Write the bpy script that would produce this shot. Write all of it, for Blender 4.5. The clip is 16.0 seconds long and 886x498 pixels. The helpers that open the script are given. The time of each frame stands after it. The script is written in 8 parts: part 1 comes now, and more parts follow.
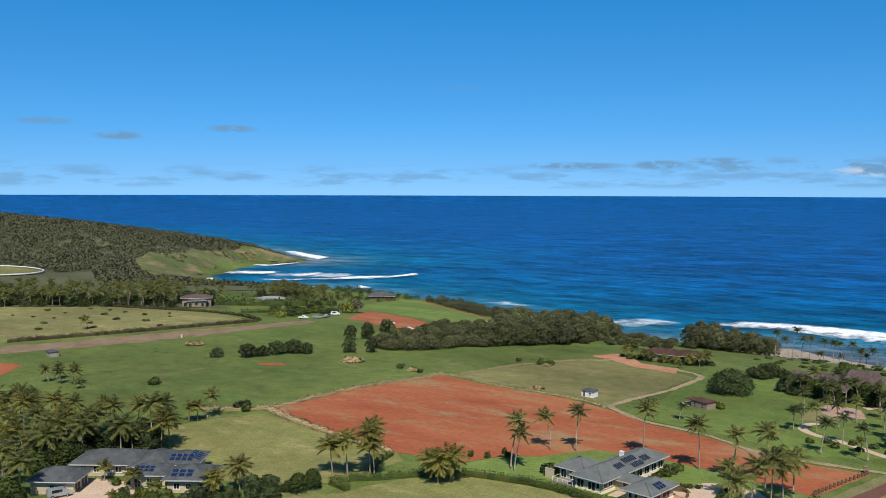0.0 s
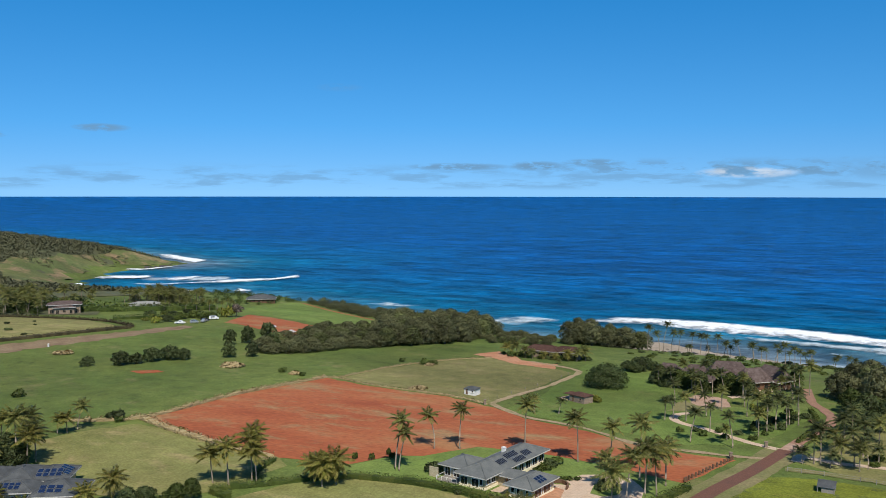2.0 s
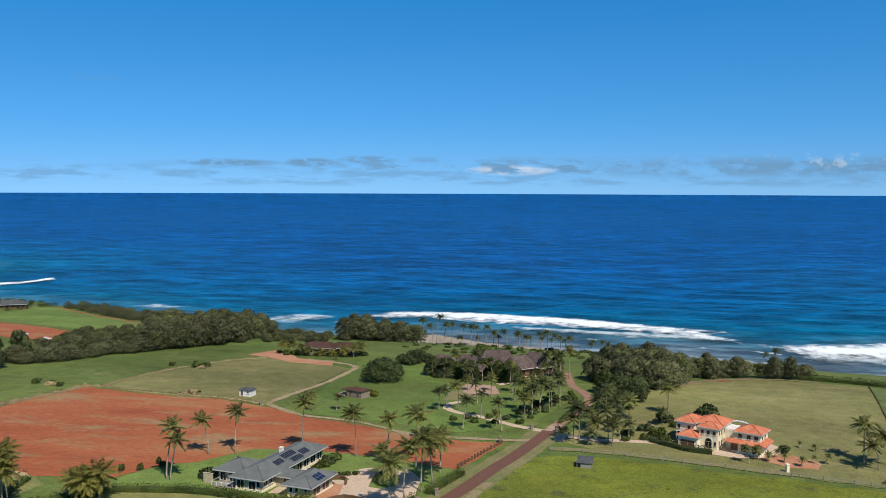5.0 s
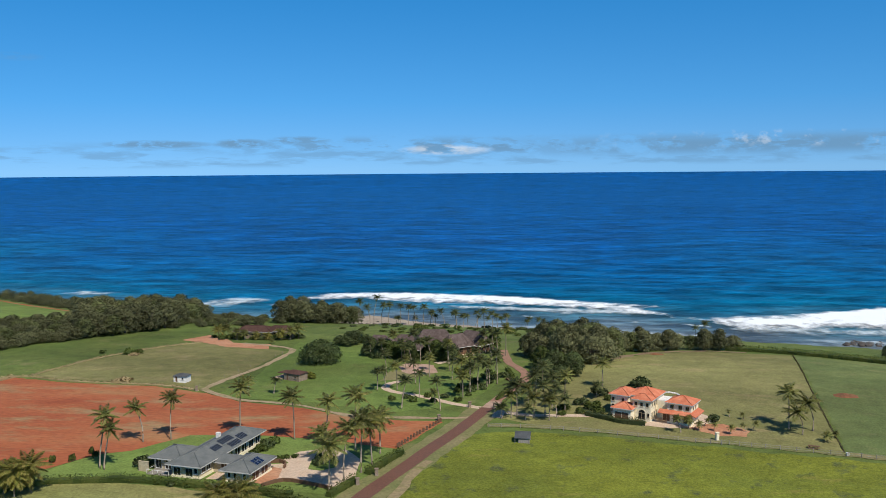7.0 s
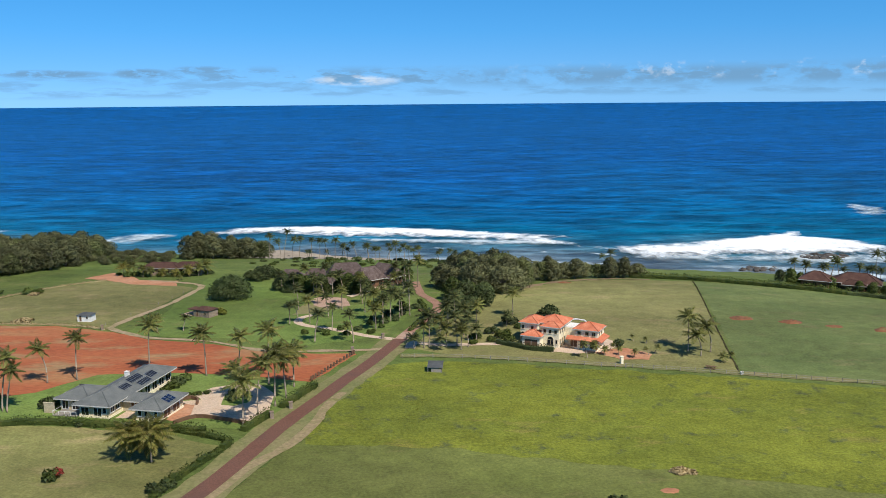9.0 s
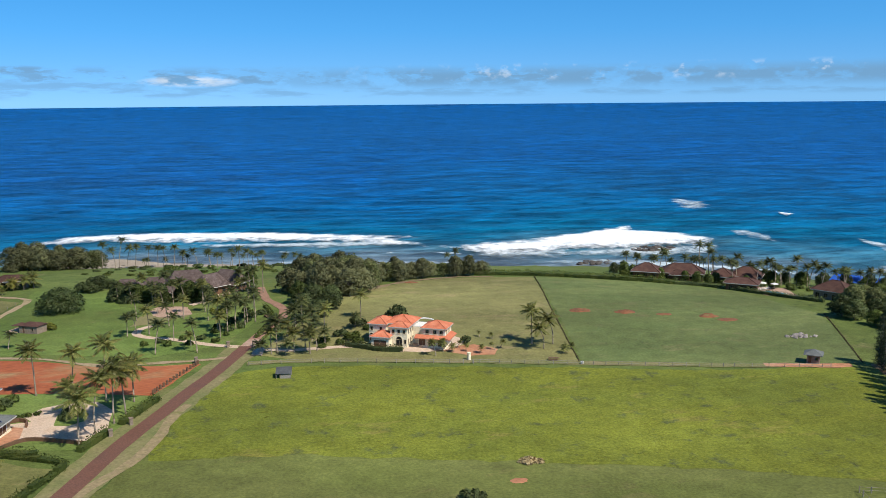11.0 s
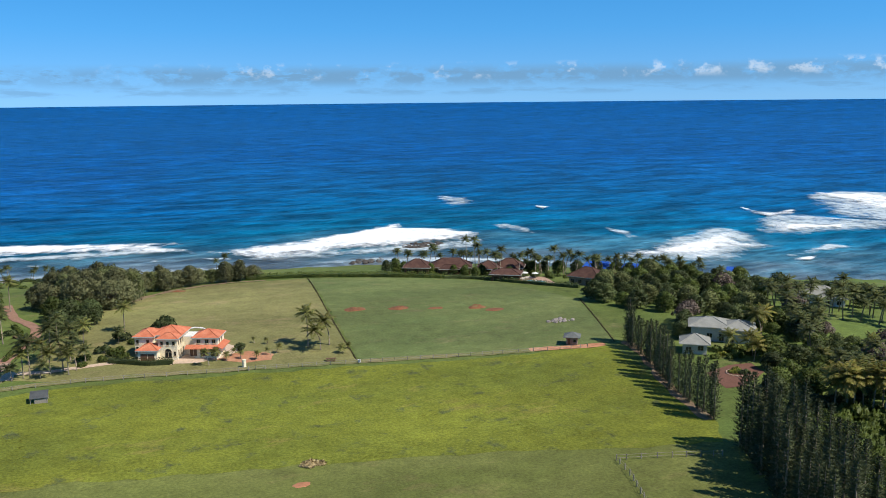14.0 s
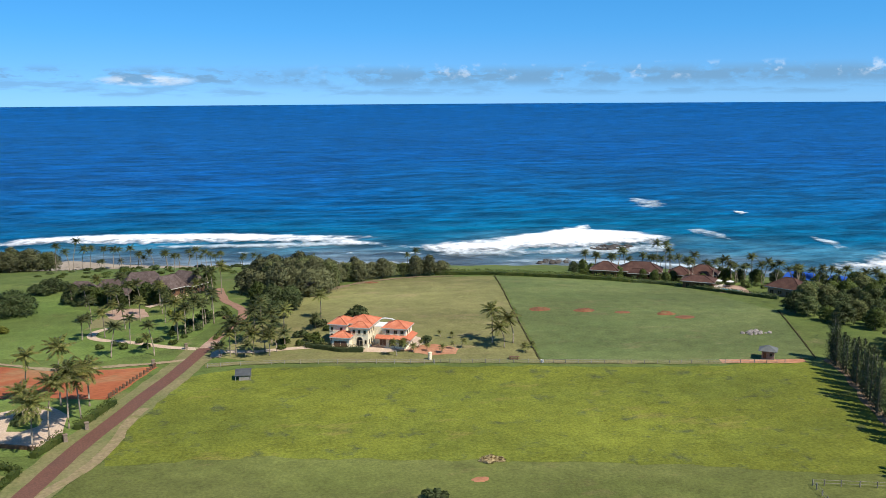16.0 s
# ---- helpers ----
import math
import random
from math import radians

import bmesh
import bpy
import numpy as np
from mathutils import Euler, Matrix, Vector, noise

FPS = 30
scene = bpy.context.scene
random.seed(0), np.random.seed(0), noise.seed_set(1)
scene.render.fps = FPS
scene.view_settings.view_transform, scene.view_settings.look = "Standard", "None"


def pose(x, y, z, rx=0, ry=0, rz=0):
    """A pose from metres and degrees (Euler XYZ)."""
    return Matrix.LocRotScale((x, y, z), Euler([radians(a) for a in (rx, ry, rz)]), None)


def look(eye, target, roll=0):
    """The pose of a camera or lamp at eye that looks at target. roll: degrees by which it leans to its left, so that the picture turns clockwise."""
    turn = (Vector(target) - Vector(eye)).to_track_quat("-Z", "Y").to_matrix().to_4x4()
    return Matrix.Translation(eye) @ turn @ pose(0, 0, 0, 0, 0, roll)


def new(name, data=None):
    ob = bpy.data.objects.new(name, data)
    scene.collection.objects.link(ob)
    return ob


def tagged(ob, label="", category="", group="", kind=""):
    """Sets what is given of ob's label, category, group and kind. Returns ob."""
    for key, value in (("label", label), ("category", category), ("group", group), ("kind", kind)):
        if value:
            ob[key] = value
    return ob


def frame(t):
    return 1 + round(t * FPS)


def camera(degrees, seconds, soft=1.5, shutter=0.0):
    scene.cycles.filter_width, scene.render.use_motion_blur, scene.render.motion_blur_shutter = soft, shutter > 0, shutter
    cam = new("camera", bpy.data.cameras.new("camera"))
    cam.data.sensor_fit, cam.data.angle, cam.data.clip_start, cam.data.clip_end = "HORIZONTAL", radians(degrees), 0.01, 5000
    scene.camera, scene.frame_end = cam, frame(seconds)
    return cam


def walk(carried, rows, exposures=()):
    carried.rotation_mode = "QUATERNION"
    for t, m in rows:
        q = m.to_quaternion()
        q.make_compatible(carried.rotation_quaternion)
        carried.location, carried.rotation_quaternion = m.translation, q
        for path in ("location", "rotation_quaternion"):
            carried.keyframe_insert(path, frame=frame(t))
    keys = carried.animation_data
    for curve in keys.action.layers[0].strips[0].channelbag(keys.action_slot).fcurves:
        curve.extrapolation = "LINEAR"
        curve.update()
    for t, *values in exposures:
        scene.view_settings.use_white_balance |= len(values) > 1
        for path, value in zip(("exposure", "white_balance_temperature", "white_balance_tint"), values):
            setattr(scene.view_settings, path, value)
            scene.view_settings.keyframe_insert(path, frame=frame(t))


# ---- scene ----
EYE = (0.0, 0.0, 85.0)
cam = camera(53.73, 16.0, soft=0.8)
# the drone hovers and turns: seconds, heading, tilt, lean in degrees
PATH = [
    (0.0, 29.21, -3.78, -0.18),
    (0.5, 29.27, -3.69, -0.20),
    (1.0, 27.02, -3.68, -0.19),
    (1.5, 23.78, -3.69, -0.09),
    (2.0, 21.48, -3.71, -0.07),
    (2.5, 18.98, -3.74, 0.04),
    (3.0, 16.44, -3.73, 0.02),
    (3.5, 13.54, -3.75, 0.14),
    (4.0, 10.73, -3.76, 0.16),
    (4.2, 9.72, -3.78, 0.16),
    (6.3, 3.92, -3.90, 0.16),
    (6.5, 3.46, -3.87, 0.51),
    (7.0, 2.54, -5.22, 0.46),
    (7.5, 1.55, -7.93, 0.59),
    (8.0, 0.58, -9.65, 0.57),
    (8.5, -0.39, -9.66, 0.50),
    (9.0, -3.31, -9.69, 0.46),
    (11.3, -15.20, -9.70, 0.48),
    (11.5, -16.42, -9.72, 0.46),
    (12.0, -19.47, -9.72, 0.49),
    (12.5, -22.47, -9.74, 0.47),
    (13.0, -25.11, -9.75, 0.53),
    (13.5, -26.91, -9.77, 0.55),
    (14.0, -28.58, -9.78, 0.57),
    (14.5, -28.23, -9.77, 0.54),
    (15.0, -25.62, -9.74, 0.54),
    (15.5, -20.66, -9.73, 0.48),
    (16.0, -16.13, -9.71, 0.37),
]
walk(cam, [(t, pose(*EYE, 90 + tilt, lean, heading)) for t, heading, tilt, lean in PATH],
     exposures=[(0.0, 0.05), (7.5, 0.0), (8.0, 0.06), (9.0, 0.18), (11.5, 0.22), (14.0, 0.22), (16.0, 0.30)])

# ---- sky, clouds and sun ----
SUN_AZ, SUN_EL = 146.0, 51.0     # degrees clockwise from +y, degrees above the horizon
world = bpy.data.worlds.new("sky")
scene.world = world
world.use_nodes = True
wt = world.node_tree
wt.nodes.clear()


def wnode(kind, **kw):
    n = wt.nodes.new(kind)
    for k, v in kw.items():
        n.inputs[k].default_value = v
    return n


def wmath(op, a, b=None, clamp=False):
    n = wt.nodes.new("ShaderNodeMath")
    n.operation, n.use_clamp = op, clamp
    for i, v in enumerate((a, b)):
        if v is None:
            continue
        if isinstance(v, (int, float)):
            n.inputs[i].default_value = v
        else:
            wt.links.new(v, n.inputs[i])
    return n.outputs[0]


def wband(value, lo, rise, fall, hi):
    """A smooth bump: 0 at lo, 1 from rise to fall, 0 at hi."""
    up = wt.nodes.new("ShaderNodeMapRange")
    up.interpolation_type = "SMOOTHSTEP"
    dn = wt.nodes.new("ShaderNodeMapRange")
    dn.interpolation_type = "SMOOTHSTEP"
    for n, a, b, c, d in ((up, lo, rise, 0, 1), (dn, fall, hi, 1, 0)):
        wt.links.new(value, n.inputs[0])
        for i, v in enumerate((a, b, c, d)):
            n.inputs[i + 1].default_value = v
    return wmath("MULTIPLY", up.outputs[0], dn.outputs[0])


sky = wt.nodes.new("ShaderNodeTexSky")
sky.sky_type = "NISHITA"
sky.sun_disc = False
sky.sun_elevation, sky.sun_rotation = radians(SUN_EL), radians(SUN_AZ)
sky.altitude, sky.air_density, sky.dust_density, sky.ozone_density = 20.0, 0.75, 0.1, 4.0
way = wt.nodes.new("ShaderNodeTexCoord").outputs["Generated"]
sep = wt.nodes.new("ShaderNodeSeparateXYZ")
wt.links.new(way, sep.inputs[0])
# clear trade-wind air: the haze near the horizon is thin, so the sky is looked up a little higher
lift = wt.nodes.new("ShaderNodeCombineXYZ")
wt.links.new(sep.outputs[0], lift.inputs[0])
wt.links.new(sep.outputs[1], lift.inputs[1])
wt.links.new(wmath("MULTIPLY_ADD", wmath("MAXIMUM", sep.outputs[2], 0.0), 1.15), lift.inputs[2])
lift.inputs[2].links[0].from_node.inputs[2].default_value = 0.13
wt.links.new(lift.outputs[0], sky.inputs[0])
east = wmath("MULTIPLY", wmath("ARCTAN2", sep.outputs[0], sep.outputs[1]), 57.29578)   # degrees right of +y
up = wmath("MULTIPLY", wmath("ARCSINE", sep.outputs[2]), 57.29578)                     # degrees above the horizon


def cloud_noise(sx, sy, off, lo, hi, detail=6.0):
    at = wt.nodes.new("ShaderNodeCombineXYZ")
    wt.links.new(wmath("MULTIPLY", east, sx), at.inputs[0])
    wt.links.new(wmath("MULTIPLY", up, sy), at.inputs[1])
    at.inputs[2].default_value = off
    n = wnode("ShaderNodeTexNoise", Scale=1.0, Detail=detail, Roughness=0.6)
    wt.links.new(at.outputs[0], n.inputs["Vector"])
    r = wt.nodes.new("ShaderNodeMapRange")
    r.interpolation_type = "SMOOTHSTEP"
    wt.links.new(n.outputs[0], r.inputs[0])
    r.inputs[1].default_value, r.inputs[2].default_value = lo, hi
    return r.outputs[0]


# a low bank of flat grey cumulus, thicker to the right, and pale puffs in it
right = wband(east, -60, 30, 170, 180)
low = wmath("MULTIPLY", wband(up, 0.1, 0.45, 1.1, 2.0), cloud_noise(0.26, 1.6, 3.1, 0.45, 0.62))
flat = wmath("MULTIPLY", wband(up, 0.75, 1.3, 1.6, 2.3), cloud_noise(0.38, 1.4, 8.4, 0.46, 0.60))
flat = wmath("MULTIPLY", flat, wband(east, -22, -8, 170, 180))
# a long level bank over the right half, its tops uneven
bank = wmath("MULTIPLY", wband(up, 0.55, 1.25, 1.5, 2.3), cloud_noise(0.5, 1.0, 2.6, 0.36, 0.55))
bank = wmath("MULTIPLY", bank, wband(east, -4, 12, 170, 180))
tops = wmath("MULTIPLY", wband(up, 1.1, 1.6, 1.9, 2.4), cloud_noise(0.8, 1.0, 5.7, 0.55, 0.68))
tops = wmath("MULTIPLY", tops, wband(east, 2, 24, 170, 180))
grey = wmath("MAXIMUM", wmath("MULTIPLY", low, 0.5), wmath("MULTIPLY", flat, 0.85))
grey = wmath("MAXIMUM", grey, wmath("MULTIPLY", bank, 0.85))
# single small clouds: degrees right, degrees up, half width, half height
for cx, cy, wx, wy, thick in ((-42.7, 3.9, 1.6, 0.25, 0.8), (-49.5, 3.35, 1.6, 0.28, 0.85), (-53.6, 4.1, 1.8, 0.22, 0.6), (-28.2, 6.7, 1.5, 0.25, 0.2),
                              (-20.5, 1.65, 3.4, 0.26, 0.85), (-15.4, 1.7, 1.9, 0.32, 0.9), (-11.8, 1.9, 2.0, 0.28, 0.8)):
    dx = wmath("MULTIPLY", wmath("ADD", east, -cx), 1 / wx)
    dy = wmath("MULTIPLY", wmath("ADD", up, -cy), 1 / wy)
    far = wmath("ADD", wmath("MULTIPLY", dx, dx), wmath("MULTIPLY", dy, dy))
    ball = wmath("SUBTRACT", 1.25, far, True)
    grey = wmath("MAXIMUM", grey, wmath("MULTIPLY", wmath("MULTIPLY", ball, cloud_noise(1.1, 3.5, cx, 0.34, 0.56)), thick))
white = wmath("MULTIPLY", tops, 0.55)
dx = wmath("MULTIPLY", wmath("ADD", east, 2.3), 1 / 3.0)
dy = wmath("MULTIPLY", wmath("ADD", up, -1.25), 1 / 0.35)
ball = wmath("SUBTRACT", 1.2, wmath("ADD", wmath("MULTIPLY", dx, dx), wmath("MULTIPLY", dy, dy)), True)
white = wmath("MAXIMUM", white, wmath("MULTIPLY", wmath("MULTIPLY", ball, cloud_noise(0.7, 2.6, 1.7, 0.36, 0.60)), 0.8))


def wmix(fac, a, b):
    n = wt.nodes.new("ShaderNodeMix")
    n.data_type = "RGBA"
    wt.links.new(fac, n.inputs[0])
    wt.links.new(a, n.inputs[6])
    if isinstance(b, tuple):
        n.inputs[7].default_value = (*b, 1)
    else:
        wt.links.new(b, n.inputs[7])
    return n.outputs[2]


tint = wt.nodes.new("ShaderNodeMix")
tint.data_type, tint.blend_type = "RGBA", "MULTIPLY"
tint.inputs[0].default_value = 1.0
wt.links.new(sky.outputs[0], tint.inputs[6])
# pale at the horizon, deep blue above
deep = wt.nodes.new("ShaderNodeValToRGB")
for e, (q, c) in zip(deep.color_ramp.elements, ((0.0, (0.60, 0.80, 0.84, 1)), (1.0, (0.40, 0.54, 0.60, 1)))):
    e.position, e.color = q, c
for q, c in ((0.07, (0.35, 0.84, 1.0, 1)), (0.22, (0.15, 0.88, 1.17, 1)), (0.45, (0.22, 0.62, 0.80, 1))):
    deep.color_ramp.elements.new(q).color = c
wt.links.new(wmath("MULTIPLY", up, 1 / 62.0, True), deep.inputs[0])
wt.links.new(deep.outputs[0], tint.inputs[7])
colour = wmix(grey, tint.outputs[2], (0.95, 1.95, 3.15))
colour = wmix(white, colour, (3.9, 4.5, 5.2))
back = wnode("ShaderNodeBackground", Strength=0.16)
wt.links.new(colour, back.inputs[0])
wt.links.new(back.outputs[0], wt.nodes.new("ShaderNodeOutputWorld").inputs[0])

sun = new("sun", bpy.data.lights.new("sun", "SUN"))
sun.data.energy, sun.data.angle, sun.data.color = 4.8, radians(0.53), (1.0, 0.94, 0.835)
sx, sy = math.sin(radians(SUN_AZ)), math.cos(radians(SUN_AZ))
sun.matrix_world = look((200 * sx, 200 * sy, 400), (200 * sx - sx, 200 * sy - sy, 400 - math.tan(radians(SUN_EL))))

# ---- materials ----
def material(name, rough=0.8, metal=0.0, spec=0.3):
    m = bpy.data.materials.new(name)
    m.use_nodes = True
    b = m.node_tree.nodes["Principled BSDF"]
    b.inputs["Roughness"].default_value, b.inputs["Metallic"].default_value = rough, metal
    b.inputs["Specular IOR Level"].default_value = spec
    return m, m.node_tree, b


def place_of(nt, space, sx=1.0, sy=1.0, sz=1.0, turn=0.0):
    """World or object coordinates, stretched and turned about z."""
    if space == "world":
        out = nt.nodes.new("ShaderNodeNewGeometry").outputs["Position"]
    else:
        out = nt.nodes.new("ShaderNodeTexCoord").outputs["Object"]
    mp = nt.nodes.new("ShaderNodeMapping")
    mp.vector_type = "POINT"
    mp.inputs["Scale"].default_value = (sx, sy, sz)
    mp.inputs["Rotation"].default_value = (0, 0, radians(turn))
    nt.links.new(out, mp.inputs[0])
    return mp.outputs[0]


def along_of(nt, sx, sy, turn):
    """World coordinates turned first and stretched after: the stretch runs along the heading."""
    mp = nt.nodes.new("ShaderNodeMapping")
    mp.vector_type = "TEXTURE"
    mp.inputs["Scale"].default_value = (1 / sx, 1 / sy, 1)
    mp.inputs["Rotation"].default_value = (0, 0, radians(turn))
    nt.links.new(nt.nodes.new("ShaderNodeNewGeometry").outputs["Position"], mp.inputs[0])
    return mp.outputs[0]


def noise_of(nt, vec, scale, detail=4.0, rough=0.55):
    n = nt.nodes.new("ShaderNodeTexNoise")
    n.inputs["Scale"].default_value, n.inputs["Detail"].default_value, n.inputs["Roughness"].default_value = scale, detail, rough
    nt.links.new(vec, n.inputs["Vector"])
    return n.outputs[0]


def ramp_of(nt, fac, stops):
    r = nt.nodes.new("ShaderNodeValToRGB")
    while len(r.color_ramp.elements) < len(stops):
        r.color_ramp.elements.new(0.5)
    for e, (p, c) in zip(r.color_ramp.elements, stops):
        e.position, e.color = p, (*c, 1) if isinstance(c, tuple) else (c, c, c, 1)
    nt.links.new(fac, r.inputs[0])
    return r.outputs[0]


def mix_of(nt, fac, a, b, blend="MIX"):
    n = nt.nodes.new("ShaderNodeMix")
    n.data_type, n.blend_type = "RGBA", blend
    for i, v in ((0, fac), (6, a), (7, b)):
        if isinstance(v, tuple):
            n.inputs[i].default_value = (*v, 1)
        elif isinstance(v, (int, float)):
            n.inputs[i].default_value = v
        else:
            nt.links.new(v, n.inputs[i])
    return n.outputs[2]


def bump_of(nt, b, height, strength, distance):
    n = nt.nodes.new("ShaderNodeBump")
    n.inputs["Strength"].default_value, n.inputs["Distance"].default_value = strength, distance
    nt.links.new(height, n.inputs["Height"])
    nt.links.new(n.outputs[0], b.inputs["Normal"])


def varied(name, cols, scale, rough=0.8, metal=0.0, spec=0.3, space="world", fine=None, bump=0.0, each=0.0, stretch=(1, 1, 1), turn=0.0, streak=None):
    """Colour from a slow noise through cols, a fine grain over it, an optional shift from object to object."""
    m, nt, b = material(name, rough, metal, spec)
    vec = place_of(nt, space, *stretch, turn)
    n = len(cols)
    slow = noise_of(nt, vec, scale, 4.0, 0.6)
    col = ramp_of(nt, slow, [(0.3 + 0.4 * i / max(n - 1, 1), c) for i, c in enumerate(cols)])
    if streak:
        weedy = ramp_of(nt, noise_of(nt, vec, scale * 1.7, 7.0, 0.68), [(0.53, 0.0), (0.66, 1.0)])
        col = mix_of(nt, weedy, col, streak)
    fine = fine or scale * 12
    grain = noise_of(nt, vec, fine, 3.0, 0.6)
    col = mix_of(nt, 1.0, col, ramp_of(nt, grain, [(0.25, 0.72), (0.75, 1.25)]), "MULTIPLY")
    if each:
        rnd = nt.nodes.new("ShaderNodeObjectInfo").outputs["Random"]
        col = mix_of(nt, 1.0, col, ramp_of(nt, rnd, [(0.0, 1 - each), (1.0, 1 + each)]), "MULTIPLY")
    nt.links.new(col, b.inputs["Base Color"])
    if bump:
        bump_of(nt, b, grain, 0.6, bump)
    return m


def grass(name, main, alt, dry, dry_at=0.62, streak=(1, 1, 1), turn=0.0, tuft=0.25, patch=0.035, dark=None, grain=(0.76, 1.25)):
    """Grass: two greens in broad drifts, dry worn patches, darker weeds, tufts that shade themselves."""
    m, nt, b = material(name, 0.9, 0.0, 0.15)
    world_at = place_of(nt, "world")
    vec = place_of(nt, "world", *streak, turn)
    col = mix_of(nt, ramp_of(nt, noise_of(nt, vec, patch, 5.0, 0.6), [(0.36, 0.0), (0.64, 1.0)]), main, alt)
    worn = ramp_of(nt, noise_of(nt, vec, patch * 2.3, 6.0, 0.65), [(dry_at, 0.0), (dry_at + 0.16, 1.0)])
    col = mix_of(nt, worn, col, dry)
    if dark:
        weeds = ramp_of(nt, noise_of(nt, world_at, patch * 4.5, 6.0, 0.7), [(0.56, 0.0), (0.66, 1.0)])
        col = mix_of(nt, weeds, col, dark)
    broad = noise_of(nt, along_of(nt, 0.7, 1.5, -12), 0.011, 5.0, 0.62)
    col = mix_of(nt, 1.0, col, ramp_of(nt, broad, [(0.35, 0.72), (0.65, 1.25)]), "MULTIPLY")
    mid = noise_of(nt, world_at, 0.22, 4.0, 0.65)
    col = mix_of(nt, 1.0, col, ramp_of(nt, mid, [(0.3, 0.82), (0.7, 1.19)]), "MULTIPLY")
    fine = noise_of(nt, world_at, 1.7, 3.0, 0.7)
    col = mix_of(nt, 1.0, col, ramp_of(nt, fine, [(0.32, grain[0]), (0.68, grain[1])]), "MULTIPLY")
    nt.links.new(col, b.inputs["Base Color"])
    bump_of(nt, b, fine, 0.5, tuft)
    return m


G_MEADOW = grass("meadow_grass", (0.088, 0.125, 0.030), (0.120, 0.148, 0.038), (0.175, 0.165, 0.068), 0.58, dark=(0.072, 0.10, 0.026))
G_LAWN = grass("watered_lawn", (0.11, 0.162, 0.036), (0.138, 0.182, 0.045), (0.175, 0.17, 0.062), 0.62)
G_DULL = grass("mown_pasture", (0.156, 0.162, 0.052), (0.186, 0.178, 0.062), (0.265, 0.215, 0.098), 0.54, streak=(1, 2.2, 1), turn=25)
G_GREEN = grass("green_pasture_grass", (0.108, 0.140, 0.046), (0.128, 0.152, 0.052), (0.165, 0.158, 0.068), 0.57, streak=(1, 2.2, 1), turn=25)
G_OLIVE = grass("dry_pasture", (0.170, 0.166, 0.060), (0.198, 0.184, 0.070), (0.25, 0.205, 0.095), 0.53, streak=(1, 2.0, 1), turn=-20)
G_YELLOW = grass("tall_guinea_grass", (0.160, 0.176, 0.022), (0.132, 0.154, 0.022), (0.22, 0.185, 0.05), 0.60, streak=(0.7, 1.6, 1), turn=18, tuft=0.3, dark=(0.085, 0.10, 0.034), grain=(0.68, 1.31))
G_ROUGH = grass("short_rough_grass", (0.120, 0.138, 0.034), (0.138, 0.150, 0.042), (0.185, 0.165, 0.06), 0.6, streak=(1, 2, 1), turn=18)
WOOD_FLOOR = grass("dark_wood_floor", (0.085, 0.092, 0.048), (0.105, 0.108, 0.056), (0.17, 0.135, 0.08), 0.62, patch=0.02)
SCRUB = grass("headland_scrub", (0.092, 0.12, 0.04), (0.125, 0.13, 0.05), (0.25, 0.175, 0.10), 0.50, patch=0.022, dark=(0.06, 0.075, 0.034))
RED_DRIVE = varied("red_earth_drive", [(0.23, 0.125, 0.085), (0.29, 0.165, 0.115), (0.25, 0.14, 0.09)], 0.15, 0.95, fine=1.5, bump=0.05)
RED_SOIL = varied("red_soil", [(0.26, 0.066, 0.026), (0.31, 0.088, 0.034), (0.335, 0.105, 0.042), (0.33, 0.165, 0.07)], 0.035, 0.95, fine=0.9, bump=0.12, stretch=(0.6, 1.6, 1), turn=-30, streak=(0.29, 0.18, 0.085))
ORANGE_SOIL = varied("orange_dirt", [(0.34, 0.14, 0.07), (0.42, 0.20, 0.11), (0.45, 0.25, 0.15)], 0.08, 0.95, fine=1.2, bump=0.08)
PATH_SOIL = varied("pale_dirt_track", [(0.27, 0.19, 0.11), (0.33, 0.25, 0.15), (0.20, 0.17, 0.075)], 0.12, 0.95, fine=1.4, bump=0.06)
WORN_TAN = varied("worn_tan_verge", [(0.20, 0.17, 0.075), (0.265, 0.20, 0.11), (0.18, 0.165, 0.06)], 0.25, 0.95, fine=1.4, bump=0.06)
VERGE = varied("dry_verge", [(0.14, 0.15, 0.05), (0.175, 0.165, 0.065), (0.215, 0.18, 0.085)], 0.12, 0.95, fine=1.4, bump=0.1)
ASPHALT = varied("red_dusted_asphalt", [(0.128, 0.058, 0.038), (0.145, 0.068, 0.046), (0.118, 0.06, 0.043)], 0.1, 0.85, fine=3.0, bump=0.01)
CONCRETE = varied("pale_concrete", [(0.48, 0.35, 0.25), (0.54, 0.41, 0.30), (0.50, 0.36, 0.25)], 0.2, 0.85, fine=2.5, bump=0.01)
PINK_STONE = varied("pinkish_paving", [(0.32, 0.20, 0.14), (0.40, 0.27, 0.20), (0.34, 0.21, 0.14)], 0.2, 0.85, fine=2.5, bump=0.01)
SAND = varied("beach_sand", [(0.27, 0.22, 0.165), (0.36, 0.30, 0.23)], 0.06, 0.95, fine=0.8, bump=0.05)
ROCK = varied("dark_lava_rock", [(0.035, 0.03, 0.028), (0.07, 0.06, 0.052), (0.10, 0.085, 0.07)], 0.3, 0.9, fine=2.0, bump=0.15)
BROWN_SOIL = varied("brown_earth", [(0.15, 0.10, 0.06), (0.21, 0.145, 0.085), (0.24, 0.185, 0.11)], 0.1, 0.95, fine=1.2, bump=0.08)
STRAW = varied("dead_straw", [(0.25, 0.19, 0.095), (0.36, 0.28, 0.145), (0.43, 0.34, 0.18)], 0.4, 0.95, fine=3.0, bump=0.1, each=0.15)


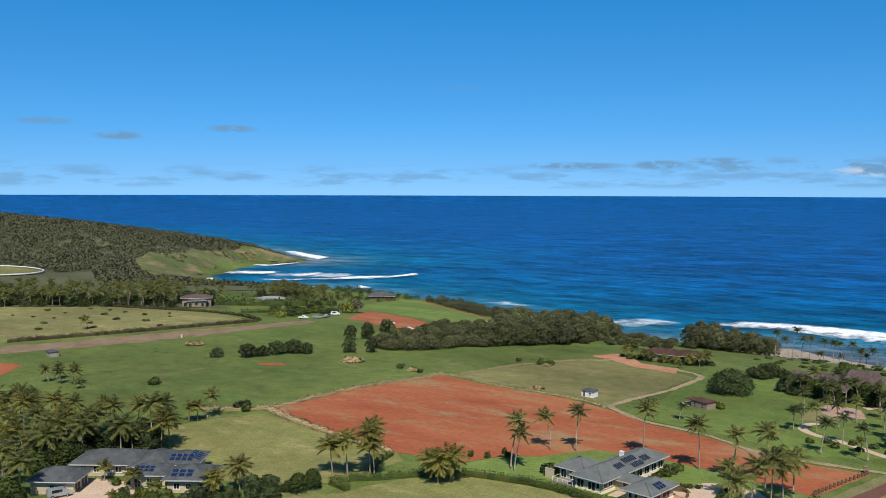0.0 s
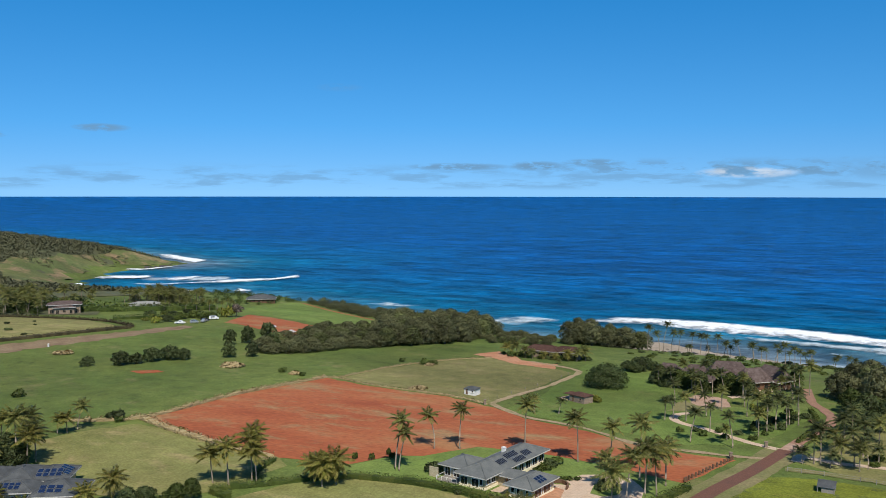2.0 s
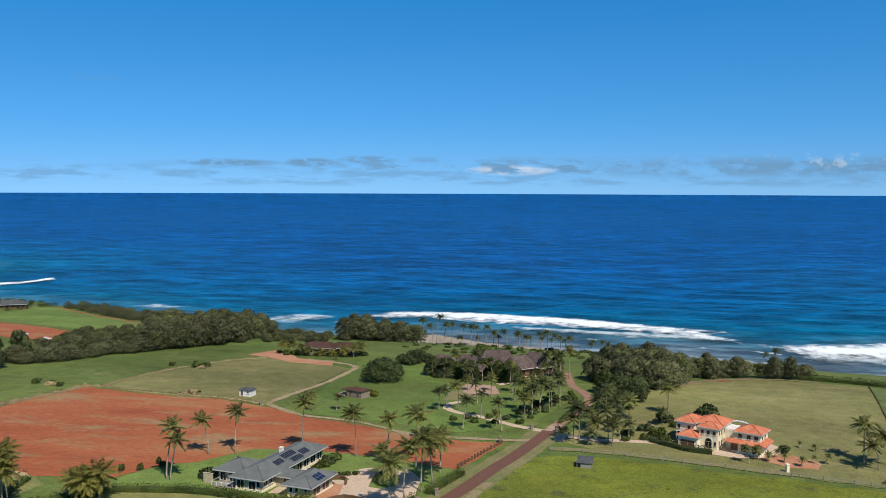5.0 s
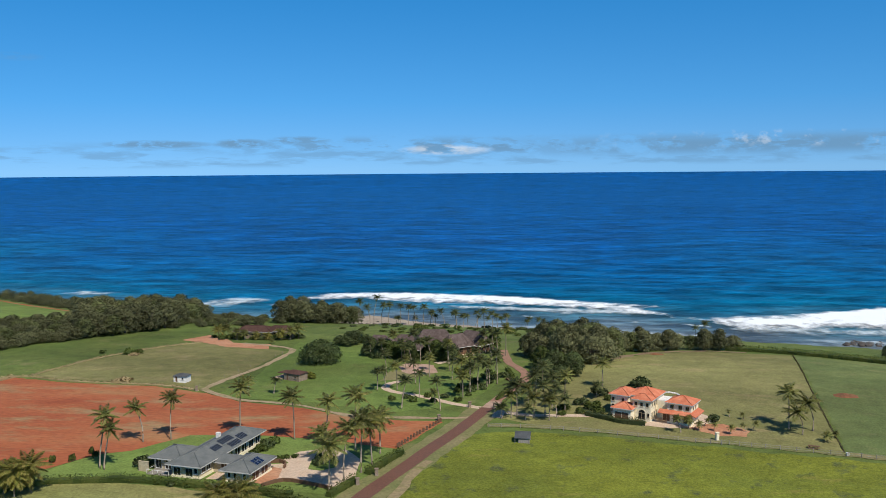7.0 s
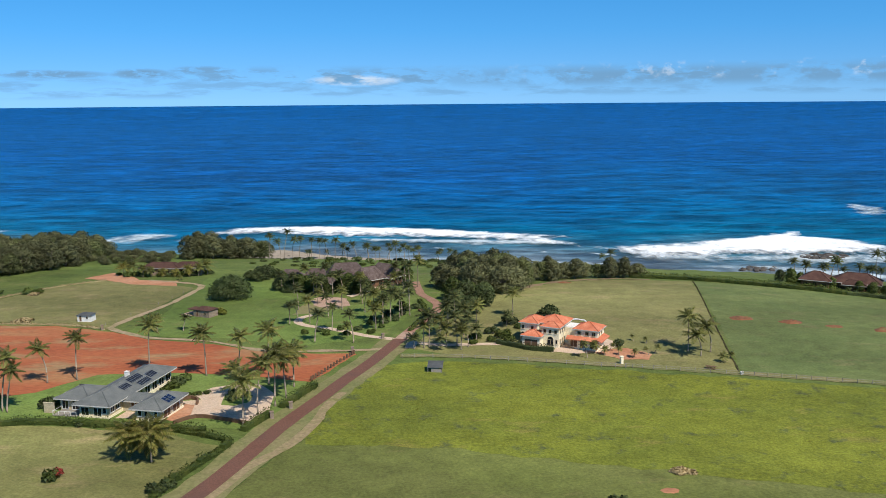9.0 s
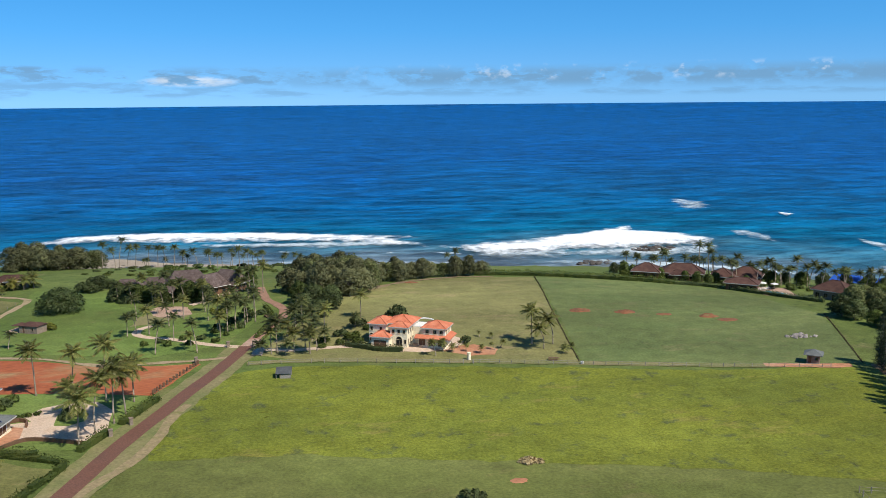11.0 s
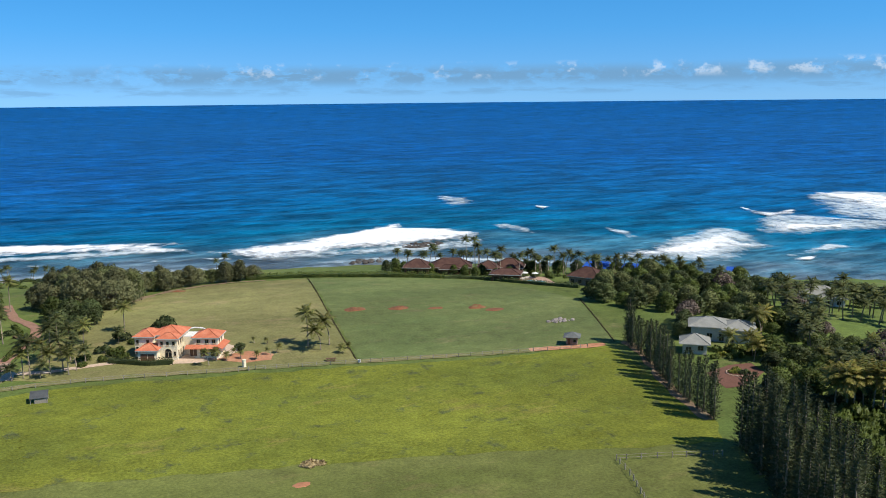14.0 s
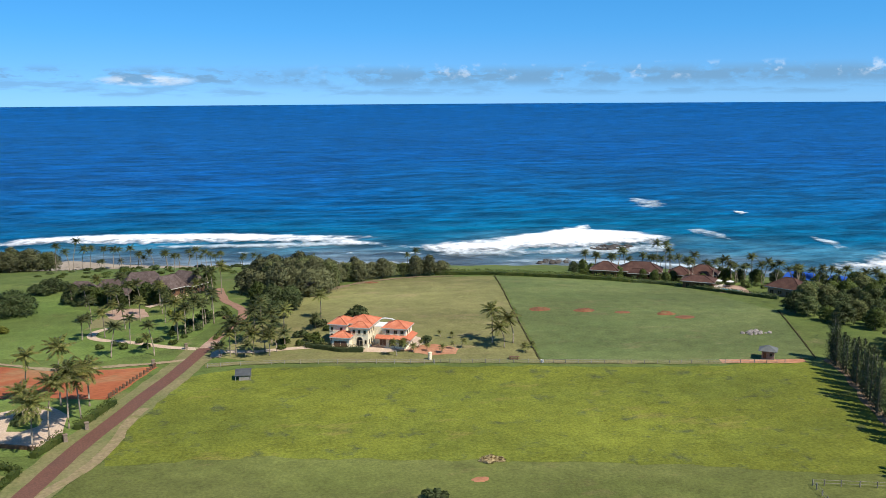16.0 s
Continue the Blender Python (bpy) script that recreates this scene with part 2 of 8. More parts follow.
def sea_material():
    """Open water: colour by depth; wind chop, long swell in relief and painted shading."""
    m, nt, b = material("sea_water", 0.34, 0.0, 0.08)
    at = nt.nodes.new("ShaderNodeAttribute")
    at.attribute_name = "offshore"
    vec = place_of(nt, "world")
    wob = noise_of(nt, place_of(nt, "world", 1, 1.6, 1), 0.018, 5.0, 0.6)
    shift = nt.nodes.new("ShaderNodeMath")
    shift.operation = "MULTIPLY_ADD"
    nt.links.new(wob, shift.inputs[0])
    shift.inputs[1].default_value = 0.22
    add = nt.nodes.new("ShaderNodeMath")
    add.operation = "SUBTRACT"
    nt.links.new(at.outputs["Fac"], add.inputs[0])
    add.inputs[1].default_value = 0.11
    nt.links.new(add.outputs[0], shift.inputs[2])
    col = ramp_of(nt, shift.outputs[0], [(0.0, (0.135, 0.155, 0.165)), (0.06, (0.095, 0.145, 0.172)), (0.12, (0.04, 0.132, 0.182)), (0.20, (0.0, 0.098, 0.185)), (0.34, (0.0, 0.082, 0.205)), (0.6, (0.0, 0.073, 0.225)), (1.0, (0.0, 0.060, 0.225))])
    # shading put into the colour: pale lifted swell, dark backs, troughs, finer wind ripples
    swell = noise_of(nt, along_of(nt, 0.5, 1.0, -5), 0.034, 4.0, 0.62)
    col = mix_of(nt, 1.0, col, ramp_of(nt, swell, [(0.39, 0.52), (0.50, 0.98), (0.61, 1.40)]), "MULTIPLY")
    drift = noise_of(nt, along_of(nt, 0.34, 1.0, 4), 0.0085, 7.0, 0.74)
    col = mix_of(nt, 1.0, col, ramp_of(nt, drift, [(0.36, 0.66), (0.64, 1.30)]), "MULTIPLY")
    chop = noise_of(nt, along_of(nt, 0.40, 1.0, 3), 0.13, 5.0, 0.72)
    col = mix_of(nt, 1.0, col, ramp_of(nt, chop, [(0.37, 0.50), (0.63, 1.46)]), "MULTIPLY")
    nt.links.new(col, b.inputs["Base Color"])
    h = nt.nodes.new("ShaderNodeMath")
    h.operation = "MULTIPLY_ADD"
    nt.links.new(swell, h.inputs[0])
    h.inputs[1].default_value = 3.0
    nt.links.new(chop, h.inputs[2])
    bump_of(nt, b, h.outputs[0], 0.8, 1.6)
    return m


def foam_material(name, cover, most=1.0, colour=(0.82, 0.86, 0.88, 1)):
    """Broken white water, torn into lace at its thin places."""
    m, nt, b = material(name, 0.7, 0.0, 0.2)
    vec = along_of(nt, 1.0, 0.75, -14)
    b.inputs["Base Color"].default_value = colour
    at = nt.nodes.new("ShaderNodeAttribute")
    at.attribute_name = "body"
    lace = noise_of(nt, vec, 0.11, 8.0, 0.74)
    s = nt.nodes.new("ShaderNodeMath")
    s.operation = "MULTIPLY_ADD"
    nt.links.new(at.outputs["Fac"], s.inputs[0])
    s.inputs[1].default_value = 0.50
    heavy = nt.nodes.new("ShaderNodeMath")
    heavy.operation = "MULTIPLY_ADD"
    nt.links.new(noise_of(nt, vec, 0.022, 4.0, 0.6), heavy.inputs[0])
    heavy.inputs[1].default_value = 0.8
    torn = nt.nodes.new("ShaderNodeMath")
    torn.operation = "MULTIPLY"
    nt.links.new(lace, torn.inputs[0])
    torn.inputs[1].default_value = 1.5
    nt.links.new(torn.outputs[0], heavy.inputs[2])
    nt.links.new(heavy.outputs[0], s.inputs[2])
    half = nt.nodes.new("ShaderNodeMath")
    half.operation = "MULTIPLY"
    nt.links.new(s.outputs[0], half.inputs[0])
    half.inputs[1].default_value = 0.5
    edge = ramp_of(nt, half.outputs[0], [(cover / 2 - 0.06, 0.0), (cover / 2 + 0.05, 0.42 * most), (cover / 2 + 0.16, most)])
    nt.links.new(edge, b.inputs["Alpha"])
    bump_of(nt, b, lace, 0.8, 0.6)
    return m


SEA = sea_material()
FOAM = foam_material("sea_foam", 1.24)
FOAM_MID = foam_material("torn_sea_foam", 1.40)
FOAM_THIN = foam_material("thin_sea_foam", 1.42, 0.7, (0.66, 0.76, 0.80, 1))

# ---- building helpers ----
class Shape:
    """Vertices and faces gathered for one mesh."""

    def __init__(self):
        self.v, self.f, self.n = [], [], []

    def add(self, verts, faces):
        o = len(self.v)
        self.v += [tuple(p) for p in verts]
        self.f += [tuple(i + o for i in f) for f in faces]
        return self

    def box(self, x, y, z, sx, sy, sz, turn=0.0):
        """A box whose base centre is x, y, z."""
        c, s = math.cos(turn), math.sin(turn)
        pts = []
        for dz in (0, sz):
            for dx, dy in ((-1, -1), (1, -1), (1, 1), (-1, 1)):
                px, py = dx * sx / 2, dy * sy / 2
                pts.append((x + px * c - py * s, y + px * s + py * c, z + dz))
        return self.add(pts, [(0, 3, 2, 1), (4, 5, 6, 7), (0, 1, 5, 4), (1, 2, 6, 5), (2, 3, 7, 6), (3, 0, 4, 7)])

    def tube(self, pts, radii, n=8, cap=True):
        """A round tube along pts."""
        rings = []
        for i, p in enumerate(pts):
            a, b = pts[max(i - 1, 0)], pts[min(i + 1, len(pts) - 1)]
            d = (Vector(b) - Vector(a)).normalized()
            q = d.to_track_quat("Z", "Y")
            rings += [tuple(Vector(p) + q @ Vector((radii[i] * math.cos(k * math.tau / n), radii[i] * math.sin(k * math.tau / n), 0))) for k in range(n)]
        faces = [(i * n + k, i * n + (k + 1) % n, (i + 1) * n + (k + 1) % n, (i + 1) * n + k) for i in range(len(pts) - 1) for k in range(n)]
        if cap:
            faces += [tuple(range(n))[::-1], tuple((len(pts) - 1) * n + k for k in range(n))]
        return self.add(rings, faces)

    def mesh(self, name, mats, smooth=False):
        me = bpy.data.meshes.new(name)
        me.from_pydata(self.v, [], self.f)
        for m in mats if isinstance(mats, (list, tuple)) else [mats]:
            me.materials.append(m)
        if smooth:
            me.polygons.foreach_set("use_smooth", [True] * len(me.polygons))
        me.update()
        if self.n:
            round_normals(me, self.n)
        return me


def round_normals(me, normals):
    """Leaves shaded with the roundness of the clump that they grow on."""
    me.polygons.foreach_set("use_smooth", [True] * len(me.polygons))
    me.normals_split_custom_set_from_vertices(normals)


def part(name, shape, mat, parent, label="", smooth=False):
    """One mesh under a thing or under a part."""
    ob = new(name, shape.mesh(name, mat, smooth) if isinstance(shape, Shape) else shape)
    ob.parent = parent
    if label:
        ob["label"] = label
    return ob


def thing(name, x, y, z, turn=0.0, label="", category="", group="", kind=""):
    ob = new(name)
    ob.matrix_basis = pose(x, y, z, 0, 0, turn)
    return tagged(ob, label, category, group, kind)


# ---- the lie of the land ----
COAST = np.array([(-4800, 1500), (-1500, 1150), (-900, 960), (-720, 872), (-668, 848), (-664, 830), (-667, 794), (-685, 768), (-669, 719), (-645, 670), (-627, 636), (-600, 606), (-563, 578), (-518, 570), (-455, 583), (-400, 608),
                  (-300, 566), (-167, 508), (-66, 474), (14, 459), (118, 428), (210, 398), (280, 334), (353, 248), (440, 90), (560, -250), (900, -1500), (2200, -4800)], float)


def inland(x, y):
    """Metres from the waterline, negative at sea."""
    x, y = np.asarray(x, float), np.asarray(y, float)
    best, land = np.full(x.shape, 1e9), np.zeros(x.shape, bool)
    ring = np.vstack([COAST, [(2200, -5200), (-5200, -5200), (-5200, 1500)]])
    for i, ((ax, ay), (bx, by)) in enumerate(zip(ring, np.roll(ring, -1, 0))):
        dx, dy = bx - ax, by - ay
        land ^= ((ay > y) != (by > y)) & (x < ax + (y - ay) / (dy if dy else 1e-9) * dx)
        if i < len(COAST) - 1:
            k = np.clip(((x - ax) * dx + (y - ay) * dy) / (dx * dx + dy * dy), 0, 1)
            best = np.minimum(best, np.hypot(x - ax - k * dx, y - ay - k * dy))
    return np.where(land, best, -best)


def land_z(x, y):
    """Ground height: a bank at the shore, a plateau behind it, a wooded headland beyond the bay."""
    x, y = np.asarray(x, float), np.asarray(y, float)
    d = inland(x, y)
    z = np.where(d > 0, 20.5 * (1 - np.exp(-d / 90)) + 0.002 * d, np.maximum(d * 0.035, -12))
    ax, ay, dx, dy = -1000, 420, 350, 422
    run = math.hypot(dx, dy)
    k, u = ((x - ax) * dx + (y - ay) * dy) / run ** 2, ((x - ax) * dy - (y - ay) * dx) / run
    ridge = np.where(k < 0, 62, 62 * np.clip(1 - k, 0, 1)) * np.exp(-(u / np.where(u < 0, 190, 150)) ** 2)
    z = z + ridge * np.exp(-(np.minimum(k, 0) / 1.2) ** 2) * np.clip(d / 50, 0, 1)
    w = np.clip(d / 120, 0, 1)
    return z + w * (0.9 * np.sin(x / 61 + 0.7) * np.sin(y / 47 + 1.1) + 0.5 * np.sin(x / 33 - y / 41))


def gz(x, y):
    return float(land_z(np.array([x]), np.array([y]))[0])


def steps(*runs):
    """Grid lines: (from, to, step) runs end to end."""
    out = []
    for a, b, s in runs:
        out += list(np.arange(a, b, s))
    return np.array(out + [runs[-1][1]], float)


def ground_sheet():
    xs = steps((-4900, -1500, 340), (-1500, -480, 30), (-480, 340, 8), (340, 900, 40), (900, 4900, 400))
    ys = steps((-4900, -400, 450), (-400, 64, 46.4), (64, 544, 8), (544, 1000, 24), (1000, 1900, 100))
    gx, gy = np.meshgrid(xs, ys)
    z = land_z(gx.ravel(), gy.ravel())
    w, h = len(xs), len(ys)
    s = Shape()
    s.v = list(zip(gx.ravel(), gy.ravel(), z))
    s.f = [(j * w + i, j * w + i + 1, (j + 1) * w + i + 1, (j + 1) * w + i) for j in range(h - 1) for i in range(w - 1)]
    ob = new("ground", s.mesh("ground", G_MEADOW, True))
    return tagged(ob, "rolling green pasture of coarse grass above the sea", "ground", kind="structure")


def sea_sheet():
    az = [radians(a) for a in steps((-180, -66, 6), (-66, 66, 0.5), (66, 180, 6))][:-1]
    rs = list(np.geomspace(330, 800, 90)) + list(np.geomspace(815, 4950, 70))
    s = Shape()
    n = len(az)
    a, r = np.meshgrid(az, rs)
    x, y = (r * np.sin(a)).ravel(), (r * np.cos(a)).ravel()
    d = -inland(x, y)
    rr = r.ravel()
    # long swell that grows over the reef edge, and the far rim lifted to the line of the true horizon
    amp = np.clip((d - 70) / 90, 0, 1) * np.clip(1 - (rr - 700) / 900, 0, 1) * 0.55
    bent = 26 * np.sin(x / 170) + 9 * np.sin(x / 61 + 2)
    z = amp * np.sin((y + 0.25 * x + bent) / 6.4) ** 3
    z += np.where(rr > 2600, 60.5 * (np.clip(rr - 2600, 0, None) / 2350) ** 2, 0)
    s.v = list(zip(x, y, z))
    s.f = [(j * n + i, j * n + (i + 1) % n, (j + 1) * n + (i + 1) % n, (j + 1) * n + i)[::-1] for j in range(len(rs) - 1) for i in range(n)]
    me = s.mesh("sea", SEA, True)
    at = me.attributes.new("offshore", "FLOAT", "POINT")
    right = np.clip((x - 130) / 120, 0, 1)
    bay = np.clip((-470 - x) / 60, 0, 1) * np.clip((800 - y) / 60, 0, 1)
    shelf = np.where(d > 0, d / (520 + 420 * right + 520 * bay), 0)
    at.data.foreach_set("value", np.clip(shelf + (0.05 * right + 0.10 * np.clip((-70 - x) / 60, 0, 1) * np.clip((x + 470) / 60, 0, 1)) * (d > 0) + 0.20 * bay, 0, 1).astype(np.float32))
    ob = new("sea", me)
    return tagged(ob, "deep blue ocean with long swell, paler over the reef", "sea", kind="structure")


def jagged(pts, step, rough, seed):
    """A polygon with its sides broken into short, slightly wandering steps."""
    rnd = random.Random(seed)
    out = []
    for (ax, ay), (bx, by) in zip(pts, pts[1:] + pts[:1]):
        n = max(1, int(math.hypot(bx - ax, by - ay) / step))
        for i in range(n):
            k = i / n
            out.append((ax + (bx - ax) * k + rnd.uniform(-rough, rough), ay + (by - ay) * k + rnd.uniform(-rough, rough)))
    return out


def field(name, pts, mat, lift, label, category, rough=0.5, step=3.0, cell=8.0, kind="structure", floor=-99.0):
    """A patch of ground with its own cover, draped over the land."""
    pts = jagged(pts, step, rough, len(label) + len(pts))
    bm = bmesh.new()
    bm.faces.new([bm.verts.new((x, y, 0)) for x, y in pts])
    bmesh.ops.triangulate(bm, faces=bm.faces[:])
    xs, ys = [p[0] for p in pts], [p[1] for p in pts]
    for lo, hi, no in ((min(xs), max(xs), (1, 0, 0)), (min(ys), max(ys), (0, 1, 0))):
        for c in np.arange(math.floor(lo / cell) * cell + cell, hi, cell):
            bmesh.ops.bisect_plane(bm, geom=bm.verts[:] + bm.edges[:] + bm.faces[:], plane_co=Vector(no) * float(c), plane_no=no)
    co = np.array([v.co[:2] for v in bm.verts])
    for v, z in zip(bm.verts, land_z(co[:, 0], co[:, 1])):
        v.co.z = max(z + lift * 0.22, floor)
    for f in bm.faces:
        f.normal_update()
        if f.normal.z < 0:
            f.normal_flip()
        f.smooth = True
    me = bpy.data.meshes.new(name)
    bm.to_mesh(me)
    bm.free()
    me.materials.append(mat)
    return tagged(new(name, me), label, category, kind=kind)


def smooth_line(pts, step=3.0):
    """Points along a rounded line through pts."""
    out = []
    p = [Vector(q) for q in pts]
    for i in range(len(p) - 1):
        a, b, c, d = p[max(i - 1, 0)], p[i], p[i + 1], p[min(i + 2, len(p) - 1)]
        n = max(2, int((c - b).length / step))
        for k in range(n):
            t = k / n
            out.append(0.5 * (2 * b + (c - a) * t + (2 * a - 5 * b + 4 * c - d) * t * t + (3 * b - a - 3 * c + d) * t ** 3))
    return out + [p[-1]]


def track(name, pts, width, mat, lift, label, category, ragged=0.0, height=0.0):
    """A road or path laid along a rounded line."""
    line = smooth_line(pts)
    rnd = random.Random(len(label))
    s = Shape()
    for i, q in enumerate(line):
        t = (line[min(i + 1, len(line) - 1)] - line[max(i - 1, 0)]).normalized()
        nx, ny = -t.y, t.x
        wl, wr = width / 2 + rnd.uniform(-ragged, ragged), width / 2 + rnd.uniform(-ragged, ragged)
        for o in (wl, wl * 0.35, -wr * 0.35, -wr):
            x, y = q.x + nx * o, q.y + ny * o
            s.v.append((x, y, gz(x, y) + lift * 0.24 + (height if abs(o) < width * 0.4 else 0)))
    s.f = [(4 * i + k, 4 * i + k + 1, 4 * i + k + 5, 4 * i + k + 4) for i in range(len(line) - 1) for k in range(3)]
    s.f = [f[::-1] for f in s.f]
    return tagged(new(name, s.mesh(name, mat, True)), label, category, kind="structure")


ground_sheet()
sea_sheet()

# fields, lawns and bare soil
field("red_soil_field", [(-168, 197), (-162, 231), (-151, 270), (-130, 264), (-101, 261), (-83, 253), (-70, 244), (-53, 238), (-36, 227), (-23, 224), (-10, 222), (-20, 198), (-34, 204), (-44, 207),
                         (-57, 209), (-72, 209), (-82, 195), (-88, 193), (-95, 182), (-113, 179), (-134, 185)], RED_SOIL, 0.36, "bare ploughed red earth field with faint weedy streaks", "field")
field("house_lawn", [(-95, 180), (-88, 194), (-82, 196), (-72, 210), (-57, 210), (-44, 208), (-34, 205), (-19, 199), (-20, 190), (-29, 167), (-43, 170), (-66, 174), (-90, 173)],
      G_LAWN, 0.24, "mown green lawn round the grey-roofed house", "lawn")
field("paddock", [(-178, 165), (-173, 179), (-165, 190), (-133, 184), (-114, 180), (-108, 175), (-112, 153), (-123, 146), (-136, 141), (-159, 150)], G_DULL, 0.24, "dull green mown paddock with dry patches", "field")
field("lower_paddock", [(-107, 148), (-102, 162), (-88, 175), (-66, 171), (-46, 166), (-34, 159), (-40, 138), (-46, 118), (-120, 118), (-118, 138)], G_DULL, 0.24, "mown dull green paddock with a dry corner", "field")
field("guinea_grass_field", [(2, 213), (14, 213), (48, 206), (82, 198), (113, 188), (149, 179), (138, 150), (129, 122), (121, 113), (102, 122), (79, 134), (50, 145), (11, 156), (-18, 160), (-17.3, 165), (-15.0, 181.5), (-10.4, 194), (-3.2, 210)],
      G_YELLOW, 0.36, "bright yellow-green field of tall uncut grass", "field", 1.0)
field("short_grass_strip", [(-24.5, 149), (-18, 162), (11, 159), (50, 148), (79, 137), (102, 125), (121, 116), (124, 108), (108, 84), (60, 90), (-20, 100), (-30, 130)], G_ROUGH, 0.24, "short rough grass along the tall grass field", "field", 1.0)
field("khaki_pasture", [(4, 226), (12, 248), (17, 268), (20, 292), (43, 304), (60, 321), (82, 331), (115, 327), (84, 203), (57, 208), (17, 218)], G_OLIVE, 0.24, "khaki mown pasture with brown drifts", "field")
field("green_pasture", [(116, 327), (156, 310), (181, 287), (181, 237), (152, 182), (132, 187), (85, 203)], G_GREEN, 0.24, "mown green pasture beside the sea houses", "field")
field("far_lawn", [(194, 252), (192, 223), (189, 194), (156, 184), (183, 238), (186, 250)], G_MEADOW, 0.24, "narrow green lawn behind the dark hedge line", "lawn")
field("shed_field", [(-147, 272), (-140, 302), (-127, 328), (-113, 342), (-90, 334), (-74, 322), (-78, 293), (-86, 257), (-115, 266)], G_OLIVE, 0.24, "olive-grey mown field with a small shed", "field")
field("estate_lawn", [(-80, 250), (-74, 275), (-74, 346), (-48, 338), (-39, 305), (-18, 285), (5, 289), (8, 275), (-6, 239), (-24, 232), (-48, 243)], G_LAWN, 0.24, "watered bright green estate lawn", "lawn")
field("far_left_pasture", [(-470, 295), (-417, 332), (-359, 341), (-330, 344), (-293, 330), (-312, 279), (-341, 230), (-380, 215)], G_OLIVE, 0.24, "olive pasture behind an earth bank", "field")
field("building_site", [(-267, 373), (-283, 419), (-252, 405), (-220, 389), (-208, 378), (-211, 364), (-218, 353), (-233, 361), (-258, 372)], RED_SOIL, 0.30, "bare red earth of a cleared building site", "ground")
field("site_field", [(-307, 439), (-314, 475), (-317, 537), (-220, 447), (-203, 433), (-192, 403), (-228, 402), (-273, 418), (-282, 408)], G_LAWN, 0.24, "green field beyond the building site", "field")
track("site_track", [(-317, 534), (-270, 490), (-222, 448), (-200, 432)], 3.0, RED_SOIL, 0.46, "bare red track along the coastal trees", "track", 0.6)
field("red_patch", [(-330, 186), (-316, 202), (-300, 206), (-293, 204), (-284, 190)], RED_SOIL, 0.30, "small bare red earth patch in the pasture", "ground")
field("red_patch", [(-222, 252), (-214, 258), (-209, 255), (-214, 249)], RED_SOIL, 0.30, "small bare red earth patch in the pasture", "ground")
field("house_yard", [(-124, 350), (-117, 364), (-110, 360), (-100, 343), (-84, 339), (-82, 327), (-101, 333), (-112, 343)], ORANGE_SOIL, 0.36, "orange bare earth yard before the long low house", "ground")
field("headland_slope", [(-1500, 380), (-1500, 1120), (-900, 950), (-720, 866), (-674, 840), (-692, 768), (-676, 719), (-652, 668), (-634, 634), (-620, 480), (-700, 400), (-900, 330)], WOOD_FLOOR, 3.0, "dry scrubby slope of the headland", "ground", 2.0, 20.0, 30.0)
field("valley_slope", [(-634, 632), (-604, 602), (-565, 574), (-518, 566), (-474, 574), (-400, 470), (-440, 400), (-500, 350), (-620, 330), (-720, 390), (-622, 480)], WOOD_FLOOR, 1.6, "dry scrubby floor of the valley behind the bay", "ground", 2.0, 20.0, 24.0)
BARE_SLOPE = [(-672, 846), (-696, 850), (-722, 800), (-713, 745), (-706, 700), (-684, 662), (-678, 612), (-664, 580), (-630, 556), (-600, 536), (-572, 540), (-566, 573), (-602, 602), (-630, 633), (-649, 668), (-673, 717), (-690, 767), (-671, 795), (-668, 828)]
field("bay_slope", BARE_SLOPE, SCRUB, 5.5, "open green and tan slope falling to the bay", "ground", 2.5, 12.0, 16.0)
BAY_BELT = [(-461, 301), (-429, 320), (-386, 343), (-346, 368), (-375, 404), (-417, 393), (-458, 363), (-513, 335)]
field("grove_floor", BAY_BELT, WOOD_FLOOR, 1.2, "dark ground below the palm grove", "ground", 2.0, 12.0, 16.0)
field("east_lawn", [(199, 154), (224, 171), (231, 161), (236, 147), (220, 137), (205, 149)], G_MEADOW, 0.24, "green lawn in a gap of the eastern wood", "lawn")
field("beach", [(-112, 484), (-88, 503), (-62, 501), (-42, 485), (-22, 474), (12, 461), (10, 450), (-40, 458), (-70, 464), (-104, 468)], SAND, 0.10, "pale sand and stones along the shore", "beach", 1.2, floor=0.35)
field("cove_sand", [(-476, 596), (-440, 606), (-436, 584), (-462, 578)], SAND, 0.10, "pale sand of a small cove", "beach")
field("garden_bed", [(52, 220), (55.6, 223), (62, 223.5), (67, 218), (64.5, 213.5), (57.7, 213.5)], ORANGE_SOIL, 0.36, "bare orange planting bed with young palms", "garden bed", 0.3, 2.0)
field("villa_terrace", [(41.5, 221), (44, 228), (58, 234), (62, 227), (54, 220.2), (47, 218.8)], CONCRETE, 0.40, "pale paved forecourt of the villa", "terrace", 0.1, 4.0)
field("bank_soil", [(-340, 214), (-307, 270), (-284, 322), (-276, 352), (-268, 350), (-274, 316), (-292, 262), (-326, 206)], BROWN_SOIL, 0.24, "brown earth track under the bank", "ground", 1.5)
field("forecourt", [(-49, 176), (-47, 186), (-43, 187), (-45, 190), (-42.5, 195.5), (-38, 197.5), (-31.6, 197), (-27.5, 190), (-27, 178), (-29.5, 171.5), (-36, 174.5), (-41.6, 176.5), (-45, 172.5)],
      CONCRETE, 0.40, "pale pinkish concrete forecourt with an island", "driveway", 0.15, 4.0)
field("apron", [(-49.5, 175.5), (-47, 185), (-43.5, 183), (-43, 177), (-45, 172.5)], ORANGE_SOIL, 0.46, "terracotta paved apron before the garage", "driveway", 0.1, 4.0)
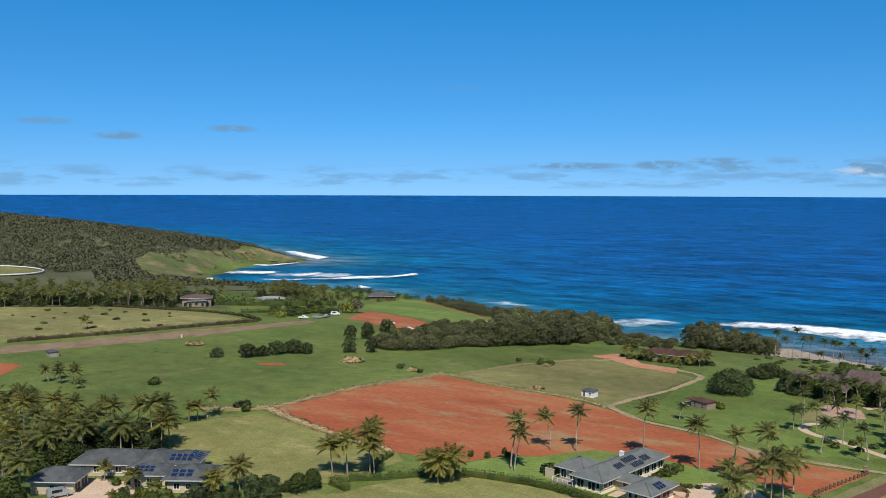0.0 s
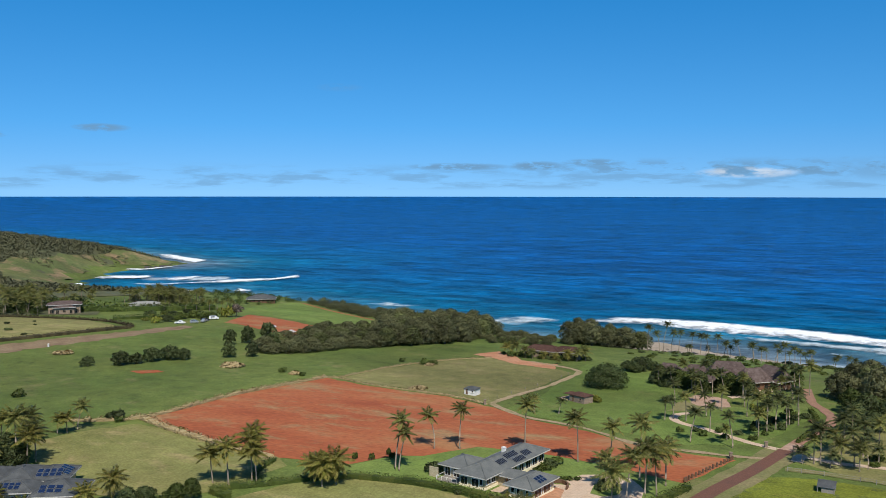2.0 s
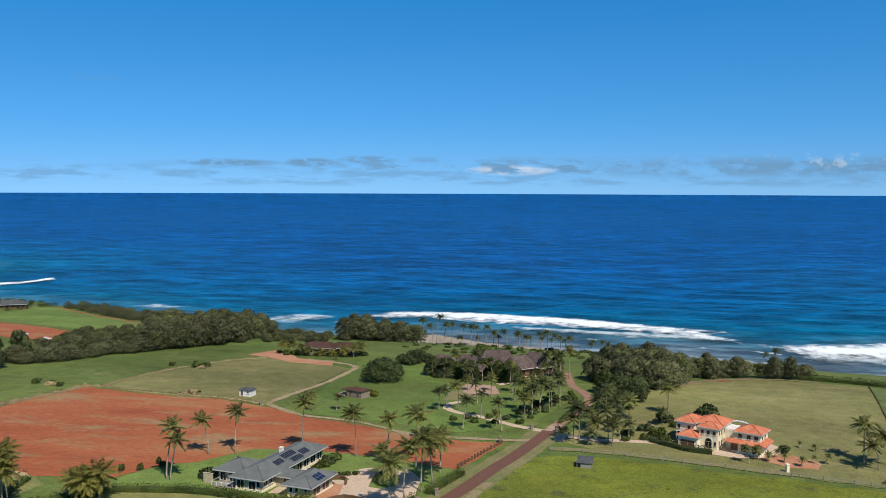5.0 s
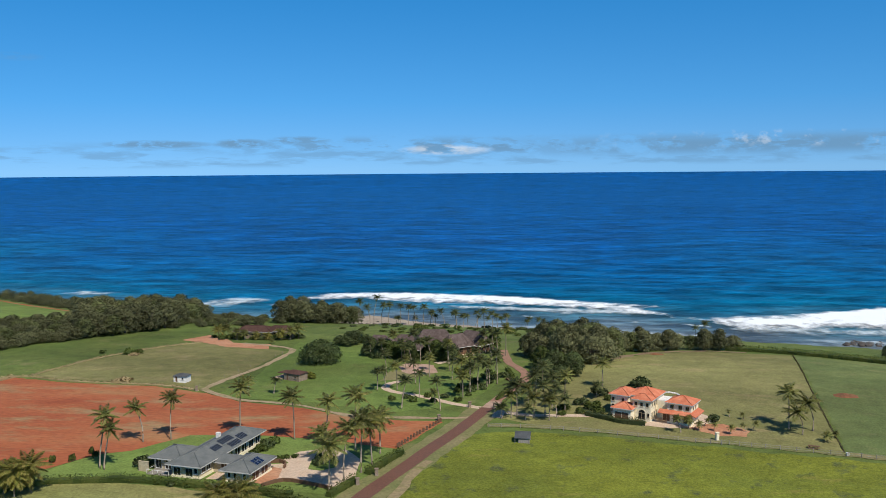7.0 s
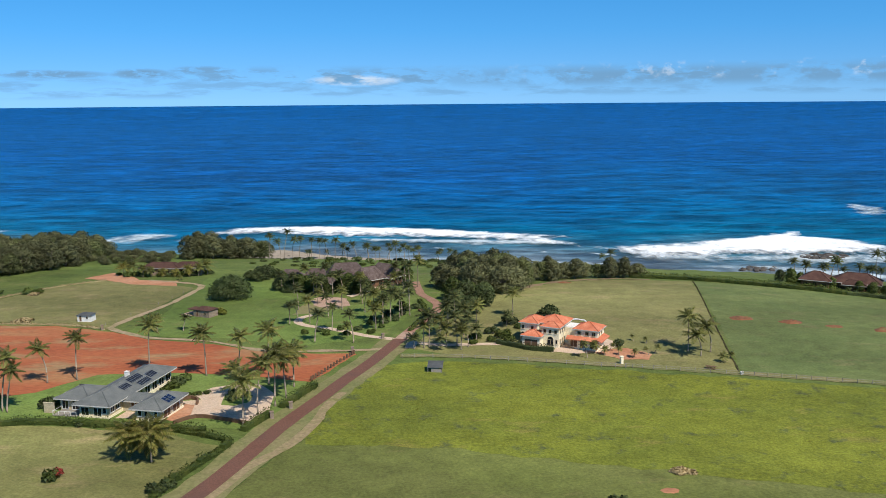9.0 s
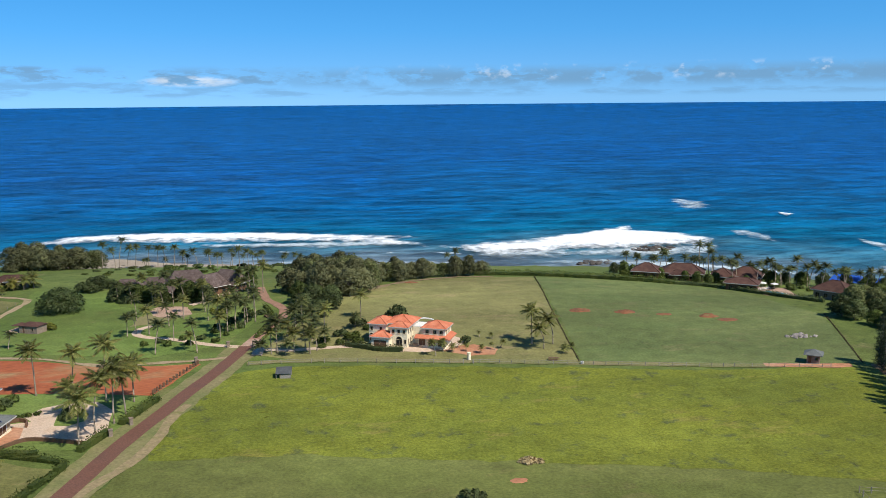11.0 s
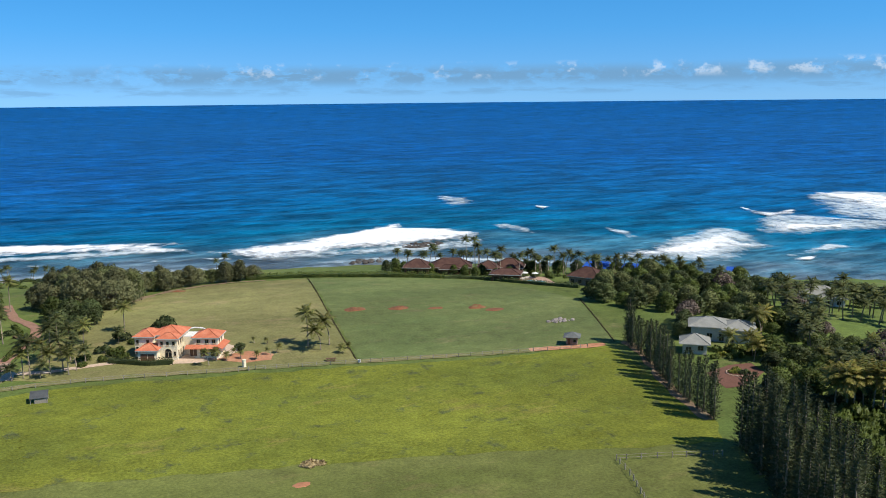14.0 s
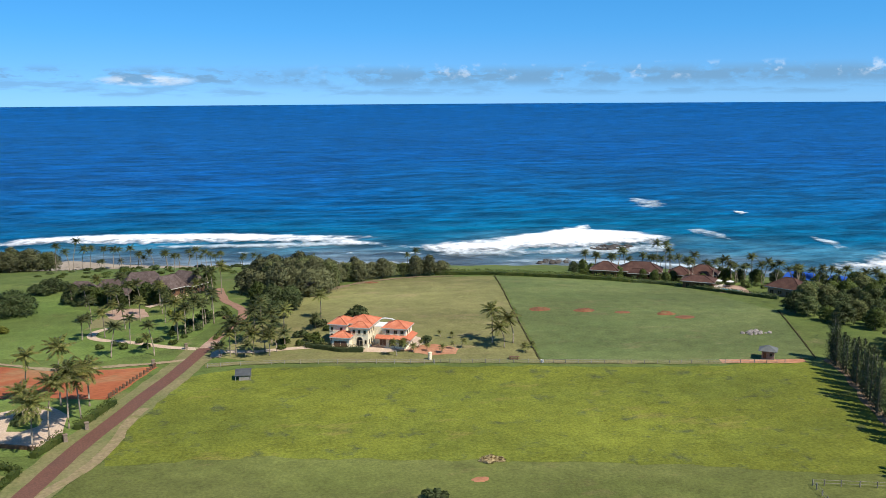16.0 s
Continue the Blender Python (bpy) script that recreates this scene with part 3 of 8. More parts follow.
field("forecourt_island", [(-38, 183), (-38.5, 190), (-35, 191.5), (-32, 189), (-32.5, 184), (-35, 182)], G_LAWN, 0.52, "planted island in the forecourt", "garden bed", 0.2, 3.0)
field("gate_apron", [(-25.5, 175), (-23, 180), (-20, 178.5), (-21.5, 172.5)], CONCRETE, 0.46, "pale concrete apron at the gate", "driveway", 0.1, 4.0)
field("gate_apron", [(-0.6, 236.2), (3.0, 235.2), (5.6, 243), (2.0, 244.2)], PINK_STONE, 0.58, "pinkish stone apron at the estate gate", "driveway", 0.1, 4.0)
field("gate_apron", [(2.4, 226.5), (5.2, 226), (6.0, 233), (3.2, 234)], CONCRETE, 0.52, "pale concrete apron at the villa's gate", "driveway", 0.15, 4.0)
field("west_drive", [(-158.5, 115), (-163, 124), (-160, 130), (-150, 131), (-144, 125), (-144, 116)], CONCRETE, 0.40, "pale concrete forecourt of the west house", "driveway", 0.15, 4.0)
field("round_drive", [(146, 136), (151, 147), (160, 148.5), (166, 147), (163, 140), (151, 135)], ASPHALT, 0.40, "dark brown paved turning circle", "driveway", 0.2, 3.0)
field("estate_terrace", [(-8, 317), (-7, 327), (-2, 326), (-3, 318), (-8, 310), (-15, 299), (-17, 303), (-10, 308)], CONCRETE, 0.46, "pale paved terrace beside the shingled pavilions", "terrace", 0.3)
field("plaza", [(-29, 296), (-25, 302), (-17, 297), (-15, 285), (-22, 281), (-27, 286)], PINK_STONE, 0.40, "pinkish stone court before the shingled pavilions", "terrace", 0.5)
field("stone_garden", [(-33, 272), (-30, 290), (-20, 292), (-16, 283), (-24, 274)], VERGE, 0.34, "stony brown planting bed", "garden bed", 0.8)
field("pool_deck", [(186, 276), (196, 300), (206, 292), (196, 268)], PINK_STONE, 0.36, "pinkish pool deck among the sea houses", "terrace", 0.3)

# roads, tracks and verges
ROAD = [(-60, 84), (-46.5, 108), (-34.4, 135), (-29.3, 149.2), (-23.3, 168.8), (-16.2, 187.8), (-12.6, 198), (-6.2, 214.4), (0.2, 233.4), (1.2, 236.5)]
track("road_verge", ROAD, 9.5, VERGE, 0.44, "dry grass verge beside the road", "verge", 0.35)
track("road", ROAD, 3.7, ASPHALT, 0.54, "narrow red-dusted asphalt lane", "road", 0.08)
track("estate_road", [(1.2, 236.5), (3.4, 243), (6, 251), (11.5, 266), (14, 279), (12, 292), (9, 303), (8, 331)], 3.2, RED_DRIVE, 0.50, "reddish earth drive between palms", "road", 0.2)
track("dirt_track", [(-96, 342), (-83, 335), (-74, 329), (-72, 321), (-76, 293), (-83, 269), (-85, 258)], 2.1, PATH_SOIL, 0.48, "pale dirt track between fields", "track", 0.4)
track("dirt_track", [(-85, 258), (-70, 245.5), (-53, 240.5), (-36, 228.5), (-23, 226.5), (-8, 225.5), (-2, 227)], 1.9, PATH_SOIL, 0.46, "pale dirt track along the red field", "track", 0.5)
track("garden_drive", [(-26, 271), (-29, 268), (-30, 263), (-28.5, 258.5), (-25, 255), (-20, 252), (-14, 246.5), (-8, 241), (0, 236)], 2.5, CONCRETE, 0.44, "curved pale concrete garden drive", "driveway", 0.05)
track("field_track", [(1, 219), (17, 218), (57, 208.5), (84, 201.5), (120, 190), (144, 182)], 3.2, VERGE, 0.46, "brown grassy track along the tall grass", "track", 0.5)
track("field_track", [(128, 188), (140, 183.5), (148, 181)], 3.6, ORANGE_SOIL, 0.52, "bare orange track by the small pavilion", "track", 0.5)
track("road_shoulder", [(-34, 128), (-26.3, 149.3), (-22.4, 155.2), (-18.3, 164.6), (-16.2, 173.2), (-15.2, 180.5), (-12, 190)], 2.2, WORN_TAN, 0.50, "worn tan earth shoulder", "verge", 0.3)
track("villa_drive", [(4, 233), (12, 229), (22, 229), (32, 228), (42, 221)], 2.6, CONCRETE, 0.44, "pale drive to the villa", "driveway", 0.05)
track("lot_edge", [(43, 305), (60, 323), (82, 333), (100, 332)], 3.0, BROWN_SOIL, 0.40, "bare brown edge of the pasture", "verge", 1.0)
track("pine_strip", [(154.5, 180), (146.4, 162), (135.4, 142), (128, 123)], 2.6, BROWN_SOIL, 0.44, "bare brown soil under the pine row", "verge", 0.7)

# ---- building materials ----
SLATE = varied("grey_shingle", [(0.10, 0.108, 0.104), (0.128, 0.135, 0.13), (0.155, 0.16, 0.15)], 0.5, 0.75, space="object", fine=6.0, bump=0.03)
SLATE_DARK = varied("charcoal_shingle", [(0.055, 0.058, 0.06), (0.075, 0.08, 0.082), (0.10, 0.105, 0.105)], 0.5, 0.75, space="object", fine=6.0, bump=0.03)
SLATE_PALE = varied("pale_grey_shingle", [(0.22, 0.22, 0.20), (0.28, 0.28, 0.25)], 0.5, 0.8, space="object", fine=6.0, bump=0.03)
THATCH = varied("weathered_brown_shingle", [(0.055, 0.038, 0.034), (0.09, 0.064, 0.057), (0.13, 0.10, 0.09)], 0.9, 0.95, space="object", fine=4.0, bump=0.08, each=0.15)
BROWN_ROOF = varied("brown_tile_roof", [(0.05, 0.024, 0.018), (0.075, 0.036, 0.027), (0.10, 0.052, 0.038)], 0.4, 0.85, space="object", fine=4.0, bump=0.05, each=0.15)
TERRACOTTA = varied("terracotta_tile", [(0.44, 0.125, 0.062), (0.52, 0.165, 0.085), (0.57, 0.215, 0.12)], 0.5, 0.85, space="object", fine=5.0, bump=0.03, each=0.1)
CREAM = varied("cream_stucco", [(0.78, 0.68, 0.48), (0.84, 0.75, 0.56)], 0.3, 0.9, space="object", fine=4.0)
TAN = varied("tan_siding", [(0.44, 0.36, 0.24), (0.50, 0.42, 0.29)], 0.4, 0.9, space="object", fine=4.0)
WHITE = varied("white_paint", [(0.66, 0.64, 0.60), (0.74, 0.72, 0.68)], 0.4, 0.7, space="object", fine=4.0)
BROWN_WOOD = varied("brown_wood", [(0.11, 0.06, 0.035), (0.16, 0.09, 0.05)], 0.6, 0.8, space="object", fine=6.0)
GREY_WOOD = varied("weathered_wood", [(0.22, 0.20, 0.17), (0.30, 0.27, 0.23)], 0.6, 0.9, space="object", fine=6.0)
STONE = varied("brown_field_stone", [(0.20, 0.15, 0.11), (0.30, 0.23, 0.17)], 1.0, 0.95, space="object", fine=5.0, bump=0.05)
TRIM = varied("pale_fascia", [(0.45, 0.43, 0.39), (0.52, 0.50, 0.46)], 0.5, 0.7, space="object", fine=5.0)
GLASS_DARK = varied("dark_window_glass", [(0.012, 0.014, 0.016), (0.02, 0.022, 0.024)], 0.4, 0.08, spec=0.6, space="object")
PANEL = varied("solar_cell", [(0.008, 0.016, 0.045), (0.014, 0.028, 0.075)], 0.8, 0.12, spec=0.6, space="object")
PANEL_GREY = varied("solar_collector", [(0.018, 0.02, 0.026), (0.03, 0.034, 0.042)], 0.8, 0.2, spec=0.5, space="object")
ALLOY = varied("panel_frame", [(0.42, 0.43, 0.44), (0.5, 0.5, 0.5)], 1.0, 0.4, 0.8, space="object")
POOL = varied("pool_water", [(0.04, 0.24, 0.34), (0.06, 0.30, 0.40)], 0.5, 0.1, spec=0.5, space="object")
TARP = varied("blue_tarpaulin", [(0.012, 0.07, 0.36), (0.02, 0.10, 0.45)], 0.4, 0.6, space="object", fine=2.0, bump=0.05)
CAR_WHITE = varied("white_car_paint", [(0.70, 0.70, 0.69), (0.76, 0.76, 0.75)], 0.5, 0.3, spec=0.5, space="object")
CAR_SILVER = varied("silver_car_paint", [(0.38, 0.39, 0.40), (0.44, 0.45, 0.46)], 0.5, 0.3, 0.5, space="object")
TYRE = varied("tyre_rubber", [(0.015, 0.015, 0.015), (0.03, 0.03, 0.03)], 1.0, 0.9, space="object")


# ---- houses: walls, openings, hip roofs ----
def wall_box(x0, x1, y0, y1, h, t=0.2):
    """Four walls of a rectangular block, with thickness, standing on z = -0.6."""
    s = Shape()
    s.box((x0 + x1) / 2, y0 + t / 2, -0.6, x1 - x0, t, h + 0.6)
    s.box((x0 + x1) / 2, y1 - t / 2, -0.6, x1 - x0, t, h + 0.6)
    s.box(x0 + t / 2, (y0 + y1) / 2, -0.6, t, y1 - y0 - 2 * t, h + 0.6)
    s.box(x1 - t / 2, (y0 + y1) / 2, -0.6, t, y1 - y0 - 2 * t, h + 0.6)
    return s


def hip_roof(x0, x1, y0, y1, z, pitch, thick=0.25, gable=(False, False), gablet=0.0):
    """A hipped (or half-gabled) roof slab over a rectangle, its eaves at z; the ridge runs along the longer side."""
    w, d = x1 - x0, y1 - y0
    flip = d > w
    if flip:
        x0, x1, y0, y1, w, d = y0, y1, x0, x1, d, w
    rise, half, cy = d / 2 * pitch, d / 2, (y0 + y1) / 2
    a = x0 + (0 if gable[0] else half * (1 - gablet))
    b = x1 - (0 if gable[1] else half * (1 - gablet))
    if a > b:
        a = b = (x0 + x1) / 2
    top = [(x0, y0, z), (x1, y0, z), (x1, y1, z), (x0, y1, z), (a, cy, z + rise), (b, cy, z + rise)]
    low = [(p[0], p[1], p[2] - thick) for p in top[:4]]
    faces = [(0, 1, 5, 4), (1, 2, 5), (2, 3, 4, 5), (3, 0, 4), (0, 6, 7, 1), (1, 7, 8, 2), (2, 8, 9, 3), (3, 9, 6, 0), (6, 9, 8, 7)]
    pts = top + low
    if flip:
        pts = [(p[1], p[0], p[2]) for p in pts]
        faces = [f[::-1] for f in faces]
    return Shape().add(pts, faces)


def ridge_caps(x0, x1, y0, y1, z, pitch, size=0.16):
    """Raised caps along the ridge and hips of the same roof."""
    w, d = x1 - x0, y1 - y0
    flip = d > w
    if flip:
        x0, x1, y0, y1, w, d = y0, y1, x0, x1, d, w
    half, cy = d / 2, (y0 + y1) / 2
    a, b = x0 + half, x1 - half
    if a > b:
        a = b = (x0 + x1) / 2
    zr = z + half * pitch
    runs = [((x0, y0, z), (a, cy, zr)), ((x0, y1, z), (a, cy, zr)), ((x1, y0, z), (b, cy, zr)), ((x1, y1, z), (b, cy, zr))]
    if b - a > 0.3:
        runs.append(((a, cy, zr), (b, cy, zr)))
    s = Shape()
    for p, q in runs:
        if flip:
            p, q = (p[1], p[0], p[2]), (q[1], q[0], q[2])
        s.tube([p, q], [size, size], 6)
    return s


def fascia(x0, x1, y0, y1, z, h=0.22, t=0.06):
    s = Shape()
    s.box((x0 + x1) / 2, y0 - t / 2 - 0.003, z - h, x1 - x0 + 2 * t, t, h)
    s.box((x0 + x1) / 2, y1 + t / 2 + 0.003, z - h, x1 - x0 + 2 * t, t, h)
    s.box(x0 - t / 2 - 0.003, (y0 + y1) / 2, z - h, t, y1 - y0, h)
    s.box(x1 + t / 2 + 0.003, (y0 + y1) / 2, z - h, t, y1 - y0, h)
    return s


def opening(house, kind, side, at, along, z, w, h, glass=GLASS_DARK, rim=WHITE, arch=False):
    """A window or door set in a wall: frame, pane and sill. side: the wall's outward normal, +-x or +-y; at: the wall's plane."""
    ax = side[1] == "x"
    sg = 1 if side[0] == "+" else -1
    turn = (0 if sg < 0 else 180) if not ax else (90 if sg > 0 else -90)
    ob = new(kind)
    ob.parent = house
    ob.matrix_basis = pose(at if ax else along, along if ax else at, z, 0, 0, turn)
    fr = Shape()
    b = 0.09
    fr.box(-w / 2 + b / 2, -0.03, 0, b, 0.10, h)
    fr.box(w / 2 - b / 2, -0.03, 0, b, 0.10, h)
    fr.box(0, -0.03, h - b, w - 2 * b, 0.10, b)
    fr.box(0, -0.03, 0, w - 2 * b, 0.10, b)
    if w > 1.0:
        fr.box(0, -0.03, b, 0.05, 0.08, h - 2 * b)
    pn = Shape().box(0, -0.012, 0.01, w - 0.02, 0.02, h - 0.02)
    if arch:
        n = 9
        ring = [(-w / 2 + w * i / (n - 1), h + w / 2 * math.sqrt(max(0, 1 - (2 * i / (n - 1) - 1) ** 2)) * 0.9) for i in range(n)]
        pn.add([(x, -0.022, z_) for x, z_ in ring], [tuple(range(n))[::-1]])
        fr.tube([(x, -0.05, z_) for x, z_ in ring], [0.07] * n, 5)
    part("frame", fr, rim, ob)
    part("pane", pn, glass, ob)
    if kind == "window":
        part("sill", Shape().box(0, -0.07, -0.08, w + 0.2, 0.16, 0.07), rim, ob)
    return ob


def array(roof_house, x0, x1, z0, slope_from, slope_to, cols, rows, mat, name="solar_panel"):
    """A grid of panels lying on a sloping plane: x0..x1 along the eave, slope_from/slope_to = (y, z) at the low and high edge."""
    (ya, za), (yb, zb) = slope_from, slope_to
    for i in range(cols):
        for j in range(rows):
            u0, u1 = x0 + (x1 - x0) * (i + 0.08) / cols, x0 + (x1 - x0) * (i + 0.92) / cols
            k0, k1 = (j + 0.05) / rows, (j + 0.95) / rows
            yield [(u0, ya + (yb - ya) * k0, za + (zb - za) * k0), (u1, ya + (yb - ya) * k0, za + (zb - za) * k0),
                   (u1, ya + (yb - ya) * k1, za + (zb - za) * k1), (u0, ya + (yb - ya) * k1, za + (zb - za) * k1)]


def panels(house, quads, mat, swap=False):
    for q in quads:
        if swap:
            q = [(p[1], p[0], p[2]) for p in q][::-1]
        n = (Vector(q[1]) - Vector(q[0])).cross(Vector(q[3]) - Vector(q[0])).normalized()
        n = n if n.z > 0 else -n
        lo = [tuple(Vector(p) + n * 0.05) for p in q]
        hi = [tuple(Vector(p) + n * 0.14) for p in q]
        c = sum((Vector(p) for p in hi), Vector()) / 4
        top = [tuple(c + (Vector(p) - c) * 0.94 + n * 0.008) for p in hi]
        ob = part("solar_panel", Shape().add(lo + hi, [(0, 1, 5, 4), (1, 2, 6, 5), (2, 3, 7, 6), (3, 0, 4, 7), (4, 5, 6, 7), (3, 2, 1, 0)]), ALLOY, house)
        part("glass", Shape().add(top, [(0, 1, 2, 3)]), mat, ob)


def block(house, x0, x1, y0, y1, h, pitch, wall, roof, over=0.9, caps=None, gablet=0.0, soffit=True, gable=(False, False)):
    """One wing: walls, roof, fascia and ridge caps."""
    part("wall", wall_box(x0, x1, y0, y1, h), wall, house)
    part("roof", hip_roof(x0 - over, x1 + over, y0 - over, y1 + over, h + 0.12, pitch, 0.24, gable, gablet), roof, house)
    part("fascia", fascia(x0 - over, x1 + over, y0 - over, y1 + over, h + 0.10), TRIM, house)
    if caps and not gablet and not gable[0]:
        part("ridge_cap", ridge_caps(x0 - over, x1 + over, y0 - over, y1 + over, h + 0.12, pitch), caps, house)


# the grey-roofed house in the middle, with its garage wing
def grey_house():
    hx, hy = -58.7, 174.5
    H = thing("house", hx, hy, gz(hx, hy) + 0.15, -15, "single-storey house with hipped grey shingle roofs and solar panels", "house")
    block(H, -7.6, -0.9, 0.9, 26.5, 2.7, 0.40, TAN, SLATE, 1.0, SLATE)
    block(H, -14.2, -7.4, 4.0, 11.5, 2.5, 0.38, TAN, SLATE, 0.9, SLATE)
    block(H, 5.0, 10.6, 1.2, 10.6, 2.45, 0.42, TAN, SLATE, 0.9, SLATE)
    block(H, -1.1, 5.2, 6.0, 10.2, 2.2, 0.34, TAN, SLATE, 0.8)
    part("plinth", wall_box(-7.7, -0.8, 0.8, 26.6, 0.35, 0.25), CREAM, H, "pale plinth")
    part("plinth", wall_box(4.9, 10.7, 1.1, 10.7, 0.2, 0.25), CREAM, H, "pale plinth")
    part("chimney", Shape().box(-5.4, 15.6, 3.2, 0.8, 0.8, 1.9).box(-5.4, 15.6, 5.1, 0.95, 0.95, 0.12), WHITE, H, "white chimney")
    for v in (2.2, 4.2):
        opening(H, "window", "+x", -0.9, v, 0.9, 1.5, 1.6)
    for v in (13.0, 16.0, 19.0, 22.0, 25.0):
        opening(H, "door", "+x", -0.9, v, 0.1, 2.2, 2.0)
    for u in (-6.3, -3.4):
        opening(H, "door", "-y", 0.9, u, 0.1, 1.9, 2.0)
    opening(H, "window", "-y", 0.9, -1.8, 0.9, 0.9, 1.3)
    for u in (-13.0, -10.6, -8.6):
        opening(H, "door", "-y", 4.0, u, 0.1, 1.6, 2.0)
    for u in (6.0, 7.4, 9.6):
        opening(H, "window", "-y", 1.2, u, 0.8, 0.9, 1.2)
    opening(H, "door", "-y", 6.0, 2.0, 0.0, 1.8, 2.2, BROWN_WOOD)
    opening(H, "garage_door", "+x", 10.6, 3.8, 0.0, 3.0, 2.2, BROWN_WOOD)
    opening(H, "garage_door", "+x", 10.6, 7.6, 0.0, 3.0, 2.2, BROWN_WOOD)
    # the slope towards the garage: eave at x = 0.1, ridge at x = -4.25
    zr = lambda x: 2.82 + (0.1 - x) * 0.40
    for v0, v1, xa, xb, n in ((8.0, 11.2, -1.5, -3.2, 5), (12.0, 17.0, -2.1, -3.9, 7), (13.0, 17.4, -0.3, -1.9, 7), (17.8, 21.0, -0.9, -2.8, 5)):
        panels(H, array(H, v0, v1, 0, (xa, zr(xa)), (xb, zr(xb)), n, 1, PANEL_GREY), PANEL_GREY, True)
    zq = lambda x: 2.57 + (11.5 - x) * 0.42
    panels(H, array(H, 4.2, 7.4, 0, (10.9, zq(10.9)), (9.0, zq(9.0)), 3, 2, PANEL), PANEL, True)
    # front deck with rail
    part("deck", Shape().box(-11.0, 2.2, -0.4, 5.5, 3.2, 0.45), GREY_WOOD, H, "weathered wooden deck")
    rail = Shape().box(-11.0, 0.65, 0.85, 5.5, 0.06, 0.06).box(-13.7, 2.2, 0.85, 0.06, 3.1, 0.06)
    part("rail", rail, WHITE, H)
    for i in range(5):
        part("post", Shape().box(-13.7 + i * 1.35, 0.65, 0.0, 0.08, 0.08, 0.85), WHITE, H)
    part("step", Shape().box(1.8, 3.4, -0.55, 3.4, 4.6, 0.42).box(1.8, 0.6, -0.55, 3.0, 1.0, 0.22), CONCRETE, H, "pale concrete entry steps")


grey_house()


# the west house: several slate-grey hips round a forecourt
def west_house():
    hx, hy = -149.0, 135.0
    H = thing("house", hx, hy, gz(hx, hy) + 0.05, 28, "large house of several hipped slate-grey roofs with blue solar panels", "house")
    block(H, -18.5, -3.0, 2.0, 10.5, 2.7, 0.38, TAN, SLATE_DARK, 1.0, SLATE_DARK)
    block(H, -4.5, 3.5, 0.0, 10.0, 2.9, 0.40, TAN, SLATE_DARK, 1.0, SLATE_DARK)
    block(H, 2.5, 9.0, 1.0, 9.0, 3.1, 0.40, TAN, SLATE_DARK, 1.0, SLATE_DARK)
    block(H, 6.0, 14.5, -8.6, -0.6, 2.9, 0.40, TAN, SLATE_DARK, 1.0, SLATE_DARK)
    block(H, -3.0, 4.5, -5.5, 0.5, 2.8, 0.40, TAN, SLATE_DARK, 0.9, SLATE_DARK)
    for u in (-16.5, -13.5, -11, -8.5, -6):
        opening(H, "window", "-y", 2.0, u, 0.8, 1.5, 1.4)
    for u in (8.0, 10.5, 13.0):
        opening(H, "window", "-y", -8.6, u, 0.8, 1.3, 1.3)
    for u in (-1.5, 1.2, 3.2):
        opening(H, "door", "-y", -5.5, u, 0.0, 1.4, 2.1)
    for v in (-6.5, -3.0):
        opening(H, "window", "+x", 14.5, v, 0.8, 1.6, 1.3)
    opening(H, "window", "+x", 9.0, 5.0, 0.8, 2.0, 1.4)
    zf = lambda y, y0, h: h + 0.12 + (y - y0 + 1.0) * 0.40
    panels(H, array(H, 6.6, 11.4, 0, (-8.6, zf(-8.6, -8.6, 2.9)), (-6.4, zf(-6.4, -8.6, 2.9)), 3, 2, PANEL), PANEL)
    panels(H, array(H, 3.0, 8.4, 0, (1.2, zf(1.2, 1.0, 3.1)), (3.6, zf(3.6, 1.0, 3.1)), 4, 2, PANEL), PANEL)
    panels(H, array(H, -2.6, 2.0, 0, (-5.4, zf(-5.4, -5.5, 2.8)), (-3.5, zf(-3.5, -5.5, 2.8)), 4, 2, PANEL), PANEL)
    zx = lambda x: 3.22 + (10.0 - x) * 0.40
    panels(H, array(H, 2.6, 7.6, 0, (9.4, zx(9.4)), (7.0, zx(7.0)), 4, 2, PANEL), PANEL, True)


def west_garage():
    hx, hy = -162.0, 121.0
    H = thing("garage", hx, hy, gz(hx, hy) + 0.05, 28, "detached garage with a dark grey hipped roof and brown doors", "garage")
    block(H, -4.6, 4.6, -3.6, 3.6, 2.8, 0.42, TAN, SLATE_DARK, 0.9, SLATE_DARK)
    for v in (-1.7, 1.7):
        opening(H, "garage_door", "+x", 4.6, v, 0.0, 2.8, 2.2, BROWN_WOOD)
    opening(H, "window", "-y", -3.6, 0.0, 0.9, 1.2, 1.1)


west_house()
west_garage()


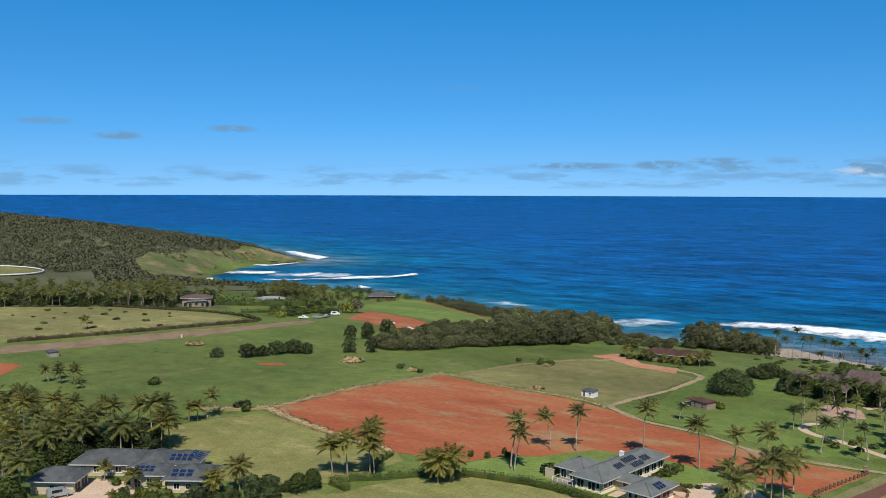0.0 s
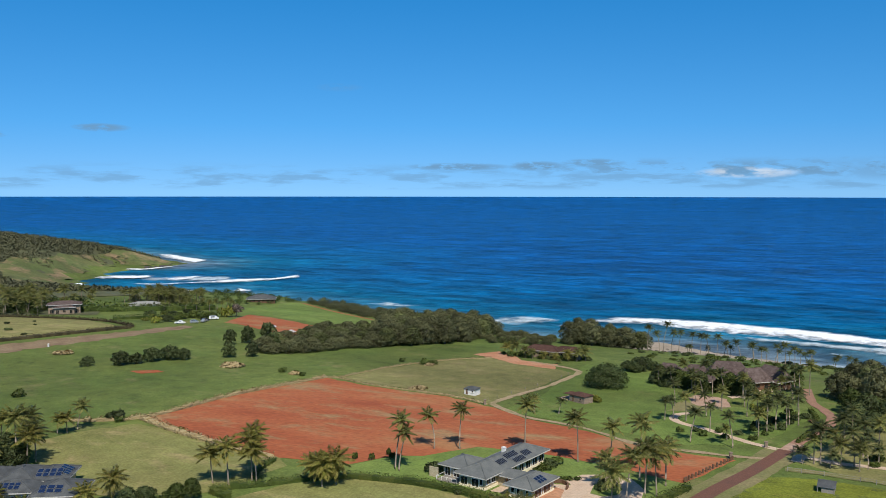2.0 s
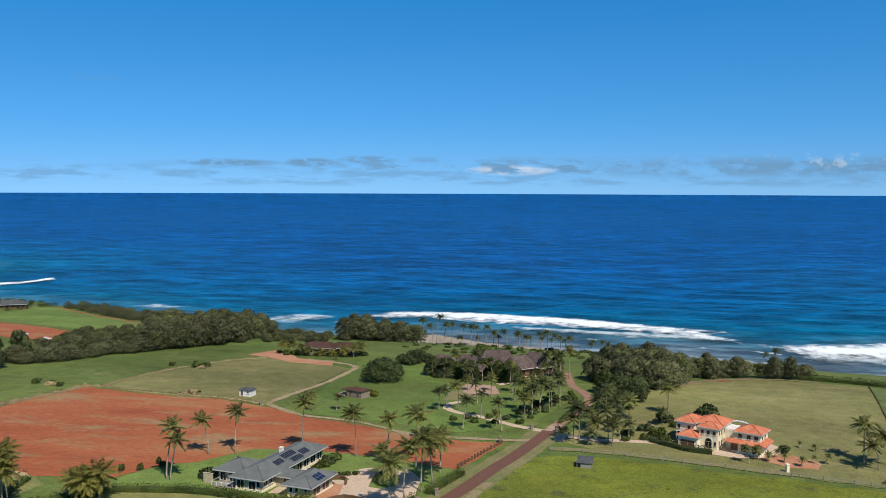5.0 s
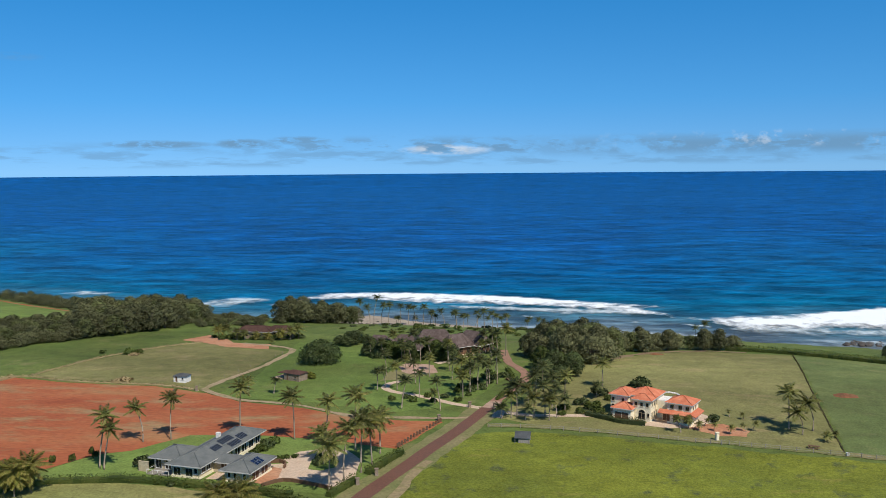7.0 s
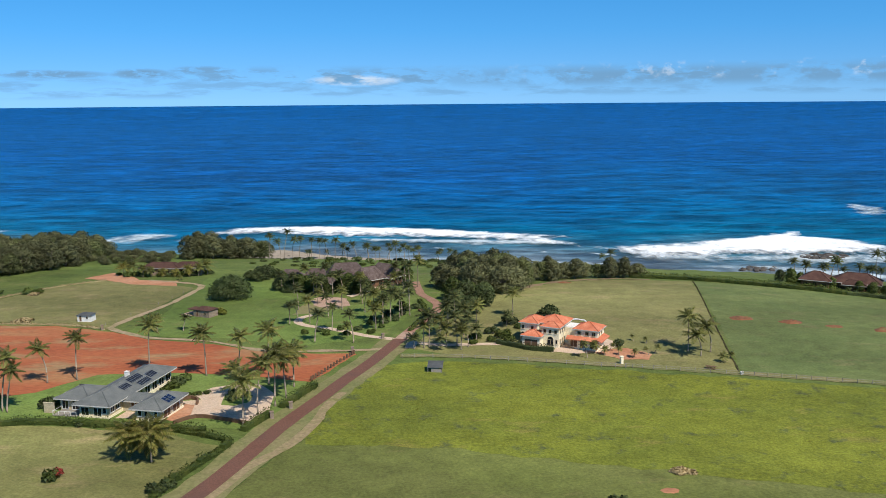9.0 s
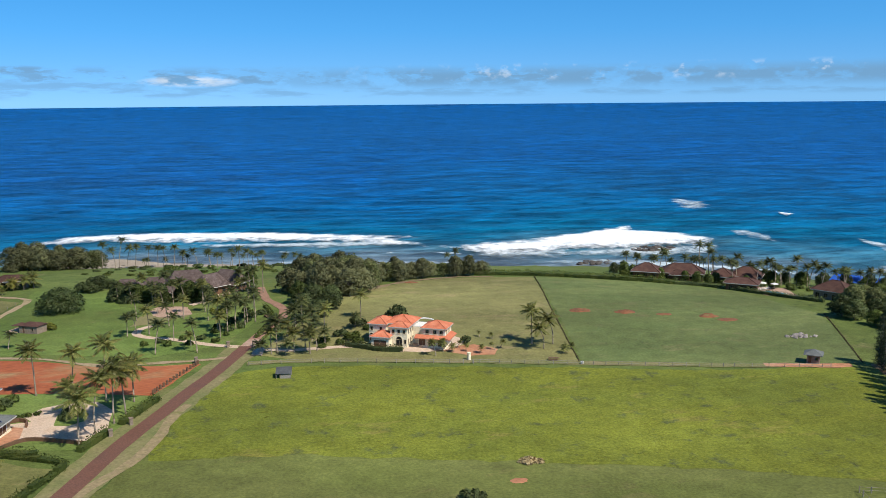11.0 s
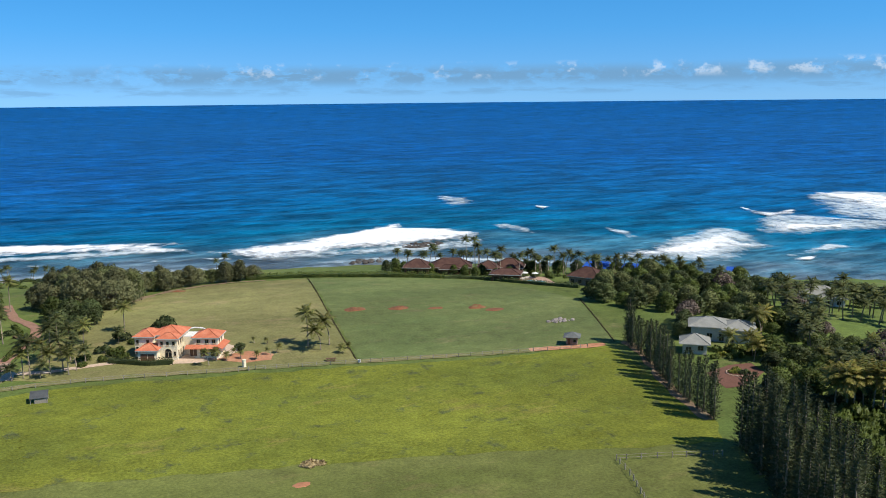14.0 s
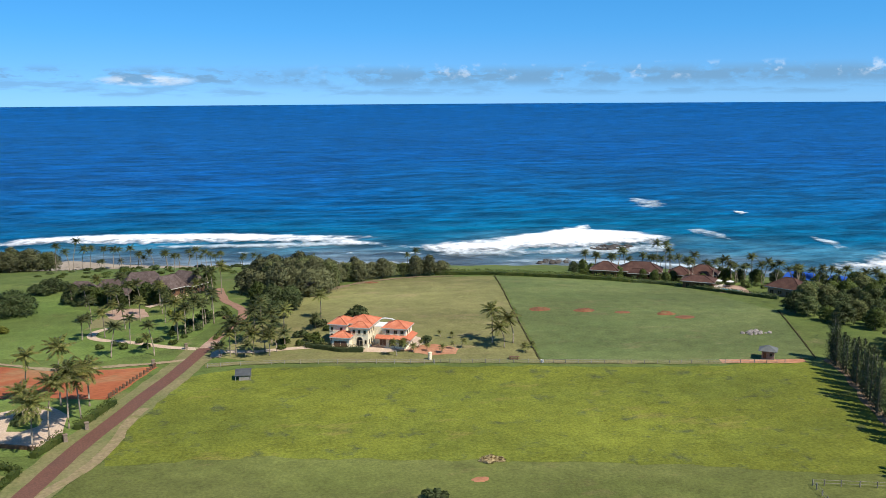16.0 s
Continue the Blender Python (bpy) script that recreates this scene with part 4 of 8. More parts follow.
# the cream villa with terracotta roofs
def villa():
    hx, hy = 43.2, 223.6
    H = thing("villa", hx, hy, gz(hx, hy) + 0.45, -30, "cream stucco two-storey villa with terracotta hipped roofs and arches", "house")
    H.scale = (0.9, 0.9, 0.92)
    block(H, -13.0, -7.6, 2.6, 10.2, 5.6, 0.42, CREAM, TERRACOTTA, 0.5, TERRACOTTA)
    block(H, -8.0, 0.0, 4.2, 12.0, 5.7, 0.42, CREAM, TERRACOTTA, 0.5, TERRACOTTA)
    block(H, -5.4, 0.0, 0.4, 5.0, 5.6, 0.42, CREAM, TERRACOTTA, 0.5, TERRACOTTA)
    block(H, 4.2, 11.2, 2.4, 9.0, 5.4, 0.42, CREAM, TERRACOTTA, 0.5, TERRACOTTA)
    block(H, -10.5, -5.0, -2.2, 3.0, 3.0, 0.42, CREAM, TERRACOTTA, 0.5, TERRACOTTA)
    part("wall", wall_box(-0.2, 4.4, 6.0, 11.5, 4.6), CREAM, H)
    part("roof", Shape().box(2.1, 8.75, 4.6, 4.4, 5.3, 0.25), WHITE, H, "flat pale terrace roof")
    part("parapet", Shape().tube([(-0.6, 11.8, 5.5), (1.6, 12.4, 5.8), (4.0, 12.2, 5.7), (5.6, 11.0, 5.3)], [0.22] * 4, 6), WHITE, H, "curved white parapet")
    part("lean_to_roof", Shape().add([(2.0, 0.6, 2.7), (11.9, 0.6, 2.7), (11.9, 2.4, 3.4), (2.0, 2.4, 3.4), (2.0, 0.6, 2.5), (11.9, 0.6, 2.5), (11.9, 2.4, 3.2), (2.0, 2.4, 3.2)],
         [(0, 1, 2, 3), (7, 6, 5, 4), (0, 4, 5, 1), (1, 5, 6, 2), (2, 6, 7, 3), (3, 7, 4, 0)]), TERRACOTTA, H, "terracotta lean-to over the garage doors")
    part("lean_to_roof", Shape().add([(13.0, 0.6, 2.7), (13.0, 9.0, 2.7), (11.2, 9.0, 3.4), (11.2, 0.6, 3.4), (13.0, 0.6, 2.5), (13.0, 9.0, 2.5), (11.2, 9.0, 3.2), (11.2, 0.6, 3.2)],
         [(0, 1, 2, 3), (7, 6, 5, 4), (0, 4, 5, 1), (1, 5, 6, 2), (2, 6, 7, 3), (3, 7, 4, 0)]), TERRACOTTA, H)
    for u in (-12.2, -9.2):
        opening(H, "window", "-y", 2.6, u, 3.6, 0.9, 1.2, rim=TAN)
    opening(H, "window", "-y", 2.6, -12.2, 0.5, 1.3, 1.7, rim=TAN, arch=True)
    for u in (-4.4, -2.7, -1.0):
        opening(H, "window", "-y", 0.4, u, 3.7, 0.9, 1.2, rim=TAN)
    opening(H, "door", "-y", 0.4, -2.6, 0.0, 2.0, 1.9, rim=TAN, arch=True)
    opening(H, "window", "-y", 0.4, -0.7, 0.7, 0.7, 1.3, rim=TAN)
    opening(H, "garage_door", "-y", -2.2, -7.75, 0.0, 4.2, 2.1, BROWN_WOOD, rim=CREAM)
    for u in (5.6, 8.0, 10.0):
        opening(H, "window", "-y", 2.4, u, 3.7, 1.1, 1.2, rim=TAN)
    for u in (4.4, 7.4, 10.4):
        opening(H, "garage_door", "-y", 2.4, u - 0.4, 0.0, 2.2, 2.1, BROWN_WOOD, rim=CREAM)
    for v in (1.6, 3.4, 5.6, 8.0, 10.4):
        opening(H, "window", "+x", 0.0, v, 3.7, 0.8, 1.2, rim=TAN)
        opening(H, "door", "+x", 0.0, v, 0.3, 0.9, 1.8, rim=TAN)
    for v in (4.0, 6.4):
        opening(H, "window", "+x", 11.2, v, 3.7, 0.9, 1.2, rim=TAN)
    part("pool", Shape().box(1.5, 16.5, -0.3, 8, 4.0, 0.35), POOL, H, "blue swimming pool")


villa()


def house(x, y, turn, blocks, wall, roof, label, category="house", lift=0.2, name="house", windows=True, caps=True, gablet=0.0, group=""):
    """A plain house from rectangular wings (x0, x1, y0, y1, wall height, pitch)."""
    H = thing(name, x, y, gz(x, y) + lift, turn, label, category, group)
    for x0, x1, y0, y1, h, pitch in blocks:
        block(H, x0, x1, y0, y1, h, pitch, wall, roof, 0.9, roof if caps else None, gablet)
        if windows:
            n = max(1, int((x1 - x0) / 3.0))
            for i in range(n):
                opening(H, "window" if i % 2 else "door", "-y", y0, x0 + (x1 - x0) * (i + 0.5) / n, 0.8 if i % 2 else 0.05, 1.5, min(1.4 if i % 2 else 2.1, h - 0.9), rim=wall)
            n = max(1, int((y1 - y0) / 3.5))
            for i in range(n):
                opening(H, "window", "+x", x1, y0 + (y1 - y0) * (i + 0.5) / n, 0.8, 1.3, min(1.3, h - 1.0), rim=wall)
    return H


# thatch-like estate: tall steep hips among dense planting
for x, y, turn, w, d, h, pitch in ((-39.0, 327, -15, 8, 6, 2.6, 0.8), (-30.0, 333, 0, 8, 6, 2.4, 0.7), (-18.5, 329, 6, 14, 9.5, 3.0, 0.85), (-10.0, 321.5, 38, 10, 6.5, 2.8, 1.05), (-3.5, 329, -40, 11, 7, 2.8, 1.05), (-24, 316, -5, 6, 4, 2.4, 0.65)):
    house(x, y, turn, [(-w / 2, w / 2, -d / 2, d / 2, h, pitch)], BROWN_WOOD, THATCH, "brown pavilion with a steep weathered shingle roof among trees", gablet=0.35, group="shingled pavilions of the estate", name="pavilion")

house(-90.5, 358, -6, [(-12, 3, -3.5, 3.5, 2.9, 0.42), (0, 12, -2.0, 4.5, 2.9, 0.42)], STONE, BROWN_ROOF, "long low stone house with a brown roof", name="long_house")

# sea houses in a row, brown roofs
for x, y, turn, blocks in ((163, 323, -35, [(-5, 5, -4, 4, 2.8, 0.6)]), (177, 319, -32, [(-8, 8, -4.5, 4.5, 3.0, 0.6), (-4, 3, -7.5, -3.5, 2.8, 0.55)]), (190, 310, -35, [(-4, 4, -4, 4, 2.8, 0.6)]),
                           (200, 309, -40, [(-5.5, 5.5, -4, 4, 3.2, 0.65), (-2, 4, -7, -3, 2.8, 0.6)]), (186, 289, -40, [(-6, 5, -3.5, 3.5, 2.8, 0.4)])):
    house(x, y, turn, blocks, BROWN_WOOD, BROWN_ROOF, "brown timber sea house with a steep brown hipped roof", group="brown sea houses", name="sea_house")
H = house(207, 264, -62, [(-6, 6, -4.5, 4.5, 3.2, 0.6), (4, 17, -3.5, 3.5, 2.9, 0.42)], STONE, BROWN_ROOF, "long brown-roofed house with a pillared veranda", name="sea_house")
for i in range(5):
    part("pillar", Shape().tube([(5 + i * 2.8, -4.2, -0.4), (5 + i * 2.8, -4.2, 2.9)], [0.22, 0.18], 8), STONE, H)

# pale-roofed house behind the pines, and another further off
# white walls of house and garage in grey TRIM, their shade put into the colour
house(178.5, 168, -44, [(-8.5, 1, -4, 4, 3.9, 0.36), (0, 7.5, -5, 3, 3.7, 0.36)], TRIM, SLATE_PALE, "large white house with pale grey hipped roofs")
house(162.5, 162.5, -44, [(-3.0, 3.0, -2.9, 2.9, 2.6, 0.5)], TRIM, SLATE_PALE, "small white garage with a pale grey hipped roof", "garage", name="garage")
house(247, 193, -50, [(-7, 7, -4.5, 4.5, 3.4, 0.4), (2, 9, -7, -2, 3.0, 0.4)], WHITE, SLATE_PALE, "pale-roofed house half hidden in trees")

# far houses by the bay
house(-366, 366, 43, [(-8, 8, -4.5, 4.5, 4.6, 0.30), (-5, 5, -7, -3, 3.4, 0.3)], STONE, THATCH, "two-storey brown stone house with a dark low roof before the palms", lift=0.5)
house(-349, 410, 42, [(-8, 8, -4, 4, 2.6, 0.3)], WHITE, SLATE_PALE, "long pale-roofed building beside tall trees", "building", name="building")
house(-437, 352, 40, [(-4, 4, -3, 3, 2.8, 0.4)], CREAM, SLATE, "small house half hidden in the palm grove")
house(-328, 500, 30, [(-9, 9, -5, 5, 2.4, 0.4)], BROWN_WOOD, SLATE_DARK, "dark-roofed house on the cliff edge")


# ---- sheds and small buildings ----
def shed(x, y, turn, w, d, h, wall, roof, label, door=True, pitch=0.35, over=0.3, name="shed", lift=0.2):
    H = thing(name, x, y, gz(x, y) + lift, turn, label, "shed")
    part("wall", wall_box(-w / 2, w / 2, -d / 2, d / 2, h, 0.12), wall, H)
    part("roof", hip_roof(-w / 2 - over, w / 2 + over, -d / 2 - over, d / 2 + over, h + 0.05, pitch, 0.12), roof, H)
    if door:
        opening(H, "door", "-y", -d / 2, -w / 4, 0, 0.9, min(1.9, h - 0.1), BROWN_WOOD, rim=wall)
        opening(H, "window", "-y", -d / 2, w / 4, 0.8, 0.8, min(0.8, h - 1.0), rim=wall)
    return H


shed(-95.2, 268.5, -10, 4.2, 3.4, 1.9, WHITE, SLATE_DARK, "small white shed with a dark grey roof in a field")
P = shed(-60, 273.5, -28, 6.2, 4.2, 2.2, STONE, BROWN_ROOF, "stone garden pavilion with a brown roof among shrubs", name="pavilion")
part("roof", hip_roof(-6.2, -2.4, -1.6, 2.2, 1.9, 0.35, 0.12), BROWN_ROOF, P)
part("terrace", Shape().box(-6.0, 0.5, -0.5, 4.0, 5.0, 0.55), PINK_STONE, P, "pinkish stone terrace")
shed(-301, 223, -20, 5.0, 3.4, 1.7, GREY_WOOD, SLATE_DARK, "small dark field shed by the bank", False)


def open_shelter(x, y, turn):
    H = thing("shelter", x, y, gz(x, y) + 0.3, turn, "low field shelter with a dark sheet roof on posts", "shelter")
    H.scale = (0.9, 0.9, 0.8)
    part("roof", Shape().add([(-2.1, -1.7, 1.3), (2.1, -1.7, 1.3), (2.1, 1.9, 2.3), (-2.1, 1.9, 2.3), (-2.1, -1.7, 1.2), (2.1, -1.7, 1.2), (2.1, 1.9, 2.2), (-2.1, 1.9, 2.2)],
         [(0, 1, 2, 3), (7, 6, 5, 4), (0, 4, 5, 1), (1, 5, 6, 2), (2, 6, 7, 3), (3, 7, 4, 0)]), SLATE_DARK, H)
    for px, py, ph in ((-1.9, -1.5, 1.22), (1.9, -1.5, 1.22), (1.9, 1.7, 2.12), (-1.9, 1.7, 2.12)):
        part("post", Shape().box(px, py, -0.4, 0.14, 0.14, ph + 0.4), GREY_WOOD, H)
    part("wall", Shape().box(0.4, -1.4, -0.3, 2.8, 0.1, 1.3), GREY_WOOD, H)


open_shelter(9.5, 205.5, -8)
G = shed(140.8, 186.2, -40, 3.0, 3.0, 2.2, STONE, SLATE, "small square stone pavilion with a dark hipped roof", pitch=0.5, over=0.8, name="pavilion")
S = shed(28.5, 289.5, 20, 3.2, 2.6, 2.0, WHITE, GREY_WOOD, "small white hut under tall trees", name="hut")

# ---- plants ----
def leaf(name, cols, rough=0.6, each=0.15, thin=0.25):
    """Foliage: colour from leaf to leaf and from plant to plant, some light through the blade."""
    m, nt, b = material(name, rough, 0.0, 0.25)
    rnd = nt.nodes.new("ShaderNodeNewGeometry").outputs["Random Per Island"]
    n = len(cols)
    col = ramp_of(nt, rnd, [(i / max(n - 1, 1), c) for i, c in enumerate(cols)])
    one = nt.nodes.new("ShaderNodeObjectInfo").outputs["Random"]
    col = mix_of(nt, 1.0, col, ramp_of(nt, one, [(0.0, 1 - each), (1.0, 1 + each)]), "MULTIPLY")
    slow = noise_of(nt, place_of(nt, "world"), 0.06, 3.0, 0.5)
    col = mix_of(nt, 1.0, col, ramp_of(nt, slow, [(0.3, 0.85), (0.7, 1.18)]), "MULTIPLY")
    nt.links.new(col, b.inputs["Base Color"])
    if thin:
        tr = nt.nodes.new("ShaderNodeBsdfTranslucent")
        nt.links.new(col, tr.inputs[0])
        mx = nt.nodes.new("ShaderNodeMixShader")
        mx.inputs[0].default_value = thin
        nt.links.new(b.outputs[0], mx.inputs[1])
        nt.links.new(tr.outputs[0], mx.inputs[2])
        nt.links.new(mx.outputs[0], nt.nodes["Material Output"].inputs[0])
    return m


L_PALM = leaf("palm_frond", [(0.115, 0.14, 0.036), (0.155, 0.178, 0.048), (0.21, 0.21, 0.062), (0.28, 0.24, 0.09)], 0.42, 0.28, 0.42)
L_PALM_GOLD = leaf("sunny_palm_frond", [(0.13, 0.15, 0.028), (0.19, 0.19, 0.04), (0.26, 0.23, 0.058), (0.31, 0.24, 0.085)], 0.45, 0.18, 0.4)
# palm_frond copied darker: shade put into the colour of shore, estate, eastern palms
L_PALM_DARK = leaf("darkened_palm_frond", [(0.06, 0.082, 0.028), (0.085, 0.108, 0.036), (0.12, 0.135, 0.046), (0.17, 0.16, 0.065)], 0.45, 0.28, 0.4)
L_IRON = leaf("ironwood_needles", [(0.122, 0.132, 0.062), (0.15, 0.158, 0.074), (0.185, 0.186, 0.09)], 0.8, 0.3, 0.4)
L_DARK = leaf("dark_leaf", [(0.055, 0.078, 0.028), (0.078, 0.104, 0.036), (0.108, 0.13, 0.048)], 0.55, 0.4, 0.35)
L_HEAD = leaf("headland_scrub_leaf", [(0.10, 0.108, 0.06), (0.12, 0.126, 0.07), (0.145, 0.145, 0.085)], 0.9, 0.0, 0.3)
L_IRON_GREEN = leaf("green_ironwood_needles", [(0.12, 0.145, 0.055), (0.155, 0.178, 0.068), (0.19, 0.205, 0.085)], 0.8, 0.25, 0.4)
L_DOME = leaf("deep_green_leaf", [(0.045, 0.07, 0.022), (0.07, 0.098, 0.032), (0.11, 0.135, 0.048)], 0.5, 0.1, 0.35)
L_GREEN = leaf("green_leaf", [(0.068, 0.10, 0.022), (0.095, 0.132, 0.03), (0.128, 0.16, 0.04)], 0.55, 0.28, 0.4)
L_LIGHT = leaf("yellow_green_leaf", [(0.12, 0.15, 0.02), (0.17, 0.19, 0.03), (0.22, 0.20, 0.04)], 0.5, 0.2)
L_GREY = leaf("bare_grey_twigs", [(0.10, 0.08, 0.065), (0.15, 0.12, 0.10), (0.19, 0.15, 0.13)], 0.9, 0.15)
L_PINE = leaf("cook_pine_needles", [(0.045, 0.058, 0.027), (0.062, 0.076, 0.034), (0.088, 0.098, 0.045)], 0.8, 0.18, 0.3)
L_HEDGE = leaf("hedge_leaf", [(0.06, 0.09, 0.02), (0.09, 0.12, 0.026), (0.135, 0.155, 0.036)], 0.6, 0.12, 0.4)
L_BANK = leaf("dead_bank_growth", [(0.05, 0.043, 0.022), (0.075, 0.062, 0.03), (0.10, 0.08, 0.04)], 0.9, 0.1)
L_RED = leaf("red_flower", [(0.30, 0.02, 0.02), (0.42, 0.04, 0.04), (0.20, 0.03, 0.02)], 0.6, 0.1)
BARK = varied("grey_bark", [(0.12, 0.10, 0.08), (0.19, 0.165, 0.135)], 1.5, 0.95, space="object", fine=8.0, bump=0.03)
PALM_BARK = varied("palm_bark", [(0.22, 0.175, 0.13), (0.34, 0.28, 0.21)], 1.2, 0.95, space="object", fine=9.0, bump=0.03)


def unit(rnd):
    """A random direction."""
    z, a = rnd.uniform(-1, 1), rnd.uniform(0, math.tau)
    r = math.sqrt(1 - z * z)
    return Vector((r * math.cos(a), r * math.sin(a), z))


def blade(s, at, along, across, long, wide, out=None):
    """A pointed leaf of two triangles, slightly folded; out: the clump's outward direction there."""
    a = Vector(at)
    mid = a + along * long * 0.45
    if out is not None:
        if across.cross(along).dot(out) < 0:
            across = -across
        s.n += [tuple(out)] * 4
    s.add([a, mid + across * wide / 2, a + along * long, mid - across * wide / 2], [(0, 1, 2, 3)])


def palm_meshes(seed, lean, fronds=26, reach=3.5, fall=1.95):
    """Trunk and crown of a coconut palm ten metres high."""
    rnd = random.Random(seed)
    a = rnd.uniform(0, math.tau)
    pts, rad = [], []
    for i in range(9):
        k = i / 8
        off = lean * (k ** 2 + 0.12 * math.sin(5 * k + seed))
        pts.append((off * math.cos(a), off * math.sin(a), -0.5 + 9.1 * k))
        rad.append(0.185 - 0.085 * k + (0.10 if i == 0 else 0))
    trunk = Shape().tube(pts, rad, 7)
    top = Vector(pts[-1])
    crown = Shape()
    for i in range(fronds):
        az = math.tau * i * 0.381966 + rnd.uniform(-0.25, 0.25)
        rise = 1.38 - fall * (i / fronds) + rnd.uniform(-0.22, 0.22)
        long = reach * rnd.uniform(0.85, 1.1) * (0.85 if rise > 0.9 else 1.0)
        out = Vector((math.cos(az), math.sin(az), 0))
        side = Vector((-math.sin(az), math.cos(az), 0))
        p, ang, n = top.copy(), rise, 10
        spine = [p.copy()]
        for j in range(n):
            p = p + (out * math.cos(ang) + Vector((0, 0, math.sin(ang)))) * (long / n)
            ang -= (0.055 + 0.045 * (rise > 0.3)) * rnd.uniform(0.8, 1.25)
            spine.append(p.copy())
        for j in range(1, n + 1):
            d = (spine[j] - spine[j - 1]).normalized()
            nrm = side.cross(d)
            blen = long * 0.30 * math.sin(math.pi * min(0.98, 0.16 + 0.78 * j / n)) ** 0.7
            for sgn in (-1, 1):
                for q in (0.17, 0.5, 0.83):
                    base = spine[j - 1].lerp(spine[j], q)
                    way = (side * sgn * 0.82 + d * 0.5 - Vector((0, 0, 0.22 + rnd.uniform(0, 0.25))) + nrm * 0.1).normalized()
                    blade(crown, base, way, d, blen * rnd.uniform(0.85, 1.1), 0.16, (Vector((0, 0, 0.75)) + out * 0.45 + unit(rnd) * 0.35).normalized())
        crown.tube(spine, [0.05 - 0.004 * j for j in range(n + 1)], 3, False)
        crown.n += [(0.4 * out.x, 0.4 * out.y, 0.9)] * (3 * (n + 1))
    nuts = Shape()
    for i in range(6):
        az = i * math.tau / 6 + rnd.random()
        c = top + Vector((0.3 * math.cos(az), 0.3 * math.sin(az), -0.28))
        nuts.tube([c + Vector((0, 0, -0.16)), c + Vector((0, 0, -0.08)), c + Vector((0, 0, 0.08)), c + Vector((0, 0, 0.16))], [0.05, 0.13, 0.13, 0.05], 6)
    return trunk, crown, nuts


def palm_kind(seed, lean, mat, fronds=26, reach=3.5, fall=1.95):
    t, c, n = palm_meshes(seed, lean, fronds, reach, fall)
    ring = t.v[-7:]
    top = sum((Vector(p) for p in ring), Vector()) / 7
    return (t.mesh("trunk", PALM_BARK, True), c.mesh("crown", mat), n.mesh("coconuts", L_GREEN, True), top)


PALMS = [palm_kind(1, 0.5, L_PALM, 22), palm_kind(2, 1.6, L_PALM, 19), palm_kind(3, 0.3, L_PALM, 24, 3.7, 2.2), palm_kind(4, 1.1, L_PALM, 17, 3.2), palm_kind(5, 0.5, L_PALM_GOLD, 22), palm_kind(6, 0.9, L_PALM_GOLD, 24, 3.6, 2.2),
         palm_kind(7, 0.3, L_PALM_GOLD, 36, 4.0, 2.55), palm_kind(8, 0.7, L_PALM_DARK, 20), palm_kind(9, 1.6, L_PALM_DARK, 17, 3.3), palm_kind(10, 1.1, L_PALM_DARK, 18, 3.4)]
plant_dice = random.Random(11)


def grow(name, meshes, parts, x, y, scale, turn, label, category, group, sink=0.0, stretch=1.0):
    """One plant: an Empty at its foot with its parts."""
    ob = new(name)
    ob.matrix_basis = pose(x, y, gz(x, y) - sink, 0, 0, turn) @ Matrix.Diagonal((scale, scale, scale * stretch, 1))
    for pn, me in zip(parts, meshes):
        part(pn, me, None, ob)
    return tagged(ob, label, category, group)


def palms(spots, label, group, kinds=(0, 1, 2, 3), name="coconut_palm", grown=1.12, taller=1.0):
    """Palms at (x, y, height of the crown's top)."""
    for x, y, h in spots:
        h *= taller
        trunk, crown, nuts, top = PALMS[plant_dice.choice(kinds)]
        big = min(0.50 + 0.05 * h, 1.05, h / 5.4) * grown * plant_dice.uniform(0.9, 1.1)
        tall = max(0.12, (h - 1.5 * big) / top.z)
        wide = min(1.1, 0.5 + 0.06 * h)
        ob = new(name)
        ob.matrix_basis = pose(x, y, gz(x, y), 0, 0, plant_dice.uniform(0, 360))
        part("trunk", trunk, None, ob).matrix_basis = Matrix.Diagonal((wide, wide, tall, 1))
        at = Matrix.Translation((top.x * wide, top.y * wide, top.z * tall)) @ Matrix.Diagonal((big, big, big, 1)) @ Matrix.Translation(-top)
        part("crown", crown, None, ob).matrix_basis = at
        if h > 6:
            part("coconuts", nuts, None, ob).matrix_basis = at
        tagged(ob, label, "palm tree", group)


def lobed(seed, lobes, leaves, size, droop=0.0, core=0.55, fill=0.25):
    """Leaves scattered over overlapping lobes (x, y, z, rx, ry, rz)."""
    rnd = random.Random(seed)
    s = Shape()
    weight = [l[3] * l[4] + l[4] * l[5] + l[3] * l[5] for l in lobes]
    for k in range(leaves):
        lx, ly, lz, rx, ry, rz = rnd.choices(lobes, weight)[0]
        d = unit(rnd)
        if d.z < -0.35:
            d.z *= -0.6
        r = rnd.uniform(core, 1.0) if rnd.random() < fill else rnd.uniform(0.86, 1.06)
        p = Vector((lx + d.x * rx * r, ly + d.y * ry * r, max(0.08, lz + d.z * rz * r)))
        way = (unit(rnd) + d * 0.9 - Vector((0, 0, droop))).normalized()
        across = way.cross(unit(rnd)).normalized()
        L = size * rnd.uniform(0.6, 1.35)
        blade(s, p - way * L * 0.4, way, across, L, L * 0.62, (Vector((d.x / rx, d.y / ry, d.z / rz)).normalized() + unit(rnd) * 0.3 + Vector((0, 0, 0.15))).normalized())
    return s


